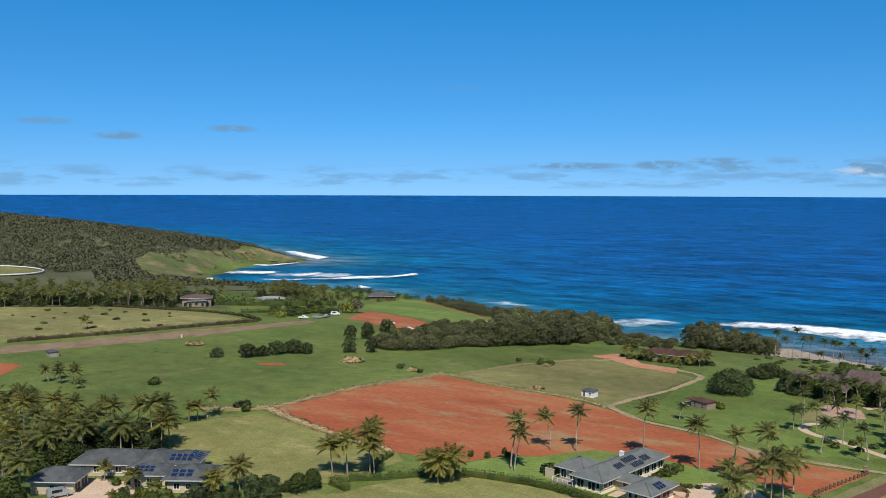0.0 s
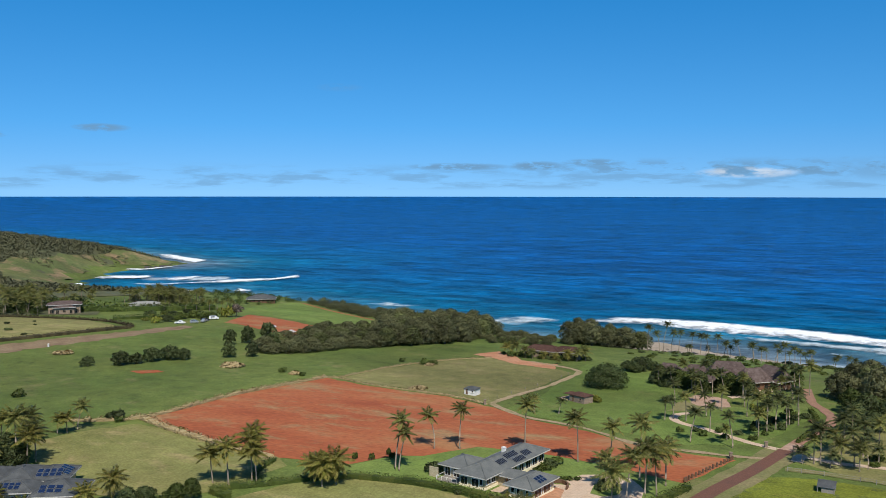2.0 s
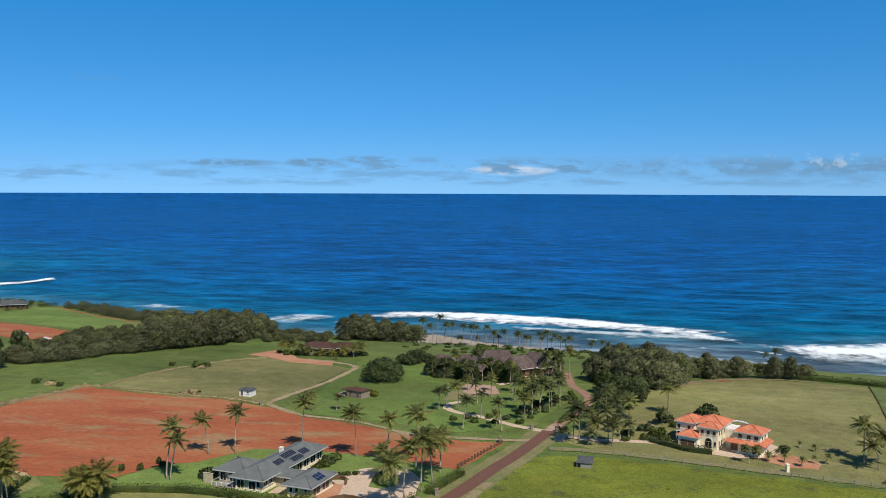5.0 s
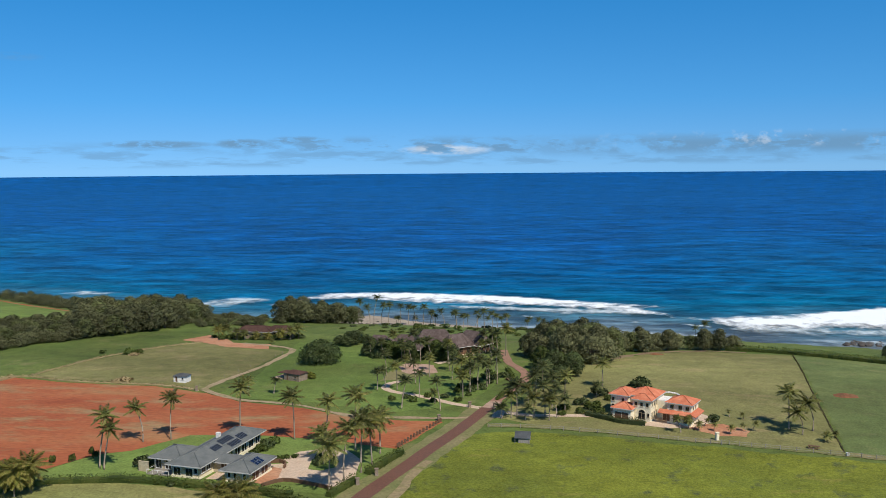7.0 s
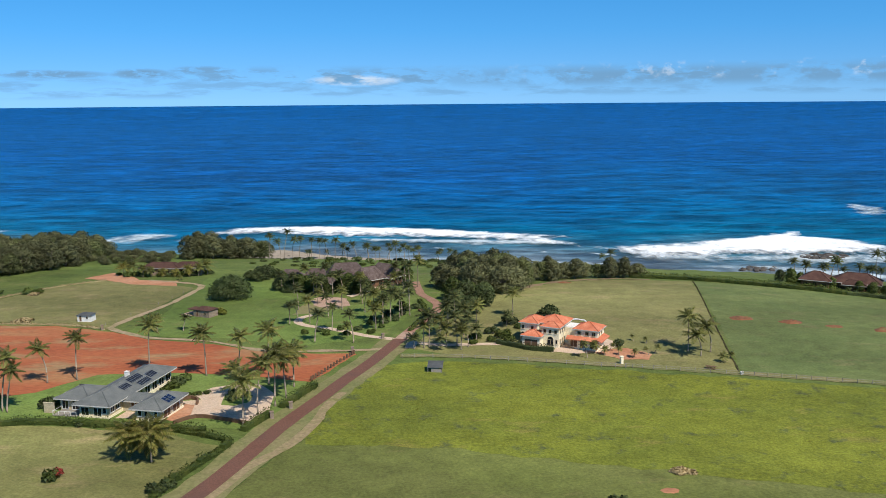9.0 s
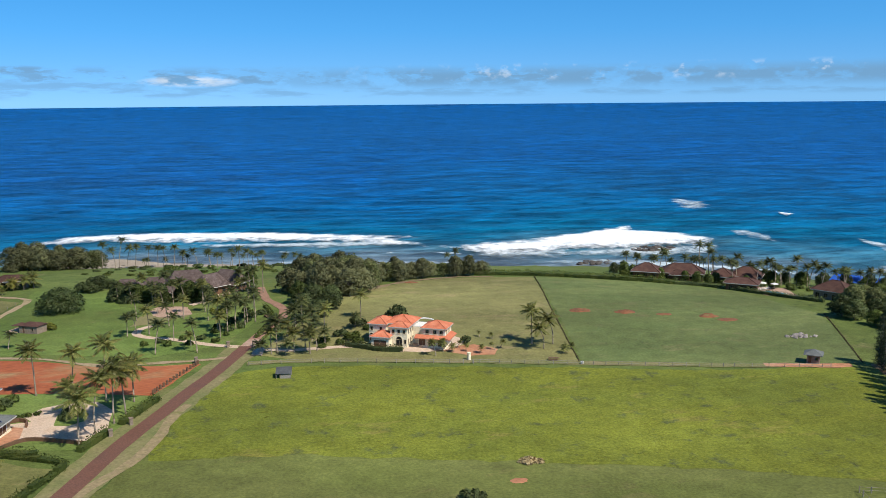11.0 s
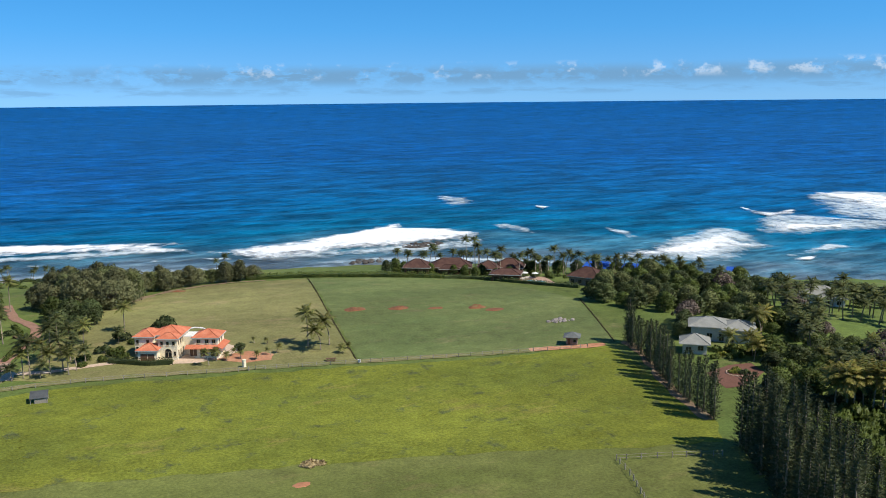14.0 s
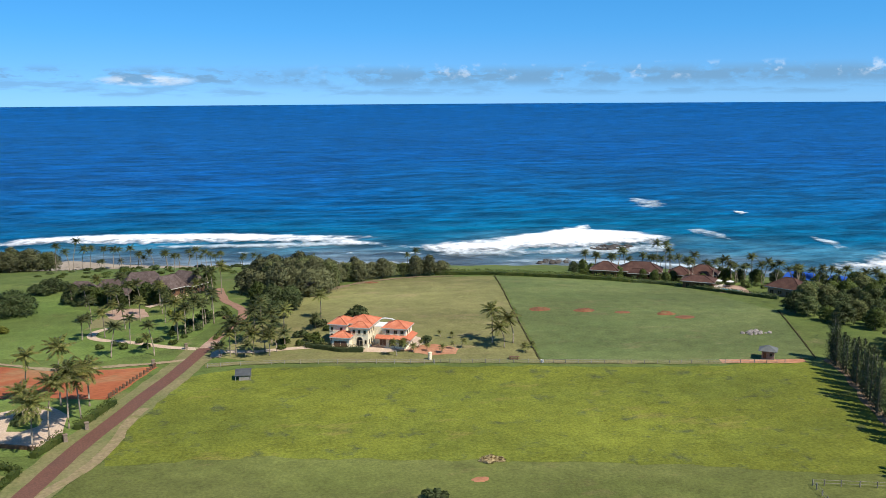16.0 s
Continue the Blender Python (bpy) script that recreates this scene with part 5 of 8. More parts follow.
def limbs(seed, lobes, trunk_h, radius):
    """A tapering trunk and limbs that reach into the lobes."""
    rnd = random.Random(seed)
    s = Shape().tube([(0, 0, -0.5), (0.05, 0, trunk_h * 0.4), (0.1, 0.05, trunk_h)], [radius * 1.3, radius, radius * 0.7], 7)
    for lx, ly, lz, rx, ry, rz in lobes:
        s.tube([(0.1, 0.05, trunk_h * 0.85), (lx * 0.5, ly * 0.5, (trunk_h + lz) / 2 + 0.2), (lx, ly, lz + rz * 0.3)], [radius * 0.55, radius * 0.4, radius * 0.12], 5)
    return s


def tree_kind(seed, height, spread, n, leaves, size, mat, droop=0.0, flat=0.55, trunk=0.35, base=0.3):
    """A full-crowned tree: lobes fill a rounded crown from base * height to the top."""
    rnd = random.Random(seed)
    lobes = []
    lo, hi = height * base, height * 0.88
    for i in range(n):
        k = (i + 0.5) / n
        z = lo + (hi - lo) * k
        prof = math.sqrt(max(0.08, 1 - (2 * (k ** 0.85) - 0.85) ** 2 / 1.45))
        a = math.tau * i * 0.381966 + rnd.uniform(-0.5, 0.5)
        rr = spread * rnd.uniform(0.34, 0.52)
        r = max(0.0, spread * prof - rr * 0.75) * rnd.uniform(0.75, 1.05)
        lobes.append((r * math.cos(a), r * math.sin(a), z, rr, rr * rnd.uniform(0.8, 1.2), rr * flat * rnd.uniform(0.85, 1.3)))
    return (limbs(seed, lobes, height * trunk, height * 0.022 + 0.05).mesh("trunk", BARK, True), lobed(seed, lobes, leaves, size, droop).mesh("crown", mat))


IRONWOODS = [tree_kind(21, 11, 4.3, 28, 3400, 0.62, L_IRON, 0.4, 0.8, 0.4, 0.08), tree_kind(22, 12, 3.8, 28, 3200, 0.62, L_IRON, 0.5, 1.0, 0.4, 0.10), tree_kind(23, 9, 4.8, 28, 3400, 0.62, L_IRON, 0.4, 0.75, 0.35, 0.06),
             tree_kind(24, 10, 3.8, 26, 3000, 0.6, L_IRON_GREEN, 0.4, 0.95, 0.35, 0.10)]
BROADS = [tree_kind(31, 8, 3.9, 24, 3000, 0.58, L_DARK, base=0.15, flat=0.7), tree_kind(32, 9, 3.8, 24, 2900, 0.58, L_GREEN, base=0.15, flat=0.75), tree_kind(33, 7, 4.2, 26, 3100, 0.56, L_DARK, flat=0.65, base=0.12),
          tree_kind(34, 8, 3.5, 22, 2700, 0.58, L_GREEN, flat=0.85, base=0.15), tree_kind(35, 9, 3.4, 22, 2700, 0.58, L_DARK, 0.5, flat=0.95, base=0.12)]
DOME = tree_kind(41, 8.6, 7.2, 50, 9000, 0.6, L_DOME, 0.2, 0.75, 0.3, 0.06)
ROUNDS = [tree_kind(42, 5.6, 3.0, 12, 1700, 0.6, L_DARK, 0.1, 0.9, 0.3, 0.12), tree_kind(43, 5.4, 3.3, 14, 1800, 0.6, L_DARK, 0.1, 0.8, 0.3, 0.12)]
BARES = [tree_kind(51, 6.5, 3.4, 10, 1200, 0.6, L_GREY, 0.0, 0.7, 0.4, 0.4)]


def shrub_kind(seed, r, h, n, leaves, size, mat):
    rnd = random.Random(seed)
    lobes = []
    for i in range(n):
        a, q = rnd.uniform(0, math.tau), r * 0.65 * math.sqrt(rnd.random())
        rr = r * rnd.uniform(0.35, 0.6)
        lobes.append((q * math.cos(a), q * math.sin(a), h * rnd.uniform(0.25, 0.5), rr, rr, h * rnd.uniform(0.35, 0.55)))
    stem = Shape()
    for lx, ly, lz, *_ in lobes:
        stem.tube([(lx * 0.2, ly * 0.2, -0.2), (lx, ly, lz)], [0.07, 0.03], 4)
    return (stem.mesh("stems", BARK), lobed(seed, lobes, leaves, size).mesh("leaves", mat))


SHRUBS = [shrub_kind(61, 1.6, 1.7, 6, 520, 0.42, L_DARK), shrub_kind(62, 1.5, 1.5, 6, 480, 0.42, L_GREEN), shrub_kind(63, 1.7, 1.4, 7, 520, 0.42, L_HEDGE)]
GOLD_SHRUBS = [shrub_kind(64, 1.6, 1.6, 6, 520, 0.42, L_LIGHT)]
RED_SHRUB = shrub_kind(65, 1.3, 1.8, 6, 420, 0.35, L_RED)
TUFT = shrub_kind(66, 1.9, 0.9, 8, 700, 0.5, STRAW)


def pine_kind(seed, height, radius, mat):
    """A columnar Cook pine: whorls of short upcurved branches all the way down."""
    rnd = random.Random(seed)
    s = Shape()
    z = 0.6
    while z < height - 0.2:
        k = z / height
        r = radius * (min(1.0, 0.75 + k) * (1 - k ** 3.5)) * rnd.uniform(0.72, 1.12) + 0.12
        a0 = rnd.uniform(0, math.tau)
        for i in range(7):
            if rnd.random() < 0.10:
                continue
            a = a0 + math.tau * i / 7 + rnd.uniform(-0.3, 0.3)
            rr = r * rnd.uniform(0.65, 1.15)
            flat = Vector((math.cos(a), math.sin(a), 0))
            side = Vector((-math.sin(a), math.cos(a), 0))
            o = Vector((0, 0, z))
            # a drooping branch whose tufts turn up at the end
            blade(s, o + flat * rr * 0.12, (flat - Vector((0, 0, 0.12))).normalized(), side, rr * 0.75, 0.30, (flat + Vector((0, 0, 0.5))).normalized())
            for q in (0.45, 0.7, 0.9):
                lean = (flat * rnd.uniform(0.4, 0.9) + side * rnd.uniform(-0.5, 0.5) + Vector((0, 0, rnd.uniform(0.3, 0.9)))).normalized()
                blade(s, o + flat * rr * q - Vector((0, 0, 0.1)), lean, side, rnd.uniform(0.4, 0.75), 0.26, (flat + unit(rnd) * 0.35 + Vector((0, 0, 0.25))).normalized())
        z += rnd.uniform(0.34, 0.5)
    for w in (Vector((1, 0, 0)), Vector((0, 1, 0))):
        blade(s, (0, 0, height - 0.8), Vector((0, 0, 1)), w, 0.9, 0.3, w)
    t = Shape().tube([(0, 0, -0.5), (0.05, 0, height * 0.5), (0, 0, height - 0.4)], [0.24, 0.15, 0.03], 6)
    return (t.mesh("trunk", PALM_BARK, True), s.mesh("crown", mat))


PINES = [pine_kind(71, 12, 1.6, L_PINE), pine_kind(72, 12, 1.4, L_PINE), pine_kind(73, 12, 1.8, L_PINE), pine_kind(74, 12, 1.5, L_PINE)]


def in_poly(x, y, pts):
    ins = False
    for (ax, ay), (bx, by) in zip(pts, pts[1:] + pts[:1]):
        if (ay > y) != (by > y) and x < ax + (y - ay) / (by - ay) * (bx - ax):
            ins = not ins
    return ins


CLEARINGS = [[(-307, 439), (-314, 475), (-317, 537), (-220, 447), (-203, 433), (-192, 403), (-228, 402), (-273, 418), (-282, 408)], [(-267, 373), (-283, 419), (-252, 405), (-220, 389), (-208, 378), (-211, 364), (-218, 353), (-233, 361), (-258, 372)],
             [(199, 154), (224, 171), (231, 161), (236, 147), (220, 137), (205, 149)], [(170, 132), (199, 154), (220, 137), (193, 120)], [(146, 135), (150, 149), (166, 150), (166, 138)], [(168, 170), (178, 178), (190, 168), (180, 156)], [(157, 161), (163, 167), (168, 162), (162, 157)],
             [(239, 188), (247, 201), (256, 194), (248, 182)], [(-381, 366), (-366, 380), (-352, 400), (-376, 406), (-396, 384)], [(-381, 366), (-356, 388), (-330, 356), (-352, 336)]]


def scatter(pts, gap, seed, keep=1.0):
    """Random places at least gap apart inside a polygon, out of the clearings."""
    rnd = random.Random(seed)
    xs, ys = [p[0] for p in pts], [p[1] for p in pts]
    area = (max(xs) - min(xs)) * (max(ys) - min(ys))
    out, cells = [], {}
    for k in range(int(area / gap ** 2 * 6)):
        x, y = rnd.uniform(min(xs), max(xs)), rnd.uniform(min(ys), max(ys))
        if not in_poly(x, y, pts) or rnd.random() > keep or any(in_poly(x, y, c) for c in CLEARINGS):
            continue
        c = (int(x // gap), int(y // gap))
        if all((x - px) ** 2 + (y - py) ** 2 >= gap * gap for i in (-1, 0, 1) for j in (-1, 0, 1) for px, py in cells.get((c[0] + i, c[1] + j), ())):
            cells.setdefault(c, []).append((x, y))
            out.append((x, y))
    return out


def wood(pts, gap, seed, kinds, lo, hi, base, label, group, name="tree", parts=("trunk", "crown"), keep=1.0, category="tree", widen=1.0):
    """A stand of trees from lo to hi metres high; base: the height of the kinds as built."""
    rnd = random.Random(seed + 100)
    for x, y in scatter(pts, gap, seed, keep):
        h = rnd.uniform(lo, hi) / base
        w = (0.5 * h + 0.5) * widen
        grow(name, rnd.choice(kinds), parts, x, y, w, rnd.uniform(0, 360), label, category, group, 0.1, h / w)


def sheet_mesh(name, verts, quads, mat):
    """A mesh from arrays of corners and quads."""
    me = bpy.data.meshes.new(name)
    me.vertices.add(len(verts))
    me.vertices.foreach_set("co", verts.astype(np.float32).ravel())
    me.loops.add(quads.size)
    me.loops.foreach_set("vertex_index", quads.astype(np.int32).ravel())
    me.polygons.add(len(quads))
    me.polygons.foreach_set("loop_start", np.arange(0, quads.size, 4, dtype=np.int32))
    me.polygons.foreach_set("loop_total", np.full(len(quads), 4, dtype=np.int32))
    me.materials.append(mat)
    me.update()
    me.validate()
    return me


def crown_arrays(me):
    """Corners and shading normals of a crown's leaves, four to a leaf."""
    co, no = np.zeros(len(me.vertices) * 3, np.float32), np.zeros(len(me.loops) * 3, np.float32)
    me.vertices.foreach_get("co", co)
    me.corner_normals.foreach_get("vector", no)
    at = np.zeros(len(me.loops), np.int32)
    me.loops.foreach_get("vertex_index", at)
    at, no = at.reshape(-1, 4), no.reshape(-1, 4, 3)
    leaf_only = np.all(at == at[:, :1] + np.arange(4), axis=1)
    return np.hstack([co.reshape(-1, 3)[at[leaf_only]].reshape(-1, 3), no[leaf_only].reshape(-1, 3)])


def stand(name, spots, kinds, lo, hi, base, mat, label, widen=1.0, seed=0, share=1.0, stems=None):
    """A distant stand of trees, crowns joined into one mass."""
    rnd = random.Random(seed)
    packs = [crown_arrays(k[1]) for k in kinds]
    packs = [c[:int(len(c) // 4 * share) * 4] for c in packs]
    out, turned = [], []
    for x, y in spots:
        c = packs[rnd.randrange(len(packs))]
        h = rnd.uniform(lo, hi) / base
        w = (0.5 * h + 0.5) * widen
        a = rnd.uniform(0, math.tau)
        ca, sa = math.cos(a) * w, math.sin(a) * w
        out.append(np.stack([x + c[:, 0] * ca - c[:, 1] * sa, y + c[:, 0] * sa + c[:, 1] * ca, gz(x, y) - 0.3 + c[:, 2] * h], 1))
        turned.append(np.stack([(c[:, 3] * ca - c[:, 4] * sa) / w, (c[:, 3] * sa + c[:, 4] * ca) / w, c[:, 5]], 1))
    leaves = sum(len(o) for o in out) // 4
    if stems:
        # slim four-sided trunks under the crowns
        for (x, y), o in zip(spots, out[:]):
            z0, z1, mx, my = gz(x, y) - 0.4, float(np.percentile(o[:, 2], 55)), float(o[:, 0].mean()), float(o[:, 1].mean())
            for k in range(4):
                a, b = math.tau * k / 4, math.tau * (k + 1) / 4
                turned.append(np.tile((math.cos(a), math.sin(a), 0.0), (4, 1)))
                out.append(np.array([(x + 0.24 * math.cos(a), y + 0.24 * math.sin(a), z0), (x + 0.24 * math.cos(b), y + 0.24 * math.sin(b), z0), (mx + 0.17 * math.cos(b), my + 0.17 * math.sin(b), z1), (mx + 0.17 * math.cos(a), my + 0.17 * math.sin(a), z1)]))
    v = np.concatenate(out)
    me = sheet_mesh(name, v, np.arange(len(v)).reshape(-1, 4), mat)
    if stems:
        me.materials.append(stems)
        me.polygons.foreach_set("material_index", (np.arange(len(me.polygons)) >= leaves).astype(np.int32))
    round_normals(me, np.concatenate(turned))
    ob = new(name, me)
    return tagged(ob, label, "woodland", kind="stuff")


def hedge(pts, wide, high, mat, label, density=40, size=0.30, name="hedge", wob=0.15):
    """A clipped or straggling hedge along a line: a woody core and a skin of leaves."""
    line = smooth_line(pts, 1.5)
    rnd = random.Random(len(label) + int(pts[0][0]))
    x0, y0 = line[0]
    z0 = gz(x0, y0)
    H = thing(name, x0, y0, z0, 0, label, "hedge")
    core, skin = Shape(), Shape()
    for a, b in zip(line[:-1], line[1:]):
        d = b - a
        L = d.length
        t = d.normalized()
        nx, ny = -t.y, t.x
        m = (a + b) / 2
        z = gz(m.x, m.y)
        hh = high * rnd.uniform(1 - wob, 1 + wob)
        core.box(m.x - x0, m.y - y0, z - z0 - 0.2, L * 1.02, wide * 0.7, hh * 0.7 + 0.2, math.atan2(t.y, t.x))
        for k in range(int(density * L)):
            u, v, w = rnd.uniform(0, L), rnd.uniform(-1, 1), rnd.uniform(0, 1)
            if rnd.random() < 0.45:
                w = rnd.uniform(0.85, 1.08)
            else:
                v = rnd.choice((-1, 1)) * rnd.uniform(0.8, 1.08)
            p = Vector((a.x + t.x * u + nx * v * wide / 2 - x0, a.y + t.y * u + ny * v * wide / 2 - y0, z - z0 + w * hh))
            way = (unit(rnd) + Vector((nx * v, ny * v, w)) * 0.5).normalized()
            blade(skin, p, way, way.cross(unit(rnd)).normalized(), size * rnd.uniform(0.7, 1.5), size * 0.7, (Vector((nx * v, ny * v, 2 * w - 0.4)).normalized() + unit(rnd) * 0.4).normalized())
    part("core", core, mat, H)
    part("leaves", skin, mat, H)
    return H


# palms round the grey-roofed house
palms([(-83.4, 182.2, 13.4), (-82.0, 181.2, 10.7), (-81.8, 202.4, 9.8), (-75.9, 204.6, 11.4), (-60.5, 210.5, 13.5), (-45.7, 205.7, 12.3), (-37.1, 201.2, 12.7)],
      "tall slender coconut palm on the lawn beside red soil", "palms round the grey-roofed house", (0, 1, 2, 3), grown=1.0)
palms([(-30.9, 169.4, 11.5), (-28.8, 174.2, 13.0), (-26.1, 181.4, 13.5), (-24.5, 186.8, 11.2), (-23.6, 194.9, 10.7), (-29.7, 197.3, 14.3), (-35.3, 186.5, 8.0)],
      "tall coconut palm beside the pale forecourt", "palms round the grey-roofed house", (1, 2, 4, 5))
palms([(-116.5, 157.4, 8.5), (-112.4, 157.5, 10.3), (-109.6, 162.4, 11.2), (-110.7, 165.7, 11.7), (-107.5, 161.0, 9.0)], "sunlit yellow-green coconut palm at the paddock's edge", "palms of the paddock", (4, 5), grown=1.2)
palms([(-93.0, 164.4, 7.0), (-90.9, 167.1, 7.3), (-96.0, 166.0, 6.2), (-48.4, 153.2, 6.8), (-44.4, 151.8, 7.4), (-45.0, 155.0, 6.4)], "low bushy coconut palm in the paddock", "palms of the paddock", (6, 6, 2), grown=1.3)
palms([(-127.2, 138.9, 6.9), (-130.2, 134.4, 5.0), (-71.5, 134.6, 4.2), (-145, 121, 2.5)], "young coconut palm with arching fronds", "palms of the paddock", (6, 5))
# the west grove
palms([(-219.6, 154.4, 6.6), (-199.2, 134.4, 7.2), (-186.7, 136.4, 7.7), (-185.0, 139.9, 8.0), (-192.1, 133.3, 6.4), (-177.2, 141.8, 6.3), (-186.0, 156.1, 7.5), (-180.9, 159.1, 7.5), (-176.7, 159.8, 8.4),
       (-176.9, 164.5, 7.4), (-167.7, 142.2, 8.2), (-164.5, 154.4, 7.9), (-162.8, 150.1, 7.7), (-167.0, 145.1, 6.2), (-177.5, 173.9, 4.8), (-175.3, 178.8, 6.7), (-175.5, 175.2, 4.7), (-170.7, 114.2, 8.6), (-163.4, 112.4, 8.4)],
      "coconut palm in the grove round the west house", "palms of the west grove", (0, 2, 3, 4), grown=1.2, taller=1.2)
palms([(x, y, plant_dice.uniform(6.0, 8.6)) for x, y in scatter([(-232, 150), (-196, 160), (-178, 150), (-172, 128), (-176, 112), (-230, 112)], 6.0, 5, 0.8)],
      "coconut palm in the grove round the west house", "palms of the west grove", (0, 2, 3, 4), grown=1.2, taller=1.2)
palms([(-258.6, 189.6, 5.4), (-259.6, 193.6, 5.1), (-247.3, 190.8, 5.7), (-239.9, 186.1, 3.0), (-252, 190, 5.0), (-337.4, 268.6, 6.0)], "small coconut palm in the open pasture", "palms of the pasture", (0, 3), grown=1.25, taller=1.1)
# the estate garden
palms([(-31.8, 258.1, 7.3), (-29.7, 261.1, 7.0), (-22.2, 235.2, 9.5), (-18.4, 248.4, 8.3), (-11.7, 233.9, 9.3), (-62.2, 253.4, 5.1), (-69.4, 251.7, 5.5), (-27.9, 304.8, 6.1), (-25.9, 259.5, 8.7), (-21.0, 267.3, 8.1),
       (-18.0, 289.5, 5.8), (-1.6, 258.8, 10.4), (1.3, 262.6, 8.8), (-0.8, 305.0, 7.7), (4.5, 266.4, 10.7), (-3.8, 252.9, 9.5), (-6.7, 259.0, 10.4), (-13.5, 241.5, 4.1), (5.4, 317.0, 9.5), (8.5, 317.0, 11.7), (3.1, 304.9, 8.1)],
      "coconut palm in the estate garden", "palms of the estate", (0, 7, 9), grown=0.86)
palms([(x, y, plant_dice.uniform(5.0, 9.0)) for x, y in scatter([(-34, 276), (-30, 300), (-16, 302), (2, 296), (6, 268), (-2, 244), (-10, 246), (-8, 272)], 8.0, 8, 0.5)], "coconut palm in the estate garden", "palms of the estate", (0, 7, 9), grown=0.86)
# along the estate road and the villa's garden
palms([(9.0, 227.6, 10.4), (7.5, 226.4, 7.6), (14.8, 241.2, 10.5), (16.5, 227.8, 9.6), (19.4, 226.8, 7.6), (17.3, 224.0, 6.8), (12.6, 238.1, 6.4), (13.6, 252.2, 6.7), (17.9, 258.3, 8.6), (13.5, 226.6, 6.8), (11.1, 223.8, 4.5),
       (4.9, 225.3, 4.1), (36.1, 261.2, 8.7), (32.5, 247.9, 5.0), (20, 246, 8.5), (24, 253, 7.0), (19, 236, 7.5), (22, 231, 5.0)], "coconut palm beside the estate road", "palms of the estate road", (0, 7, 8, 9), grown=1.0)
palms([(49.1, 215.0, 4.6), (51.9, 218.4, 3.4), (54.2, 217.6, 2.4), (57.9, 217.3, 2.2), (61.4, 215.1, 2.5), (65.9, 217.2, 2.0), (67.9, 218.4, 2.8), (65.4, 230.4, 1.8), (68.5, 228.2, 1.8), (56.5, 221, 2.2)], "young palm newly planted by the villa", "young palms of the villa", grown=0.8)
palms([(77.6, 220.8, 10.7), (79.5, 216.1, 7.6), (83.4, 219.7, 9.2), (83.0, 210.9, 2.4), (86.6, 214.4, 1.8)], "coconut palm leaning in the wind beside the fence", "palms by the fence", (0, 1))
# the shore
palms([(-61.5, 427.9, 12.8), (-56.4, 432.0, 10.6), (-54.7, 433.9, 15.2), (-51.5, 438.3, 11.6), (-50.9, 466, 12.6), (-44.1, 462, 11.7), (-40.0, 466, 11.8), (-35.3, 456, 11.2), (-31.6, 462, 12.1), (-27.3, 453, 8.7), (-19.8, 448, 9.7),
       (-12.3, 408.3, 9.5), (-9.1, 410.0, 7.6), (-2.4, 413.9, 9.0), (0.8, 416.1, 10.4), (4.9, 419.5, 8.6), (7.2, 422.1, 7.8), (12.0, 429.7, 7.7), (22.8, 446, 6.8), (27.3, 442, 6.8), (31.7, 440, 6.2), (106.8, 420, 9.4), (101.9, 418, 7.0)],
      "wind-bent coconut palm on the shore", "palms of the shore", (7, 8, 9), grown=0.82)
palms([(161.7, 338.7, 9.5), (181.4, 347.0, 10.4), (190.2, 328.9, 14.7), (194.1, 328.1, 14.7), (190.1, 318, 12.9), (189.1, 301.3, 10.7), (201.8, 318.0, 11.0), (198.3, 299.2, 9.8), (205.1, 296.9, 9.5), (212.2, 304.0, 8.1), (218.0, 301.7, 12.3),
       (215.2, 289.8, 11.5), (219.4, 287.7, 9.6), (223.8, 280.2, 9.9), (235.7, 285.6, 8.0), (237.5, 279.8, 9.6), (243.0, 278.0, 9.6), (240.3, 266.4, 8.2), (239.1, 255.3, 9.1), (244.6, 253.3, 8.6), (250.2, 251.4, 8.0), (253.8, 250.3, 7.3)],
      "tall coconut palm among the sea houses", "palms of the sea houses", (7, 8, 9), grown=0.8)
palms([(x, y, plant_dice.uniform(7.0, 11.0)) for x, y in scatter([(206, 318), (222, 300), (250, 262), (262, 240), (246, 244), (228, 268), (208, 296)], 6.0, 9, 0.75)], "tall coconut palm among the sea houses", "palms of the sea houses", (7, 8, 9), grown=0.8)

# ironwoods and broad trees
IRON_LABEL = "feathery grey-green ironwood tree on the coast"
wood([(-199, 306), (-187, 323), (-173, 344), (-166, 352), (-188, 392), (-214, 372), (-206, 350), (-214, 320)], 4.8, 1, IRONWOODS, 4.5, 7.0, 10.5, IRON_LABEL, "ironwoods of the coast", widen=1.3, name="ironwood_tree")
wood([(-173, 344), (-159, 361), (-146, 377), (-142, 388), (-140, 410), (-146, 442), (-165, 450), (-196, 410), (-188, 392), (-166, 352)], 5.0, 2, IRONWOODS, 8.0, 11.0, 10.5, IRON_LABEL, "ironwoods of the coast", widen=1.4, name="ironwood_tree")
stand("coast_wood", scatter([(-190, 412), (-165, 450), (-152, 486), (-220, 512), (-306, 548), (-314, 540), (-262, 490), (-222, 454), (-198, 436)], 6.0, 3), IRONWOODS[:3], 3.2, 6.0, 10.5, L_IRON, "mass of low ironwoods on the coastal slope", 1.2, 3, 0.45)
wood([(-142, 386), (-140, 410), (-146, 442), (-125, 446), (-100, 448), (-97, 423), (-107, 397), (-125, 394)], 6.0, 33, IRONWOODS, 2.2, 3.8, 10.5, IRON_LABEL, "ironwoods of the coast", name="ironwood_tree")
wood([(-100, 420), (-84, 430), (-70, 436), (-66, 450), (-80, 462), (-100, 450)], 5.0, 4, IRONWOODS, 8.5, 12.0, 10.5, "tall ironwood tree at the beach", "ironwoods at the beach", widen=1.3, name="ironwood_tree")
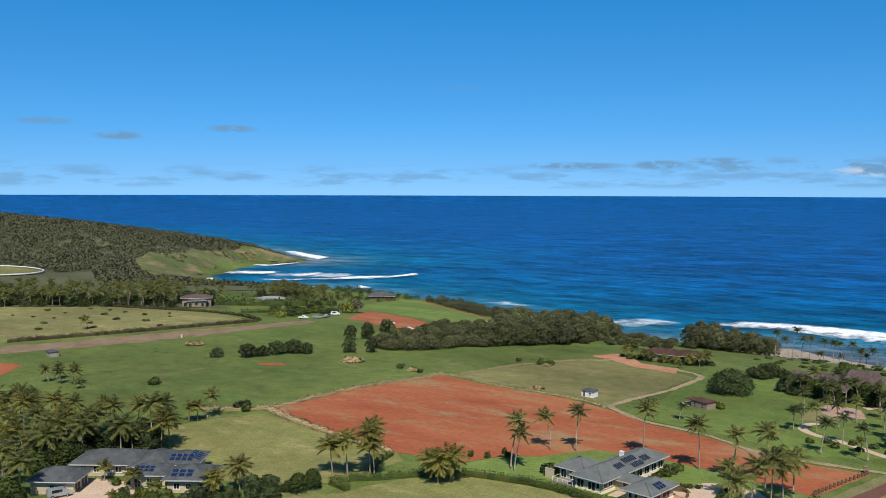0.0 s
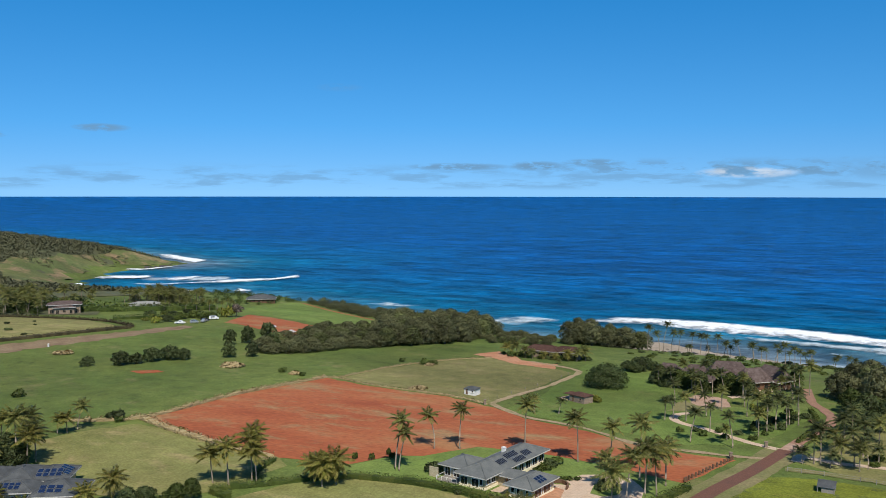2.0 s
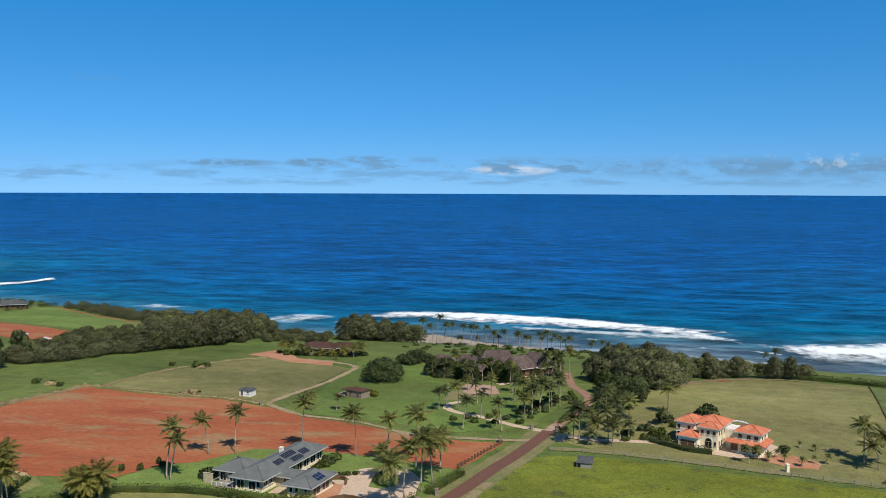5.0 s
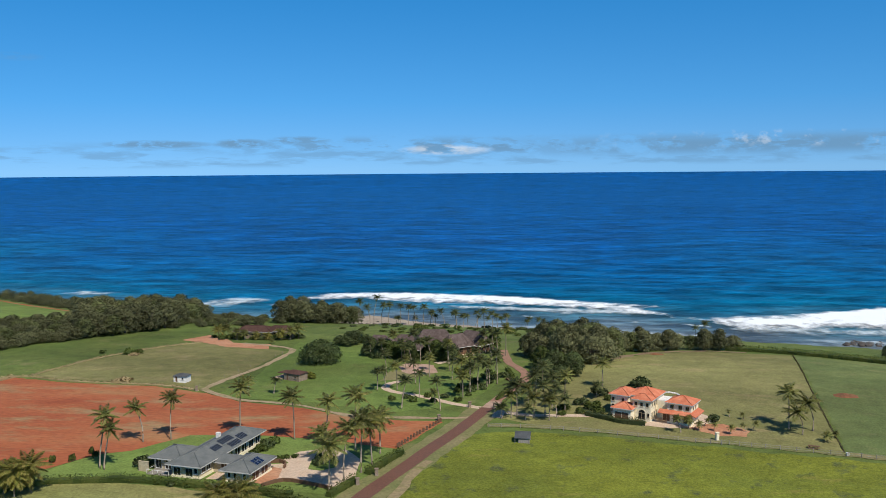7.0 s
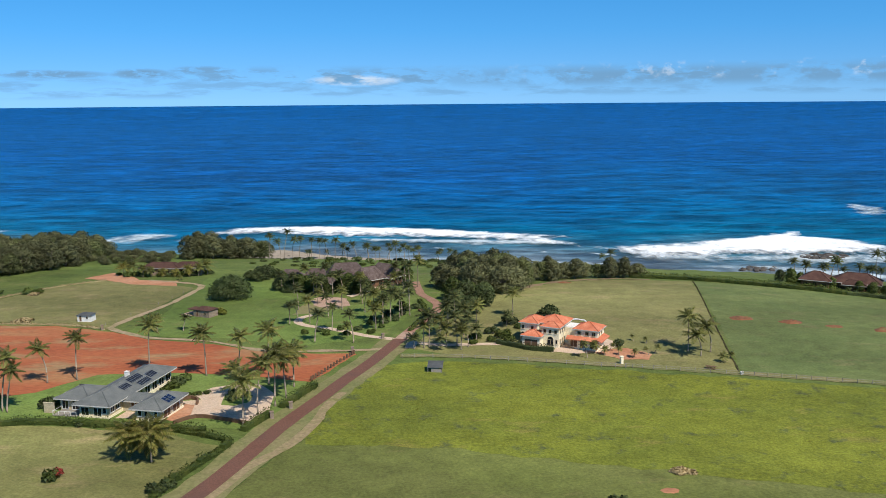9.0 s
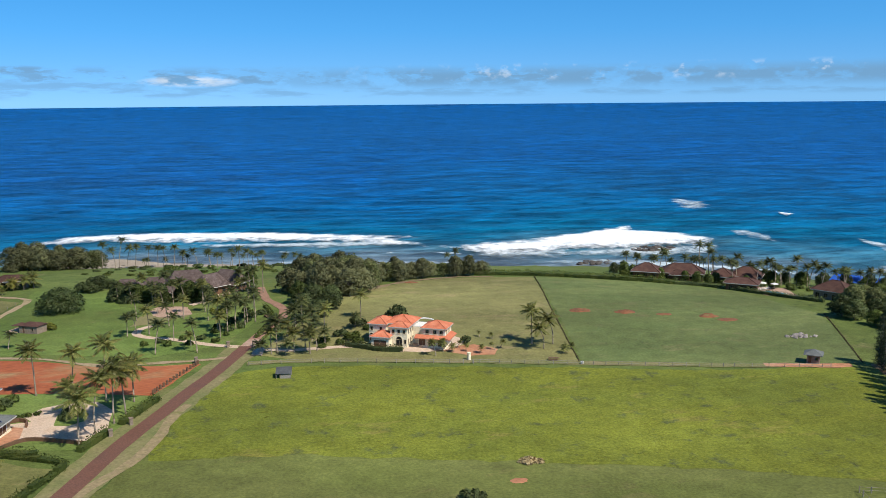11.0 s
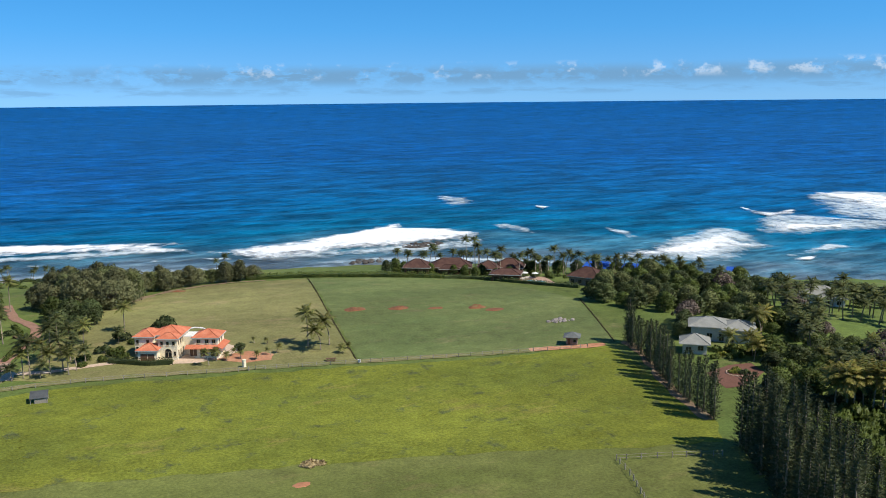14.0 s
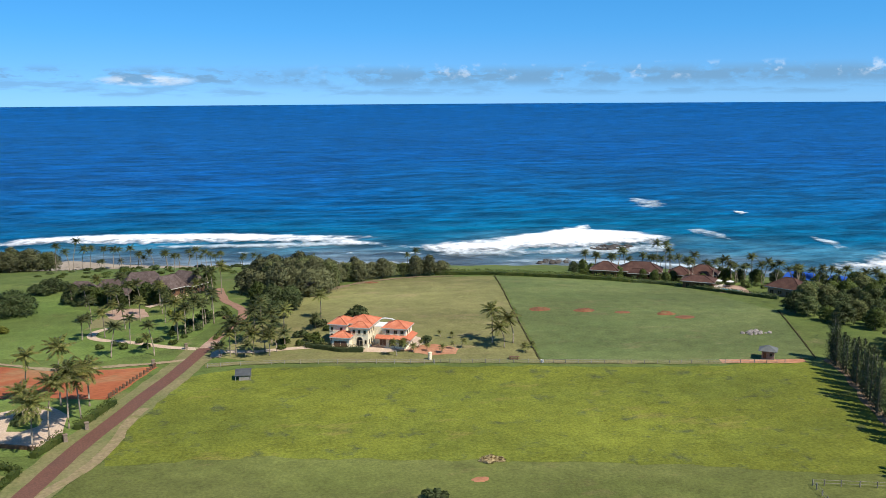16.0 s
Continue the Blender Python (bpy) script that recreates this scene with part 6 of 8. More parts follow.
wood([(16, 318), (23, 303), (33, 298), (42, 299), (50, 320), (44, 336), (24, 340)], 4.8, 6, IRONWOODS, 9.5, 12.5, 10.5, "tall grey-green ironwood beside the pasture", "ironwoods by the pasture", widen=1.1, name="ironwood_tree")
wood([(17, 262), (20, 300), (30, 297), (32, 284), (24, 264)], 5.0, 66, BROADS, 4.5, 7.5, 8, "dark broad-leaved tree beside the estate road", "trees by the estate road")
wood([(51, 323), (69, 332), (83, 335), (98, 337), (97, 343), (80, 343), (62, 340), (46, 334)], 4.2, 7, IRONWOODS, 5.5, 8.5, 10.5, "low ironwood in the windbreak", "ironwoods by the pasture", name="ironwood_tree")
grow("tree", DOME, ("trunk", "crown"), -57.1, 301, 1.02, 40, "broad dome-shaped dark green tree on the lawn", "tree", "", 0.0, 0.82)
for x, y, h, k in ((-226.7, 320.3, 6.4, 0), (-222.7, 328.0, 7.3, 0), (-217.8, 336.9, 8.2, 0), (-208.5, 293.8, 5.9, 1), (-201.3, 299.7, 5.9, 0), (-203, 318, 7.5, 0)):
    grow("tree", ROUNDS[k], ("trunk", "crown"), x, y, h / 5.6 * 0.85, h * 77 % 360, "small upright dark green tree in the pasture", "tree", "trees of the pasture", 0.1, 1.25)
for x, y, h in ((-234.2, 261.0, 5.4), (-229.1, 272.6, 5.5), (-225.4, 278.8, 5.8), (-244.1, 254.4, 3.8), (-231, 266, 4.2), (-221, 281, 4.6)):
    grow("tree", ROUNDS[1], ("trunk", "crown"), x, y, h / 5.4 * 1.15, h * 91 % 360, "round dark shade tree in the open pasture", "tree", "trees of the pasture", 0.15, 0.85)
for x, y, r in ((-223, 203, 1.7), (-171, 274, 1.3), (-160, 270, 1.1), (-142, 317, 1.1), (-132, 315, 1.7), (-128.5, 316, 1.3), (-174, 191, 1.6), (-171, 190, 1.2), (-165, 274, 0.9)):
    grow("shrub", plant_dice.choice(SHRUBS), ("stems", "leaves"), x, y, r, r * 200, "lone dark green shrub in a field", "shrub", "shrubs of the fields", 0.05)
for x, y, r, st in ((-114, 267, 1.7, 0.7), (-195, 276, 2.6, 0.6), (-271, 270, 2.2, 0.6), (-165, 272, 1.3, 0.8), (50.3, 144.9, 1.0, 0.8), (52.0, 144.5, 0.8, 0.8), (-129, 313, 1.2, 0.8)):
    grow("grass_heap", TUFT, ("stems", "leaves"), x, y, r, r * 300, "heap of dead straw-coloured grass in a field", "grass heap", "heaps of dead grass", 0.05, st)
grow("tree", ROUNDS[0], ("trunk", "crown"), 44.8, 244.9, 1.32, 30, "round dark tree behind the villa", "tree", "", 0.1, 0.95)
grow("shrub", SHRUBS[0], ("stems", "leaves"), 60.3, 225.5, 1.1, 0, "dark clipped shrub by the villa", "shrub", "", 0.05, 1.1)
for x, y, r in ((31, 231, 1.3), (30, 236, 1.6), (27, 240, 1.3), (22, 235, 1.2), (26, 232, 1.0), (34, 251, 1.6), (36, 246, 1.2), (21, 229.5, 0.9), (28, 230.5, 0.8)):
    grow("shrub", plant_dice.choice(SHRUBS), ("stems", "leaves"), x, y, r, r * 500, "garden shrub beside the villa's drive", "shrub", "shrubs of the villa garden", 0.05)
grow("shrub", SHRUBS[1], ("stems", "leaves"), -60.0, 144.9, 1.25, 0, "green shrub with red bougainvillea in the paddock", "shrub", "", 0.05)
grow("flowering_shrub", RED_SHRUB, ("stems", "leaves"), -58.9, 145.8, 1.0, 60, "red-leaved flowering shrub in the paddock", "shrub", "", 0.05)
for x, y, r in ((36, 132, 1.1), (37.2, 131.5, 0.9), (-77, 147, 1.0), (-38.6, 141, 0.9), (-40, 139, 1.1)):
    grow("shrub", SHRUBS[0], ("stems", "leaves"), x, y, r, r * 100, "dark shrub standing in short grass", "shrub", "", 0.05)

# estate planting
wood([(-42, 312), (-44, 326), (-30, 321), (-24, 322), (-12, 315), (-9, 311), (-14, 306), (-30, 309)], 3.4, 12, BROADS, 3.6, 6.4, 8, "dense dark garden tree round the shingled pavilions", "garden trees of the estate", keep=0.9)
wood([(-46, 336), (-30, 344), (0, 346), (6, 330), (-2, 340), (-30, 340)], 5.5, 13, BROADS, 4.0, 6.5, 8, "dense dark garden tree round the shingled pavilions", "garden trees of the estate")
wood([(-60, 336), (-52, 352), (-46, 345), (-52, 334)], 4.0, 14, BROADS, 3.5, 5.0, 8, "low spreading garden tree on the estate lawn", "garden trees of the estate")
for x, y in scatter([(-30, 246), (-12, 240), (-4, 246), (4, 262), (8, 276), (2, 288), (-6, 262), (-12, 252)], 3.6, 15):
    grow("shrub", plant_dice.choice(SHRUBS), ("stems", "leaves"), x, y, plant_dice.uniform(0.6, 1.2), plant_dice.uniform(0, 360), "green garden shrub below palms", "shrub", "shrubs of the estate", 0.05)
for x, y in ((-6.5, 283), (-4.5, 284.5), (-8, 284.5), (-5.5, 286)):
    grow("shrub", GOLD_SHRUBS[0], ("stems", "leaves"), x, y, 1.2, x * 50, "yellow-leaved garden shrub on the estate lawn", "shrub", "golden shrubs of the estate", 0.05)
for x, y in ((-56.5, 277), (-55.2, 275), (-57.5, 279.5), (-61, 279)):
    grow("shrub", GOLD_SHRUBS[0], ("stems", "leaves"), x, y, 1.1, x * 50, "yellow-green shrub beside the stone pavilion", "shrub", "golden shrubs of the estate", 0.05)
for x, y in scatter([(-70, 395), (-40, 440), (20, 436), (40, 420), (20, 380), (-30, 372)], 8.0, 16):
    grow("shrub", plant_dice.choice(SHRUBS), ("stems", "leaves"), x, y, plant_dice.uniform(0.9, 1.9), plant_dice.uniform(0, 360), "salt-blown green shrub above the beach", "shrub", "shrubs above the beach", 0.05, 0.55)
for x, y in scatter([(14, 440), (100, 412), (104, 400), (60, 400), (20, 420)], 5.0, 17):
    grow("shrub", plant_dice.choice(SHRUBS), ("stems", "leaves"), x, y, plant_dice.uniform(0.9, 1.8), plant_dice.uniform(0, 360), "salt-blown green shrub above the beach", "shrub", "shrubs above the beach", 0.05, 0.55)
for x, y in ((-108, 352), (-104, 354), (-100, 352.5), (-80, 356), (-77, 358), (-75, 356), (-112, 356), (-109, 360), (-86, 351.5)):
    grow("shrub", plant_dice.choice(SHRUBS + GOLD_SHRUBS), ("stems", "leaves"), x, y, plant_dice.uniform(0.9, 1.6), x * 70, "garden shrub round the long low house", "shrub", "shrubs of the long house", 0.05)
palms([(-110, 356, 5.2), (-107, 359, 5.6), (-76, 354, 6.0), (-79, 351, 5.2), (-84, 341, 2.0)], "bushy palm beside the long low house", "palms of the long house", (4, 0), grown=1.3)

for x, y, h in ((-38, 316, 5.2), (-34, 311, 5.6), (-30, 313, 5.0), (-26, 310, 5.4), (-20, 308.5, 4.6), (-14.5, 305, 5.8), (-11.5, 307, 5.0), (-24, 305, 3.6), (-42, 320, 5.0), (-17, 313, 5.6)):
    grow("tree", BROADS[int(h * 10) % 5], ("trunk", "crown"), x, y, h / 8 * 1.05, x * 61, "dense dark garden tree before the shingled pavilions", "tree", "garden trees of the estate", 0.1)
palms([(-36, 309, 7.5), (-29, 307, 8.0), (-22, 304, 8.5), (-18.5, 306, 9.0), (-12, 303, 8.0), (-33, 322, 8.5), (-25, 322, 9.0), (-41, 314, 7.0), (1, 322, 9), (4, 330, 8.5)], "coconut palm rising above the garden trees", "palms of the estate", (0, 7, 9), grown=0.86)
palms([(-101, 351, 5.0), (-97.5, 350, 4.0), (-93, 351, 3.2), (-88, 350.5, 3.0), (-82.5, 350, 4.6)], "bushy palm beside the long low house", "palms of the long house", (4, 0, 6), grown=1.1)
for x, y in ((-99, 352), (-95, 351.5), (-91, 352), (-84, 352), (-81, 353)):
    grow("shrub", plant_dice.choice(SHRUBS + GOLD_SHRUBS), ("stems", "leaves"), x, y, plant_dice.uniform(0.8, 1.3), x * 70, "garden shrub round the long low house", "shrub", "shrubs of the long house", 0.05)

# west house planting
wood([(-186, 118), (-182, 150), (-172, 158), (-163, 148), (-172, 140), (-172, 124)], 4.2, 18, BROADS, 3.5, 6.0, 8, "dense dark garden tree by the west house", "garden trees of the west house")
wood([(-140, 118), (-132, 128), (-121, 146), (-113, 150), (-116, 140), (-126, 126), (-134, 112)], 2.9, 19, BROADS[1:], 1.4, 4.2, 8, "low garden tree along the west house drive", "garden trees of the west house", widen=0.8)
wood([(-172, 104), (-166, 112), (-158, 108), (-160, 100)], 4.0, 20, [BROADS[3]], 4.5, 5.5, 8, "bright green garden tree at the forecourt", "garden trees of the west house")
for x, y in scatter([(-156, 130), (-149, 133), (-145, 130), (-138, 124), (-134, 128), (-146, 134)], 2.4, 21):
    grow("shrub", plant_dice.choice(SHRUBS), ("stems", "leaves"), x, y, plant_dice.uniform(0.6, 1.0), x * 33, "clipped garden shrub by the west house", "shrub", "shrubs of the west house", 0.05)
for x, y, r in ((-71.5, 184, 1.3), (-73.5, 185.5, 1.4), (-75, 184, 1.2), (-50.5, 199, 1.2), (-51.5, 196, 1.1), (-50, 202, 1.2), (-52.5, 193.5, 0.9), (-60, 170.8, 0.7), (-64, 171.5, 0.7), (-67, 172.5, 0.7), (-36, 186, 1.0), (-35, 188.5, 1.2), (-36.5, 190, 0.9),
                (-46.5, 189.5, 0.7), (-44.5, 190.2, 0.7), (-42.5, 191.2, 0.7), (-57.5, 171.2, 0.6), (-46, 170, 0.6), (-50, 170.6, 0.6)):
    grow("shrub", plant_dice.choice(SHRUBS), ("stems", "leaves"), x, y, r, r * 400 + x, "clipped garden shrub by the grey-roofed house", "shrub", "shrubs of the grey-roofed house", 0.05)
for x, y in ((-92, 187), (-88, 190), (-100, 184), (-96, 186), (-104, 183), (-90, 192.5)):
    grow("sapling", SHRUBS[2], ("stems", "leaves"), x, y, 0.5, x * 40, "thin sapling at the edge of the red soil", "sapling", "saplings of the red soil", 0.0, 2.4)

# the pines and the wood east of the tall grass
random_pine = random.Random(77)
line = smooth_line([(155, 180), (147, 162), (136, 142), (128.5, 123)], 2.6)
for i, q in enumerate(line):
    h = random_pine.uniform(9.0, 13.2)
    grow("pine_tree", random_pine.choice(PINES), ("trunk", "crown"), q.x + random_pine.uniform(-0.7, 0.7), q.y + random_pine.uniform(-0.6, 0.6), 1.0, i * 47, "dark columnar Cook pine in a windbreak row", "pine tree", "pines of the windbreak", 0.1, h / 12)
line = smooth_line([(122.5, 109.5), (116.5, 100), (108.5, 88), (98, 72)], 2.4)
for i, q in enumerate(line):
    for off in (0.0, 3.6):
        h = random_pine.uniform(12.0, 16.5)
        grow("pine_tree", random_pine.choice(PINES), ("trunk", "crown"), q.x + off + random_pine.uniform(-0.8, 0.8), q.y - off * 0.4 + random_pine.uniform(-0.8, 0.8), 1.15, i * 53, "tall dark Cook pine in a windbreak row", "pine tree", "pines of the windbreak", 0.1, h / 13.8)
line = smooth_line([(133, 106), (127, 94), (119, 82), (111, 70)], 3.4)
for i, q in enumerate(line):
    h = random_pine.uniform(9.5, 13.5)
    grow("pine_tree", random_pine.choice(PINES), ("trunk", "crown"), q.x + random_pine.uniform(-1.2, 1.2), q.y + random_pine.uniform(-1.2, 1.2), 1.1, i * 59, "tall dark Cook pine in a windbreak row", "pine tree", "pines of the windbreak", 0.1, h / 13.2)
DARK_LABEL = "dense dark green tree in the eastern wood"
wood([(181, 232), (184, 217), (190, 196), (196, 186), (212, 186), (236, 206), (256, 236), (238, 262), (216, 262), (196, 246)], 5.2, 22, BROADS + IRONWOODS[3:], 4.5, 7.5, 8.5, DARK_LABEL, "trees of the eastern wood", widen=1.1)
stand("shore_wood", scatter([(240, 250), (262, 232), (300, 200), (330, 150), (300, 120), (270, 168), (250, 180), (236, 206)], 6.5, 23), BROADS, 3.5, 6.0, 8.5, L_DARK, "mass of dark trees behind the eastern shore", 1.15, 23, 0.6)
wood([(190, 186), (212, 184), (216, 160), (206, 150), (190, 152), (186, 166)], 5.2, 24, BROADS, 4.0, 7.0, 8.5, DARK_LABEL, "trees of the eastern wood")
wood([(164, 144), (172, 150), (200, 150), (216, 146), (214, 100), (186, 100), (168, 105), (156, 112), (146, 118), (146, 128)], 6.4, 25, BROADS, 3.0, 6.5, 8.5, DARK_LABEL, "trees of the eastern wood", widen=1.1)
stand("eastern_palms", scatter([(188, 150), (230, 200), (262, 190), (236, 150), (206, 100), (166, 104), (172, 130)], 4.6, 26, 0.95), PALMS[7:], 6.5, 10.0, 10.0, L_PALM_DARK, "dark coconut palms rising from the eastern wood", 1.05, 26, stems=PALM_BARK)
palms([(x, y, plant_dice.uniform(5.0, 7.0)) for x, y in scatter([(163, 150), (170, 154), (176, 150), (168, 145)], 4.6, 27)] + [(190, 165, 8.5)], "yellow-green palm by the turning circle", "palms of the eastern wood", (4, 5), grown=1.2)
for x, y, h in ((166, 187, 6.0), (171, 190, 6.5), (180, 158, 5.5), (226, 200, 6.0), (187, 155, 5.0), (150, 104, 7.0), (166, 122, 7.5), (190, 138, 7.0), (176, 132, 6.5), (140, 96, 6.0), (200, 176, 7.5), (212, 216, 8.0), (184, 110, 7.0)):
    grow("bare_tree", BARES[0], ("trunk", "crown"), x + 14, y - 2, h / 6.5, x * 20, "leafless grey-brown tree in the eastern wood", "tree", "bare trees", 0.1)

for x, y in scatter([(156, 330), (170, 312), (190, 300), (206, 286), (214, 262), (222, 256), (226, 272), (206, 306), (186, 330), (166, 336)], 4.2, 61):
    grow("shrub", plant_dice.choice(SHRUBS), ("stems", "leaves"), x, y, plant_dice.uniform(0.8, 1.6), x * 37, "garden shrub between the sea houses", "shrub", "shrubs of the sea houses", 0.05)
wood([(168, 330), (184, 322), (200, 316), (206, 304), (196, 302), (184, 300), (172, 310), (160, 322)], 5.0, 67, BROADS, 3.0, 4.8, 8, "round green tree beside the sea houses", "trees of the sea houses", widen=0.7)
wood([(150, 334), (166, 328), (160, 342)], 4.0, 62, BROADS, 4.0, 5.5, 8, "round green tree beside the sea houses", "trees of the sea houses", widen=0.8)
wood([(206, 322), (232, 300), (258, 262), (246, 254), (222, 288), (204, 306)], 6.0, 63, BROADS, 4.5, 7.0, 8, "dense green tree among the shore palms", "trees of the sea houses", widen=0.9)
wood([(166, 172), (176, 182), (192, 178), (190, 170), (178, 177)], 4.0, 64, BROADS, 3.5, 6.0, 8, "dark garden tree behind the white house", "garden trees of the white house", widen=0.85)
for x, y in scatter([(160, 154), (168, 160), (180, 158), (186, 152), (172, 150)], 2.6, 65):
    grow("shrub", plant_dice.choice(SHRUBS + GOLD_SHRUBS), ("stems", "leaves"), x, y, plant_dice.uniform(0.8, 1.5), x * 37, "garden shrub before the white house", "shrub", "shrubs of the white house", 0.05)
for x, y in scatter([(-158, 128), (-150, 126), (-140, 122), (-130, 124), (-128, 130), (-140, 128), (-150, 131)], 2.6, 66):
    grow("shrub", plant_dice.choice(SHRUBS + GOLD_SHRUBS), ("stems", "leaves"), x, y, plant_dice.uniform(0.7, 1.4), x * 37, "garden shrub before the west house", "shrub", "shrubs of the west house", 0.05)
palms([(-157.5, 129, 4.4), (-147, 128, 4.8), (-137, 125, 4.6)], "bushy palm in the west house court", "palms of the west grove", (0, 4), grown=0.95)

# hedges and field edges
hedge([(-90, 172.5), (-73.3, 173.8), (-62.8, 172.0), (-55.3, 170.0), (-45.2, 168.0), (-38, 166.5)], 2.2, 1.5, L_HEDGE, "dense green hedge below the grey-roofed house")
hedge([(-30.5, 166.5), (-26.4, 175.3)], 1.8, 1.6, L_HEDGE, "clipped green hedge along the lane")
hedge([(-24.5, 180), (-18.6, 194.8)], 1.8, 1.6, L_HEDGE, "clipped green hedge along the lane")
hedge([(-40.3, 136.5), (-38.0, 144), (-34.5, 153), (-32.0, 160), (-37, 164), (-45.1, 168)], 1.6, 1.1, L_HEDGE, "straggling low hedge beside the lane", wob=0.5)
hedge([(27.5, 229.5), (32, 226), (36, 222.6), (41.5, 221.0)], 1.8, 1.5, L_DARK, "dark clipped hedge before the villa")
hedge([(-107, 150), (-113, 153), (-105, 160), (-97, 168), (-90, 172.5)], 1.8, 1.4, L_HEDGE, "straggling green hedge between paddocks", wob=0.4)
hedge([(-110, 163.5), (-112, 168), (-113, 177)], 1.4, 1.0, L_GREEN, "straggling green hedge between paddocks", wob=0.5)
hedge([(-186, 184), (-168, 196), (-162, 231), (-151, 271)], 1.8, 0.9, STRAW, "ragged edge of dead grass along the red field", 22, 0.4, "grass_edge", 0.4)
hedge([(-168, 195), (-150, 188), (-134, 183.5), (-114, 178)], 2.6, 0.9, STRAW, "ragged edge of dead grass along the red field", 22, 0.4, "grass_edge", 0.4)
hedge([(-151, 271), (-147, 272), (-130, 266), (-101, 262.5), (-86, 256.5)], 0.7, 0.45, STRAW, "thin line of dead grass along the red field", 16, 0.35, "grass_edge", 0.4)
hedge([(-147, 273), (-140, 303), (-127, 329), (-113, 343)], 0.7, 0.5, STRAW, "thin line of dead grass between fields", 14, 0.35, "grass_edge", 0.4)
hedge([(94, 339), (119, 331), (151, 312), (165, 303)], 3.0, 1.9, L_HEDGE, "tall green hedge before the sea houses", 30, 0.5)
hedge([(165, 303), (176, 297), (188, 276), (197, 257)], 2.0, 1.5, L_DARK, "dark clipped hedge before the sea houses", 26, 0.45)
hedge([(116, 328), (97, 256), (84.3, 203)], 0.35, 0.22, L_BANK, "dark overgrown fence line between pastures", 10, 0.2)
hedge([(182, 237), (164, 204), (152, 182)], 0.35, 0.22, L_BANK, "dark overgrown fence line between pastures", 10, 0.2)
hedge([(4, 245), (8.5, 262), (9.5, 276), (8, 289)], 1.1, 0.9, L_HEDGE, "low clipped hedge along the estate road")
hedge([(-480, 292), (-430, 330), (-360, 341), (-325, 344), (-302, 339), (-291, 333)], 2.2, 1.0, L_BANK, "dark hedge along the far pasture", 12, 0.6)
hedge([(-320, 352), (-300, 380), (-290, 398)], 3.0, 1.8, L_GREEN, "thick green hedge by the far houses", 16, 0.6)
hedge([(-352, 388), (-338, 404), (-326, 424), (-320, 436)], 6.0, 3.6, L_GREEN, "tall broad green hedge by the far houses", 16, 0.9)
hedge([(-372, 372), (-362, 380), (-350, 392)], 9.0, 5.0, L_GREEN, "massive rounded green hedge by the far houses", 18, 1.0, "hedge", 0.35)
hedge([(-341, 231), (-312, 280), (-291, 331)], 5.0, 1.4, L_BANK, "dark overgrown earth bank", 20, 0.35, "bank_hedge", 0.3)


# the palm belt by the bay and the wooded headland
stand("bay_palms", scatter(BAY_BELT, 6.0, 40, 0.9), PALMS[:4], 7.0, 13.0, 10.0, L_PALM, "grove of coconut palms by the bay", 1.2, 40, stems=PALM_BARK)
stand("bay_wood", scatter(BAY_BELT, 6.5, 41, 0.8), BROADS, 2.5, 6.5, 8, L_GREEN, "mass of green trees among the palms by the bay", 1.25, 41, 0.3)
stand("bay_shade_trees", scatter(BAY_BELT, 26.0, 47, 0.7), BROADS, 6.0, 9.0, 8, L_DARK, "broad dark shade trees among the palms by the bay", 1.5, 47)
stand("cove_palms", scatter([(-384, 428), (-356, 424), (-338, 446), (-352, 470), (-388, 462)], 5.5, 42, 0.8), PALMS[:4], 6.5, 10.5, 10.0, L_PALM, "cluster of palms above the cove", 1.15, 42, stems=PALM_BARK)
stand("cove_ironwoods", scatter([(-384, 434), (-366, 430), (-352, 460), (-388, 468)], 7.0, 45, 0.8), IRONWOODS, 6.0, 10.0, 10.5, L_IRON, "ironwoods above the cove", 0.9, 45, 0.6)
stand("cliff_scrub", scatter([(-345, 450), (-318, 440), (-312, 520), (-308, 550), (-400, 590), (-470, 570), (-420, 500)], 8.0, 46, 0.8), BROADS, 1.5, 3.6, 8, L_GREEN, "low salt-blown scrub along the cliff", 1.1, 46, 0.2)
for x, y in scatter([(-330, 402), (-314, 420), (-300, 436), (-312, 446), (-340, 430)], 5.5, 48, 0.8):
    grow("coconut_palm", (PALMS[0][0], PALMS[0][1]), ("trunk", "crown"), x, y, 0.62, x * 31, "low coconut palm beside the building site", "palm tree", "palms by the building site")
for x, y in scatter([(-300, 350), (-286, 356), (-288, 395), (-310, 405), (-322, 380)], 6.0, 43):
    grow("shrub", plant_dice.choice(SHRUBS + GOLD_SHRUBS), ("stems", "leaves"), x, y, plant_dice.uniform(1.2, 2.2), x * 33, "round garden shrub by the far houses", "shrub", "shrubs by the far houses", 0.05)
grow("shrub", GOLD_SHRUBS[0], ("stems", "leaves"), -284, 398, 3.0, 40, "large yellow shrub above the building site", "shrub", "", 0.05, 1.3)
grow("tree", BARES[0], ("trunk", "crown"), -280, 402, 1.15, 40, "orange-brown dry tree above the building site", "tree", "", 0.1, 0.9)
for x, y in scatter([(-430, 270), (-350, 250), (-315, 290), (-330, 330), (-420, 320)], 13.0, 44, 0.6):
    grow("shrub", SHRUBS[0], ("stems", "leaves"), x, y, plant_dice.uniform(0.6, 1.2), x * 33, "low dark shrub in the far pasture", "shrub", "shrubs of the far pasture", 0.05, 0.7)


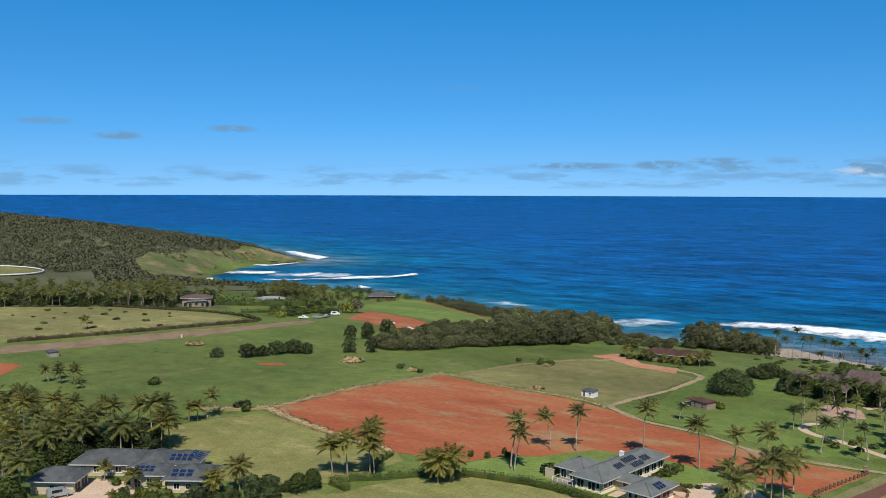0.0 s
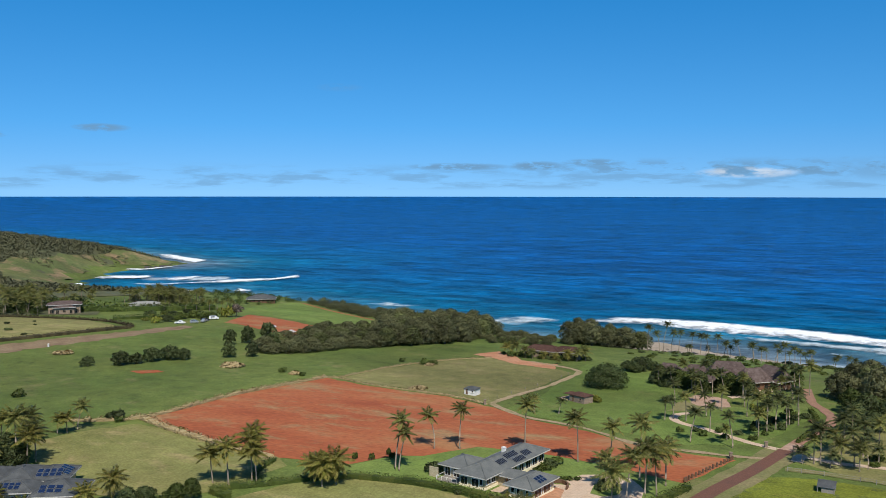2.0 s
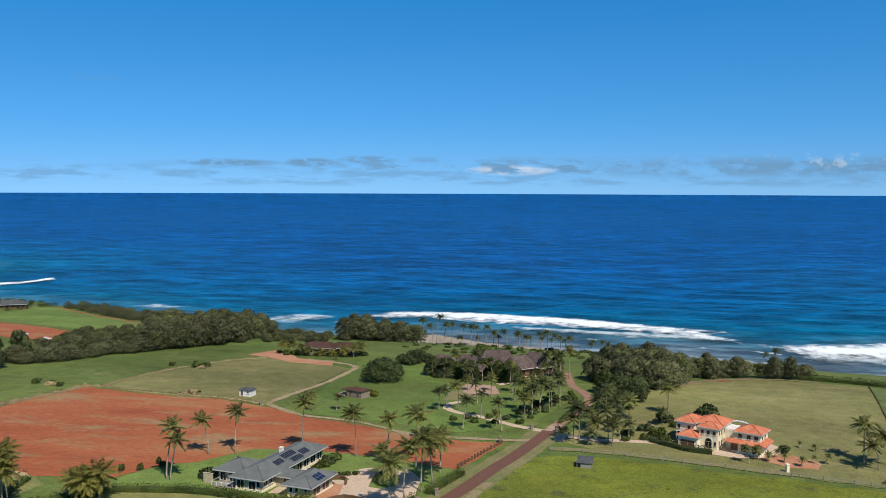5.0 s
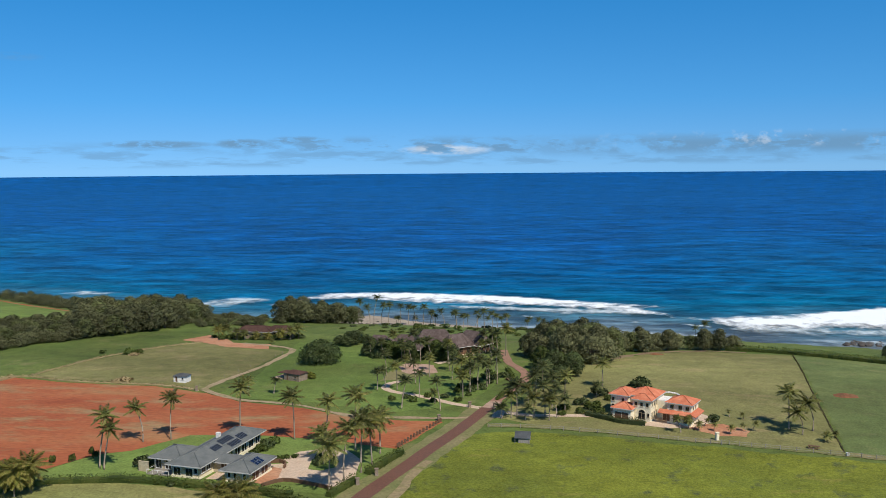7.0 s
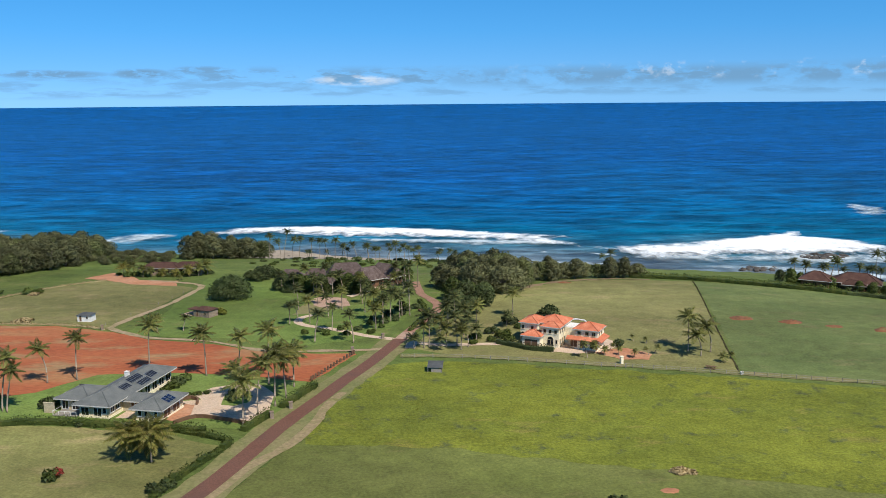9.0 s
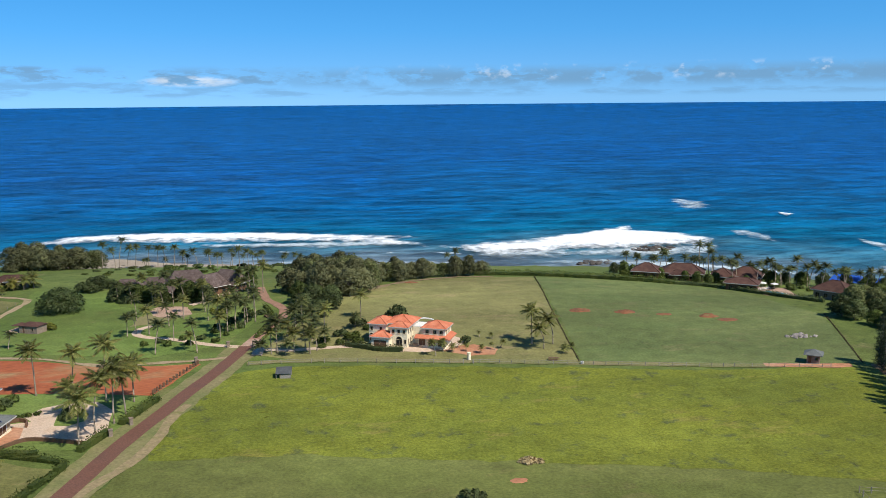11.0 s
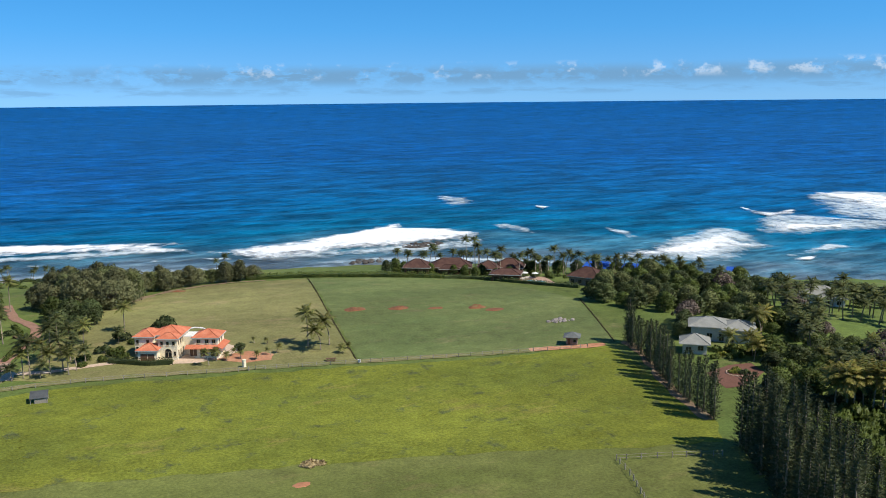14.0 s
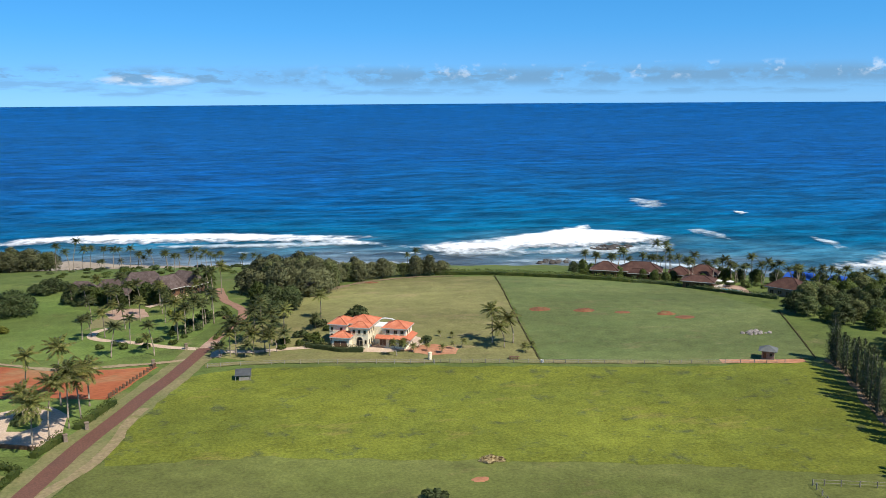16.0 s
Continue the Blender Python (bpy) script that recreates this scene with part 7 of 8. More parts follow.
def headland_wood():
    """Low scrub and trees over the headland, one mass of leaf clumps."""
    rnd = np.random.default_rng(90)
    x, y = rnd.uniform(-1350, -470, 26000), rnd.uniform(360, 960, 26000)
    d, z = inland(x, y), land_z(x, y)
    keep = []
    for i in range(len(x)):
        if d[i] < 10 or -x[i] > 1.66 * y[i] or in_poly(x[i], y[i], BAY_BELT) or math.hypot(x[i] + 648, y[i] - 432) < 42 or (x[i] > -620 and y[i] < 360 - 0.75 * (x[i] + 430)):
            continue
        open_slope = in_poly(x[i], y[i], BARE_SLOPE)
        if noise.noise((x[i] / 45, y[i] / 45, 0.3)) + (0.40 if open_slope else -0.2) <= 0.40:
            keep.append((x[i], y[i], z[i], rnd.uniform(1.8, 3.9) * (0.6 if open_slope else 1.0)))
    c = np.array(keep)
    n, k = len(c), 26

    def units(count):
        v = rnd.normal(size=(count, 3))
        return v / np.linalg.norm(v, axis=1, keepdims=True)

    r = np.repeat(c[:, 3], k)[:, None]
    q = units(n * k)
    q[:, 2] = np.abs(q[:, 2])
    p = np.repeat(c[:, :3], k, 0) + q * r * (1, 1, 0.75) * rnd.uniform(0.7, 1.08, (n * k, 1))
    p[:, 2] += 0.3 * r[:, 0]
    way = units(n * k) + q * 0.6
    way /= np.linalg.norm(way, axis=1, keepdims=True)
    across = np.cross(way, units(n * k))
    across /= np.linalg.norm(across, axis=1, keepdims=True) + 1e-9
    across *= np.where(np.sum(np.cross(across, way) * q, 1) < 0, -1, 1)[:, None]
    mid = p + way * r * 0.24
    quads = np.stack([p, mid + across * r * 0.2, p + way * r * 0.5, mid - across * r * 0.2], 1).reshape(-1, 3)
    out = q + units(n * k) * 0.2 + (0, 0, 0.3)
    me = sheet_mesh("headland_wood", quads, np.arange(len(quads)).reshape(-1, 4), L_HEAD)
    round_normals(me, np.repeat(out / np.linalg.norm(out, axis=1, keepdims=True), 4, 0))
    tagged(new("headland_wood", me), "grey-green scrub and ironwood covering the headland", "woodland", kind="stuff")


headland_wood()


def tall_grass(pts, n, high, mat, label, seed):
    """Uncut grass standing in tufts over a field, one mass."""
    rnd = random.Random(seed)
    xs, ys = [p[0] for p in pts], [p[1] for p in pts]
    at = []
    while len(at) < n:
        x, y = rnd.uniform(min(xs), max(xs)), rnd.uniform(min(ys), max(ys))
        if in_poly(x, y, pts):
            at.append((x, y))
    co = np.array(at)
    s = Shape()
    for (x, y), z in zip(at, land_z(co[:, 0], co[:, 1])):
        k = high * (0.6 + 0.8 * (0.5 + noise.noise((x / 7, y / 7, 0.0))))
        for j in range(3):
            a = rnd.uniform(0, math.tau)
            way = Vector((0.75 * math.cos(a), 0.75 * math.sin(a), 0.8)).normalized()
            blade(s, (x, y, z), way, Vector((-math.sin(a), math.cos(a), 0)), k * rnd.uniform(0.7, 1.3), 0.26, Vector((0.35 * math.cos(a), 0.35 * math.sin(a), 0.9)))
    tagged(new("tall_grass", s.mesh("tall_grass", mat)), label, "grass", kind="stuff")


L_TALL = leaf("guinea_grass_blade", [(0.145, 0.16, 0.022), (0.178, 0.19, 0.028), (0.23, 0.212, 0.045)], 0.7, 0.0, 0.4)
tall_grass([(0, 208), (14, 212), (48, 205), (82, 197), (113, 187), (148, 178), (137, 150), (128, 122), (120, 113), (102, 123), (79, 135), (50, 146), (11, 157), (-17, 161), (-14.5, 181), (-9.5, 194)], 20000, 0.14, L_TALL, "tufts of tall yellow-green guinea grass", 5)
palms([(170.5, 158.5, 6.0), (186.5, 162, 9.0)], "tall palm standing before the white house", "palms of the eastern wood", (0, 1, 3), grown=1.3)
palms([(154, 114, 9.5), (154, 111, 10.5), (155, 110, 10), (158, 108, 11), (159, 106, 10.5), (161, 105, 10), (159, 116, 9), (162, 113, 9.5), (164, 110, 10)], "tall sunlit palm in a row of the eastern wood", "palms of the eastern wood", (4, 5, 0), grown=1.3)
stand("pine_scrub", scatter([(133, 106), (144, 113), (154, 111), (172, 100), (160, 78), (126, 66), (118, 74), (130, 94)], 3.2, 71), SHRUBS, 3.0, 4.6, 1.6, L_GREEN, "mass of rounded green shrubs behind the pines", 0.9, 71)
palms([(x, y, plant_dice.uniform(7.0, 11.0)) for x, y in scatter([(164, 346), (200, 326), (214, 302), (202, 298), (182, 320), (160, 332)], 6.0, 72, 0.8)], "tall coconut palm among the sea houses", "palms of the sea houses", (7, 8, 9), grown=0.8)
LOW_GARDEN = [(170, 132), (199, 154), (220, 137), (193, 120)]
low_dice = random.Random(5)
low_spots = []
for k in range(110):
    u, v = low_dice.random(), low_dice.random()
    a, b = Vector(LOW_GARDEN[0]).lerp(Vector(LOW_GARDEN[3]), u), Vector(LOW_GARDEN[1]).lerp(Vector(LOW_GARDEN[2]), u)
    q = a.lerp(b, 0.85 * v)
    low_spots.append((q.x, q.y))
stand("garden_scrub", low_spots[:60], BROADS, 2.6, 4.6, 8.0, L_DARK, "mass of low dark garden trees in the eastern wood's gap", 0.8, 72, 0.4)
stand("garden_scrub", low_spots[60:], SHRUBS, 1.6, 3.0, 1.6, L_GREEN, "mass of green garden shrubs in the eastern wood's gap", 0.8, 73)
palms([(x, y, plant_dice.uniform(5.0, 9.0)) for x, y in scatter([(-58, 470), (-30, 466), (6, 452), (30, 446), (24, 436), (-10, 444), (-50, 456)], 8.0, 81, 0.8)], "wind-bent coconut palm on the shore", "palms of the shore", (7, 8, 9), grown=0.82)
palms([(x, y, plant_dice.uniform(3.6, 5.2)) for x, y in ((178, 130), (186, 126), (190, 132), (182, 138), (196, 128), (200, 138))], "short palm among garden shrubs", "palms of the eastern wood", (0, 3), grown=1.3)

# ---- surf and rocks ----
def surf(pts, mat, label, high=0.5, seed=0, cell=4.0):
    """A patch of broken water: thick in the middle, torn at the rim, heaped along its seaward side."""
    pts = jagged(pts, 5.0, 1.6, seed + 3)
    bm = bmesh.new()
    bm.faces.new([bm.verts.new((x, y, 0)) for x, y in pts])
    bmesh.ops.triangulate(bm, faces=bm.faces[:])
    xs, ys = [p[0] for p in pts], [p[1] for p in pts]
    for lo, hi, no in ((min(xs), max(xs), (1, 0, 0)), (min(ys), max(ys), (0, 1, 0))):
        for c in np.arange(math.floor(lo / cell) * cell + cell, hi, cell):
            bmesh.ops.bisect_plane(bm, geom=bm.verts[:] + bm.edges[:] + bm.faces[:], plane_co=Vector(no) * float(c), plane_no=no)
    co = np.array([v.co[:2] for v in bm.verts])
    front, rear = np.full(len(co), 1e9), np.full(len(co), 1e9)
    ring = np.array(pts)
    out = -inland(ring[:, 0], ring[:, 1])
    for i, ((ax, ay), (bx, by)) in enumerate(zip(pts, pts[1:] + pts[:1])):
        dx, dy = bx - ax, by - ay
        k = np.clip(((co[:, 0] - ax) * dx + (co[:, 1] - ay) * dy) / (dx * dx + dy * dy + 1e-9), 0, 1)
        d = np.hypot(co[:, 0] - ax - k * dx, co[:, 1] - ay - k * dy)
        if out[i] > out.mean():
            front = np.minimum(front, d)
        else:
            rear = np.minimum(rear, d)
    wide = min(16.0, 0.75 * np.minimum(front, rear).max() + 0.5)
    body = np.clip(np.minimum(front / (0.5 * wide), rear / (1.25 * wide)), 0, 1)
    for v, bd in zip(bm.verts, body):
        v.co.z = (0.62 if mat is FOAM_THIN else 0.80) + (0.2 if mat is FOAM_THIN else 0.6) * high * bd * (0.6 + 0.5 * noise.noise((v.co.x / 9, v.co.y / 9, seed)))
    for f in bm.faces:
        f.normal_update()
        if f.normal.z < 0:
            f.normal_flip()
        f.smooth = True
    me = bpy.data.meshes.new("surf")
    bm.to_mesh(me)
    bm.free()
    me.materials.append(mat)
    me.attributes.new("body", "FLOAT", "POINT").data.foreach_set("value", body.astype(np.float32))
    return tagged(new("surf", me), label, "surf", kind="stuff")



WHITE_WATER = "white broken surf on the reef edge"
surf([(-140, 528), (-121, 569), (-106, 592), (-67, 596), (-20, 590), (35, 569), (107, 535), (112, 524), (60, 526), (20, 536), (-1, 541), (-37, 546), (-80, 566), (-108, 560)], FOAM, WHITE_WATER, 0.7, 1)
surf([(-30, 540), (2, 536), (50, 528), (108, 518), (110, 496), (32, 506), (-20, 522)], FOAM_THIN, "thin streaked foam sliding over the reef", 0.2, 2)
surf([(92, 509), (116, 492), (144, 497), (181, 503), (213, 518), (254, 537), (262, 539), (247, 517), (272, 501), (284, 473), (266, 450), (244, 451), (222, 453), (198, 456), (166, 454), (137, 454), (131, 466), (117, 481)], FOAM, WHITE_WATER, 0.8, 3)
surf([(130, 472), (170, 463), (200, 460), (238, 455), (277, 455), (253, 422), (225, 418), (184, 431), (141, 438), (123, 457)], FOAM_THIN, "thin streaked foam sliding over the reef", 0.2, 4)
surf([(295, 396), (299, 372), (325, 370), (358, 379), (393, 382), (420, 401), (417, 389), (397, 360), (390, 343), (363, 336), (334, 332), (326, 349), (306, 348), (291, 357)], FOAM_MID, WHITE_WATER, 0.7, 5)
surf([(367, 394), (424, 413), (434, 398), (410, 359), (395, 329), (355, 321), (329, 319), (309, 338), (280, 349), (314, 371)], FOAM_THIN, "thin streaked foam round breaking water", 0.2, 6)
surf([(520, 480), (508, 451), (513, 440), (541, 446), (524, 430), (496, 425), (492, 439)], FOAM, WHITE_WATER, 0.7, 7)
surf([(461, 402), (493, 417), (477, 395), (488, 381), (506, 373), (484, 366), (457, 369), (440, 372), (440, 385)], FOAM_MID, WHITE_WATER, 0.7, 8)
surf([(463, 420), (511, 438), (532, 402), (544, 368), (520, 343), (476, 351), (433, 357), (430, 386)], FOAM_THIN, "thin streaked foam round breaking water", 0.2, 9)
surf([(658, 528), (654, 496), (682, 484), (670, 445), (700, 435), (637, 395), (591, 409), (588, 435), (609, 466)], FOAM_MID, WHITE_WATER, 0.7, 10)
surf([(627, 509), (678, 514), (735, 437), (586, 347), (536, 354), (532, 402), (550, 436)], FOAM_THIN, "thin streaked foam round breaking water", 0.2, 11)
surf([(373, 320), (376, 310), (403, 314), (434, 316), (432, 329), (400, 322)], FOAM_THIN, "thin streaked foam round breaking water", 0.2, 12)
surf([(375, 309), (393, 306), (382, 301), (371, 302)], FOAM, "small breaking crest over the reef", 0.4, 13)
surf([(364, 680), (378, 649), (363, 600), (333, 598), (330, 622)], FOAM_THIN, "pale foam left by a passing wave", 0.2, 14)
surf([(308, 500), (321, 498), (320, 462), (318, 435), (306, 448), (301, 473)], FOAM_THIN, "pale foam left by a passing wave", 0.2, 15)
surf([(364, 451), (368, 431), (360, 403), (346, 402), (353, 429)], FOAM_THIN, "pale foam left by a passing wave", 0.2, 16)
surf([(391, 569), (398, 556), (386, 551)], FOAM, "small breaking crest far out", 0.5, 17)
surf([(21, 502), (30, 498), (29, 489), (22, 494)], FOAM_THIN, "pale foam left by a passing wave", 0.1, 18)
surf([(79, 484), (89, 481), (85, 473), (79, 476)], FOAM_THIN, "pale foam left by a passing wave", 0.1, 19)
surf([(100, 477), (120, 470), (129, 457), (112, 463)], FOAM_THIN, "pale foam left by a passing wave", 0.1, 20)
surf([(-609, 617), (-582, 608), (-628, 644)], FOAM, "white wash on the bay's rocks", 0.3, 21)
surf([(-642, 679), (-629, 702), (-588, 712), (-589, 683), (-622, 662)], FOAM, "white surf rolling into the bay", 0.5, 22)
surf([(-566, 682), (-567, 710), (-552, 734), (-536, 708), (-541, 677)], FOAM, "white surf rolling into the bay", 0.5, 23)
surf([(-564, 638), (-535, 661), (-511, 683), (-496, 718), (-467, 736), (-463, 774), (-449, 753), (-459, 714), (-482, 681), (-510, 664), (-531, 639)], FOAM, "white surf line across the bay mouth", 0.5, 24)
surf([(-795, 959), (-768, 962), (-709, 923), (-669, 901), (-648, 850), (-682, 871), (-734, 907)], FOAM, "white water round the headland's point", 0.5, 25)
surf([(-692, 764), (-660, 775), (-653, 817), (-657, 844), (-643, 795), (-650, 754)], FOAM, "white water along the headland's rocks", 0.4, 26)
surf([(-486, 620), (-460, 615), (-451, 595), (-466, 595)], FOAM, "white surf on the cove's sand", 0.4, 27)
surf([(-600, 692), (-560, 725), (-512, 736), (-496, 706), (-530, 672), (-574, 660)], FOAM_THIN, "thin foam drifting over the bay", 0.2, 29)
surf([(-439, 627), (-445, 645), (-426, 635), (-427, 624)], FOAM, "small burst of white water on a rock", 0.8, 28)
surf([(461, 398), (477, 395), (488, 381), (508, 375), (492, 367), (461, 372), (447, 378)], FOAM, WHITE_WATER, 0.9, 60)
surf([(654, 519), (655, 491), (684, 482), (658, 462), (623, 467), (632, 490)], FOAM, WHITE_WATER, 0.9, 61)
surf([(315, 364), (346, 371), (381, 375), (406, 390), (402, 377), (378, 363), (345, 348), (320, 351)], FOAM, WHITE_WATER, 0.9, 62)
surf([(63, 547), (92, 536), (99, 516), (125, 488), (140, 485), (131, 466), (103, 487), (79, 510), (54, 522), (41, 540)], FOAM_MID, "torn white water between two breaking waves", 0.4, 70)
surf([(-200, 545), (-170, 575), (-130, 572), (-150, 535), (-180, 525)], FOAM_THIN, "thin foam drifting off the cliff", 0.2, 22)
surf([(-300, 590), (-290, 610), (-250, 596), (-262, 580)], FOAM_THIN, "thin foam drifting off the cliff", 0.2, 23)
surf([(14, 470), (70, 455), (118, 440), (118, 432), (60, 446), (10, 462)], FOAM_THIN, "thin wash along the beach", 0.1, 24)
surf([(150, 436), (200, 424), (250, 390), (280, 352), (284, 338), (240, 372), (196, 404), (150, 424)], FOAM_THIN, "thin wash along the rocky shore", 0.1, 25)


def boulder_mesh(seed):
    rnd = random.Random(seed)
    bm = bmesh.new()
    bmesh.ops.create_icosphere(bm, subdivisions=2, radius=1.0)
    for v in bm.verts:
        v.co *= 0.75 + 0.5 * noise.noise(v.co * 1.3 + Vector((seed * 3.1, 0, 0)))
        v.co.z *= 0.6
    me = bpy.data.meshes.new("rock")
    bm.to_mesh(me)
    bm.free()
    me.materials.append(ROCK)
    return me


BOULDERS = [boulder_mesh(i) for i in range(5)]


def rocks(spots, label, group, sea_level=True):
    for x, y, r in spots:
        ob = new("rock", plant_dice.choice(BOULDERS))
        z = 0.0 if sea_level else gz(x, y)
        ob.matrix_basis = pose(x, y, z + r * 0.1, 0, 0, plant_dice.uniform(0, 360)) @ Matrix.Diagonal((r * plant_dice.uniform(0.8, 1.5), r, r * plant_dice.uniform(0.6, 0.9), 1))
        tagged(ob, label, "rock", group)


rocks([(x, y, plant_dice.uniform(1.2, 3.6)) for x, y in scatter([(212, 446), (224, 458), (244, 452), (238, 444), (222, 442)], 2.6, 31)], "black lava rock standing in the surf", "rocks in the surf")
rocks([(x, y, plant_dice.uniform(1.0, 2.4)) for x, y in scatter([(172, 418), (182, 428), (192, 424), (188, 414)], 2.4, 32)], "dark lava rock on the shore", "rocks on the shore")
shore_dice = random.Random(35)
rim_line = smooth_line([tuple(q) for q in COAST[3:15]], 3.0)
rocks([(q.x + shore_dice.uniform(-5, 3), q.y + shore_dice.uniform(-5, 3), shore_dice.uniform(1.6, 4.2)) for q in rim_line if q.x < -560], "dark lava rock along the headland", "rocks of the headland")
rocks([(-428, 618, 2.6), (-424, 622, 1.6), (-420, 616, 1.8)], "dark lava rock off the cove", "rocks off the cove")
rocks([(x, y, plant_dice.uniform(1.0, 2.0)) for x, y in scatter([(-90, 476), (-70, 486), (-40, 474), (-44, 468), (-80, 474)], 4.0, 34)], "rough stone on the beach", "stones of the beach", False)

# ---- vehicles, fences, heaps and small things ----
def car_shapes(kind):
    """Body, glasshouse and wheels of a parked car, nose to +x."""
    if kind == "pickup":
        side = [(-2.6, 0.45), (-2.6, 0.95), (-0.7, 0.98), (-0.55, 1.65), (0.75, 1.65), (1.3, 1.05), (2.5, 0.92), (2.6, 0.45)]
    elif kind == "van":
        side = [(-2.4, 0.4), (-2.45, 1.1), (-2.25, 1.85), (0.9, 1.85), (1.7, 1.15), (2.35, 1.0), (2.45, 0.4)]
    else:
        side = [(-2.2, 0.4), (-2.25, 0.95), (-1.9, 1.55), (0.4, 1.58), (1.2, 1.0), (2.15, 0.85), (2.25, 0.4)]
    n = len(side)
    body = Shape().add([(x, y * (0.92 if z > 1.2 else 1.0), z) for y in (-0.92, 0.92) for x, z in side],
                       [tuple(range(n))[::-1], tuple(range(n, 2 * n))] + [(i, (i + 1) % n, n + (i + 1) % n, n + i) for i in range(n)])
    return body


def parked(x, y, turn, kind, paint, label, lift=0.14):
    C = thing("car", x, y, gz(x, y) + lift, turn, label, "car", "parked cars")
    part("body", car_shapes(kind), paint, C)
    top = 1.8 if kind == "van" else 1.5
    glass = Shape()
    for sg in (-1, 1):
        glass.box(-0.5 if kind != "pickup" else 0.1, sg * 0.885, 1.12, 2.0 if kind != "pickup" else 1.0, 0.04, top - 1.2)
    part("side_window", glass, GLASS_DARK, C)
    part("windscreen", Shape().add([(1.25, -0.75, 1.12), (1.25, 0.75, 1.12), (0.7, 0.7, top - 0.05), (0.7, -0.7, top - 0.05)], [(0, 1, 2, 3)]), GLASS_DARK, C)
    for wx in (-1.4, 1.45):
        for wy in (-0.86, 0.86):
            w = part("wheel", Shape().tube([(wx, wy - 0.11, 0.33), (wx, wy + 0.11, 0.33)], [0.33, 0.33], 14), TYRE, C)
            part("hub", Shape().tube([(wx, wy + (0.115 if wy > 0 else -0.115) - 0.005, 0.33), (wx, wy + (0.115 if wy > 0 else -0.115) + 0.005, 0.33)], [0.18, 0.18], 10), ALLOY, w)
    for wy in (-0.7, 0.7):
        part("headlight", Shape().box(2.3 if kind != "pickup" else 2.55, wy, 0.7, 0.08, 0.3, 0.14), WHITE, C)


parked(-157.6, 117.5, 62, "van", CAR_SILVER, "silver van parked on the pale forecourt")
for x, y, turn, kind, paint, label in ((-280.6, 355, 20, "pickup", CAR_WHITE, "white pickup parked beside the dirt track"), (-277.3, 362, 35, "car", CAR_SILVER, "silver car parked beside the dirt track"),
                                       (-278.4, 372.4, 60, "car", TYRE, "dark car parked beside the building site"), (-279.3, 381, 30, "van", CAR_WHITE, "white van parked beside the building site"),
                                       (-238, 371.5, 10, "car", CAR_WHITE, "white car parked on red earth"), (-221, 362, 80, "pickup", CAR_WHITE, "white pickup parked on red earth"), (-276, 368, 100, "pickup", CAR_SILVER, "silver pickup parked beside the building site")):
    parked(x, y, turn, kind, paint, label)


def fence(pts, gap, high, thick, mat, label, rails=2, category="fence"):
    """Posts at even steps with rails between them."""
    line = smooth_line(pts, gap)
    x0, y0 = line[0]
    z0 = gz(x0, y0)
    F = thing("fence", x0, y0, z0, 0, label, category)
    me = Shape().box(0, 0, -0.3, thick, thick, high + 0.3).mesh("post", mat)
    for q in line:
        p = part("post", me, None, F)
        p.matrix_basis = pose(q.x - x0, q.y - y0, gz(q.x, q.y) - z0, 0, 0, 20)
    for r in range(rails):
        h = high * (0.45 + 0.45 * r)
        part("rail", Shape().tube([(q.x - x0, q.y - y0, gz(q.x, q.y) - z0 + h) for q in line], [0.03] * len(line), 4), mat, F)
    return F


fence([(-20.0, 199.5), (-15.5, 211), (-11, 222)], 1.5, 1.1, 0.42, BROWN_WOOD, "row of short dark brown posts beside red soil", 1)
fence([(57, 207.2), (84, 200.2), (120, 188.6), (142, 181)], 3.0, 1.1, 0.12, GREY_WOOD, "long wire fence on weathered posts")
fence([(98.7, 116.8), (96.3, 110.3), (92.9, 103.6), (88, 94)], 2.0, 1.2, 0.14, GREY_WOOD, "wire fence on weathered posts in short grass")
fence([(98.7, 116.8), (108, 112.4), (116, 108)], 2.2, 1.2, 0.14, GREY_WOOD, "wire fence on weathered posts in short grass")
fence([(-74.5, 318), (-79.5, 292), (-87.5, 262)], 7.0, 0.9, 0.12, GREY_WOOD, "row of pale field posts beside the dirt track", 0)
fence([(1.5, 217.6), (17, 216), (57, 206.6)], 4.0, 1.1, 0.12, GREY_WOOD, "long wire fence on weathered posts")


def post(x, y, w, h, mat, label, name="post"):
    ob = thing(name, x, y, gz(x, y), 15, label, "post")
    part("shaft", Shape().box(0, 0, -0.3, w, w, h + 0.3), mat, ob)
    part("cap", Shape().box(0, 0, h, w * 1.25, w * 1.25, 0.12), mat, ob)


post(56.8, 210.0, 0.7, 1.9, CREAM, "cream gate post at the track", "gate_post")
post(84.0, 200.5, 0.5, 0.7, WHITE, "short white marker post", "marker_post")
for x, y in ((-22.6, 179.6), (-25.8, 173.6), (3.2, 236.2), (-3.6, 237.4), (-11.5, 223.5), (-86.5, 256)):
    post(x, y, 0.7, 1.5, STONE, "stone gate post beside the drive", "gate_post")
post(-286.9, 277.5, 0.5, 1.2, WHITE, "small white marker in the pasture", "marker_post")
post(-65.7, 183.0, 0.1, 0.2, TAN, "low tan garden marker on grass", "marker_post")


def screen_wall(x, y, turn, w, h, mat, label):
    ob = thing("garden_wall", x, y, gz(x, y), turn, label, "wall")
    part("panel", Shape().box(0, 0, -0.3, w, 0.25, h + 0.3), mat, ob)
    part("coping", Shape().box(0, 0, h, w + 0.1, 0.35, 0.1), mat, ob)


screen_wall(-73.2, 180.6, -15, 2.4, 2.2, TAN, "tan screen wall at the corner of the lawn")


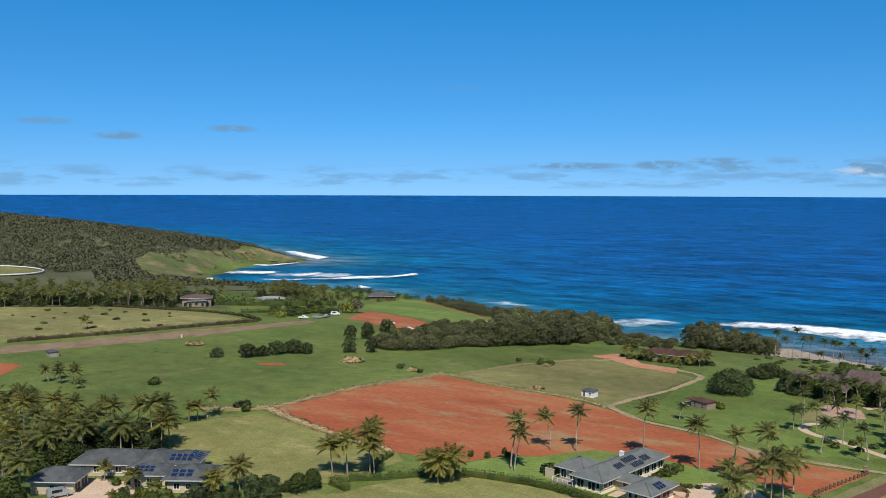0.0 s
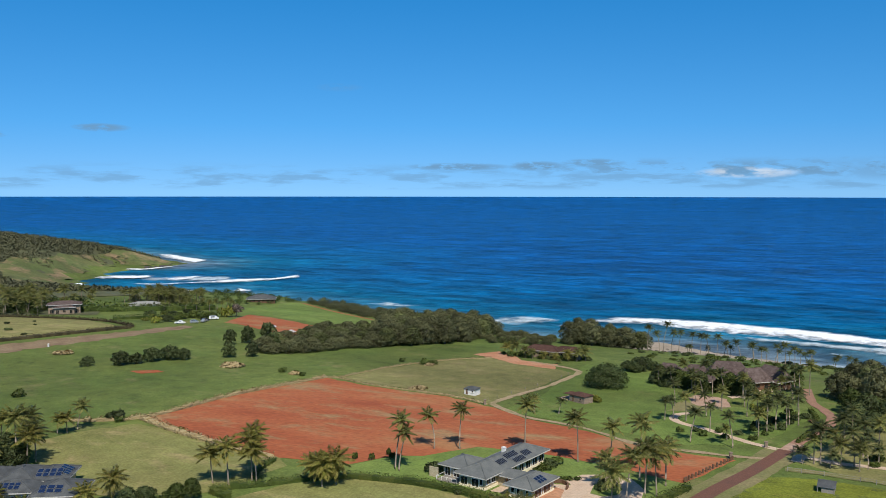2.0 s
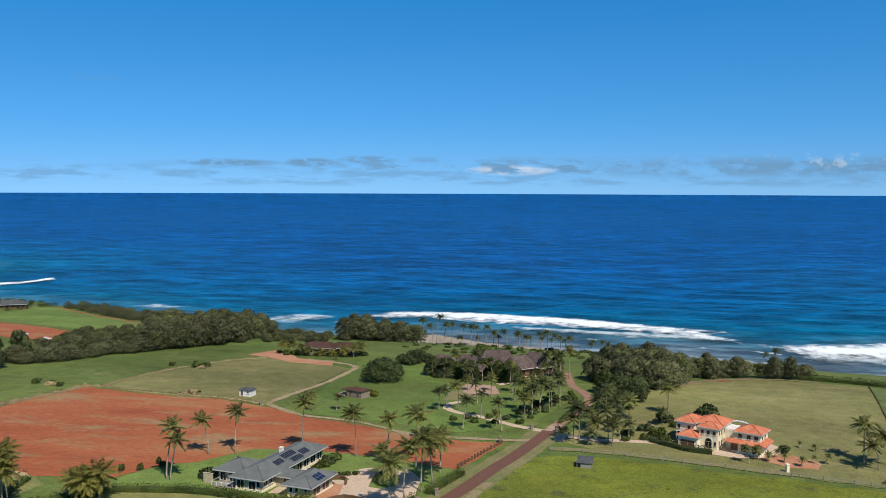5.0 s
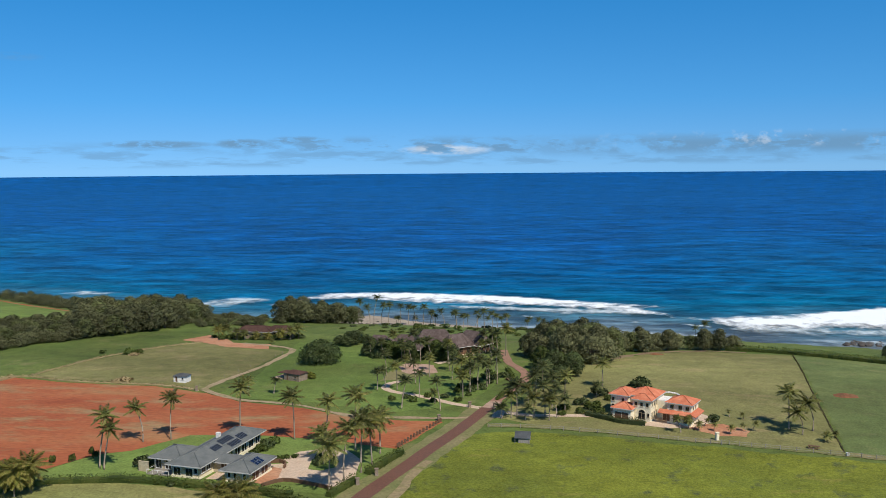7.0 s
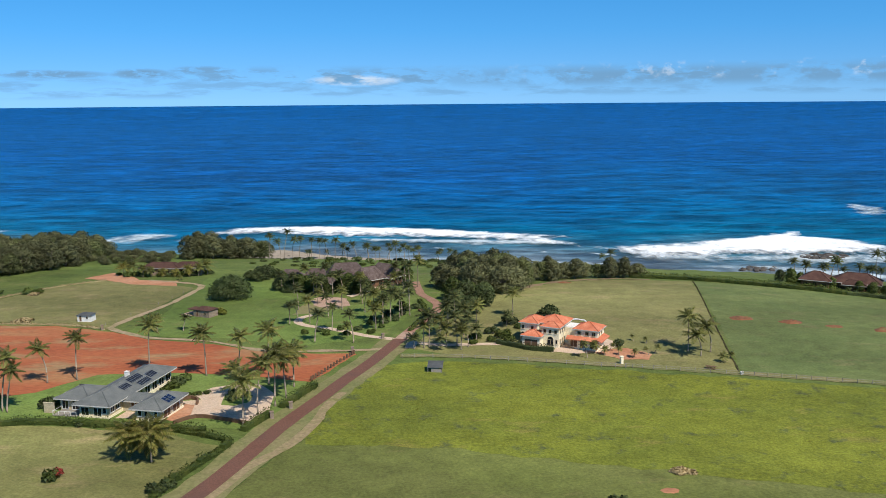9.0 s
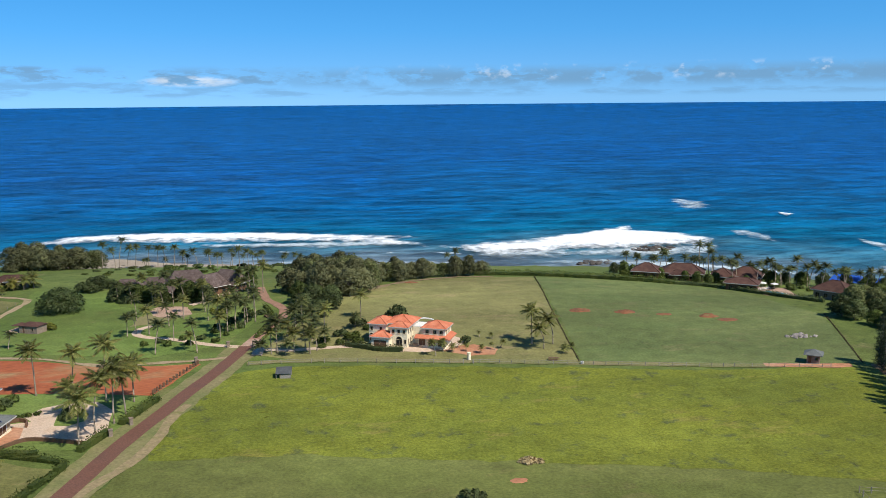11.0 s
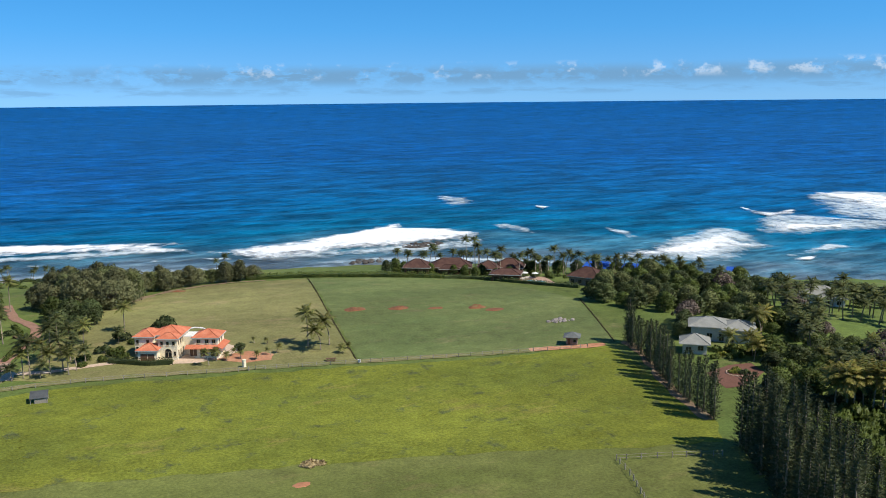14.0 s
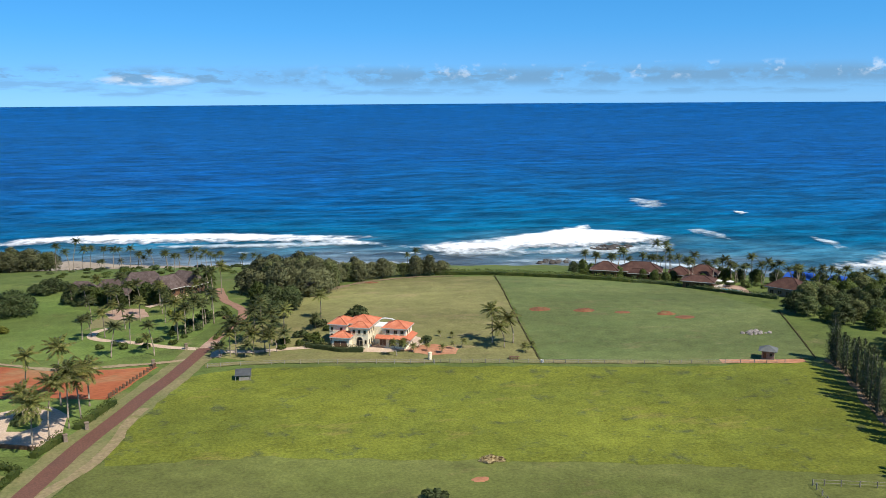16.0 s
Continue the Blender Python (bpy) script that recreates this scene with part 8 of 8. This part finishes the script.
def curved_wall(pts, high, mat, label):
    line = smooth_line(pts, 1.5)
    x0, y0 = line[0]
    z0 = gz(x0, y0)
    ob = thing("garden_wall", x0, y0, z0, 0, label, "wall")
    s = Shape()
    for a, b in zip(line[:-1], line[1:]):
        m, d = (a + b) / 2, b - a
        s.box(m.x - x0, m.y - y0, gz(m.x, m.y) - z0 - 0.2, d.length * 1.03, 0.35, high + 0.2, math.atan2(d.y, d.x))
    part("masonry", s, mat, ob)


curved_wall([(-45.2, 171.4), (-41.5, 175.0), (-36, 173.2), (-30.5, 170.3)], 0.8, BROWN_WOOD, "low curved dark brown wall round the forecourt")
curved_wall([(-47.4, 186.6), (-45.2, 187.4), (-43.4, 185.6), (-43.2, 183.2)], 0.9, BROWN_WOOD, "low dark brown wall beside the garage")


def mound(x, y, r, h, mat, label):
    """A low irregular heap."""
    s = Shape()
    n, m = 18, 6
    z0 = gz(x, y)
    for j in range(m + 1):
        k = j / m
        for i in range(n):
            a = math.tau * i / n
            q = r * k * (1 + 0.25 * noise.noise((math.cos(a) * 2, math.sin(a) * 2, x)))
            px, py = q * math.cos(a) * 1.5, q * math.sin(a)
            s.v.append((px, py, gz(x + px, y + py) - z0 + 0.10 + h * (1 - k * k) * (0.7 + 0.6 * noise.noise((px, py, y))) - (0.12 if j == m else 0)))
    s.f = [(j * n + i, j * n + (i + 1) % n, (j + 1) * n + (i + 1) % n, (j + 1) * n + i)[::-1] for j in range(m) for i in range(n)]
    ob = new("soil_mound", s.mesh("soil_mound", mat, True))
    ob.matrix_basis = pose(x, y, z0, 0, 0, 0)
    tagged(ob, label, "soil heap", "soil heaps of the pasture")


HEAP_SOIL = varied("brown_red_heap_soil", [(0.12, 0.065, 0.034), (0.20, 0.082, 0.04), (0.15, 0.12, 0.05)], 0.3, 0.95, fine=1.5, bump=0.2)
for x, y, r, h in ((106.3, 256.5, 4.2, 0.7), (119.9, 251.8, 4.0, 0.9), (143.7, 241.7, 3.4, 1.0), (131, 247, 3.0, 0.3), (64, 321, 3.0, 0.5), (147, 236, 4.0, 0.3)):
    mound(x, y, r * 0.62, h * 1.1, HEAP_SOIL, "low spread heap of brown-red soil in the pasture")
for x, y, r, h in ((46, 137, 1.2, 0.06),):
    mound(x, y, r, h, ORANGE_SOIL, "bare patch of orange soil in short grass")

PALE_ROCK = varied("pale_field_stone", [(0.22, 0.19, 0.17), (0.34, 0.30, 0.27)], 0.8, 0.95, space="object", fine=4.0, bump=0.05, each=0.2)
STONES = []
for me in BOULDERS:
    c = me.copy()
    c.materials[0] = PALE_ROCK
    STONES.append(c)
for x, y in scatter([(150, 212), (156, 213.5), (158.5, 209), (153, 208)], 1.0, 51):
    ob = new("stone", plant_dice.choice(STONES))
    r = plant_dice.uniform(0.4, 0.9)
    ob.matrix_basis = pose(x, y, gz(x, y) + r * 0.25, 0, 0, plant_dice.uniform(0, 360)) @ Matrix.Diagonal((r, r, r, 1))
    tagged(ob, "grey-brown field stone in a heap", "stone", "stones of the heap")


def bench_table(x, y, turn):
    B = thing("picnic_table", x, y, gz(x, y), turn, "dark low wooden table and benches by the fence", "table")
    part("tabletop", Shape().box(0, 0, 0.68, 2.6, 0.9, 0.08), BROWN_WOOD, B)
    for sg in (-1, 1):
        part("bench", Shape().box(0, sg * 0.85, 0.4, 2.6, 0.32, 0.07), BROWN_WOOD, B)
        part("leg", Shape().box(sg * 0.9, 0, -0.1, 0.1, 1.8, 0.5).box(sg * 0.9, 0, 0.38, 0.1, 0.5, 0.3), BROWN_WOOD, B)


bench_table(78.1, 205.3, -20)
bench_table(8.5, 272, 30)


def tarp_roof(x, y, turn, w, d, h):
    T = thing("tarp_shelter", x, y, gz(x, y), turn, "shelter covered with a bright blue tarpaulin", "shelter", "blue shelters by the shore")
    part("tarpaulin", hip_roof(-w / 2, w / 2, -d / 2, d / 2, h, 0.5, 0.08, gablet=0.6), TARP, T)
    for px in (-w / 2 + 0.3, w / 2 - 0.3):
        for py in (-d / 2 + 0.3, d / 2 - 0.3):
            part("pole", Shape().tube([(px, py, -0.3), (px, py, h)], [0.08, 0.08], 6), GREY_WOOD, T)


tarp_roof(234, 292, -45, 13, 9, 3.4)
tarp_roof(244, 282, -45, 9, 8, 3.2)
tarp_roof(266, 247, -50, 6, 5, 5.0)


def lounger(x, y, turn, mat):
    L = thing("sun_lounger", x, y, gz(x, y) + 0.1, turn, "white sun lounger beside the pool", "lounger", "loungers by the pool")
    part("seat", Shape().box(0, 0, 0.28, 1.3, 0.65, 0.1), mat, L)
    part("backrest", Shape().add([(0.6, -0.32, 0.3), (0.6, 0.32, 0.3), (1.1, 0.32, 0.8), (1.1, -0.32, 0.8), (0.68, -0.32, 0.25), (0.68, 0.32, 0.25), (1.18, 0.32, 0.75), (1.18, -0.32, 0.75)],
         [(0, 1, 2, 3), (7, 6, 5, 4), (0, 4, 5, 1), (1, 5, 6, 2), (2, 6, 7, 3), (3, 7, 4, 0)]), mat, L)
    for px in (-0.55, 0.55):
        part("leg", Shape().box(px, 0, -0.05, 0.06, 0.55, 0.33), mat, L)


for i in range(6):
    lounger(192 + i * 1.6, 287 + i * 1.0, 140, WHITE)
P = thing("pool", 193, 279.5, gz(193, 279.5) + 0.12, -55, "bright blue swimming pool on the stone deck", "pool")
part("water", Shape().box(0, 0, -0.3, 7.5, 3.4, 0.34), POOL, P)
part("coping", Shape().box(0, 1.9, -0.3, 8.3, 0.4, 0.40).box(0, -1.9, -0.3, 8.3, 0.4, 0.40).box(3.95, 0, -0.3, 0.4, 3.4, 0.40).box(-3.95, 0, -0.3, 0.4, 3.4, 0.40), WHITE, P)


def umbrella(x, y):
    U = thing("parasol", x, y, gz(x, y) + 0.1, 0, "white parasol on the pool deck", "parasol", "parasols of the pool deck")
    part("pole", Shape().tube([(0, 0, 0), (0, 0, 2.5)], [0.04, 0.04], 6), ALLOY, U)
    n = 8
    part("canopy", Shape().add([(0, 0, 2.75)] + [(1.5 * math.cos(i * math.tau / n), 1.5 * math.sin(i * math.tau / n), 2.2) for i in range(n)] + [(0, 0, 2.65)],
         [(0, i + 1, (i + 1) % n + 1) for i in range(n)] + [(n + 1, (i + 1) % n + 1, i + 1) for i in range(n)]), WHITE, U)


umbrella(196, 291.5)
umbrella(199, 288.5)


# the white-railed ring in the far valley and the round kerb of the turning circle
def ring_rail(x, y, rx, ry, mat, label, name, high, category):
    z0 = gz(x, y)
    R = thing(name, x, y, z0, 0, label, category)
    n = 36
    pts = [(rx * math.cos(i * math.tau / n), ry * math.sin(i * math.tau / n)) for i in range(n + 1)]
    part("rail", Shape().tube([(a, b, gz(x + a, y + b) - z0 + high) for a, b in pts], [high * 0.35] * (n + 1), 5), mat, R)
    for a, b in pts[:-1:2]:
        part("post", Shape().box(a, b, gz(x + a, y + b) - z0 - 0.3, 0.3, 0.3, high + 0.3), mat, R)


ring_rail(-648, 432, 34, 34, WHITE, "white rail round a riding ring in the valley", "ring_fence", 1.6, "fence")
field("ring_grass", [(-648 + 33 * math.cos(i * math.tau / 20), 432 + 33 * math.sin(i * math.tau / 20)) for i in range(20)], G_DULL, 4.0, "pale grass inside the riding ring", "ground", 0.1, 12.0, 12.0)
ring_rail(157, 142.5, 2.8, 2.8, CONCRETE, "pale kerb round a planted island", "island_kerb", 0.25, "kerb")
for x, y in ((157, 142.5), (158, 141.4), (156, 143.4), (157.8, 143.6)):
    grow("shrub", plant_dice.choice(SHRUBS + GOLD_SHRUBS), ("stems", "leaves"), x, y, 0.8, x * 60, "garden shrub on the round island", "shrub", "shrubs of the island", 0.05)
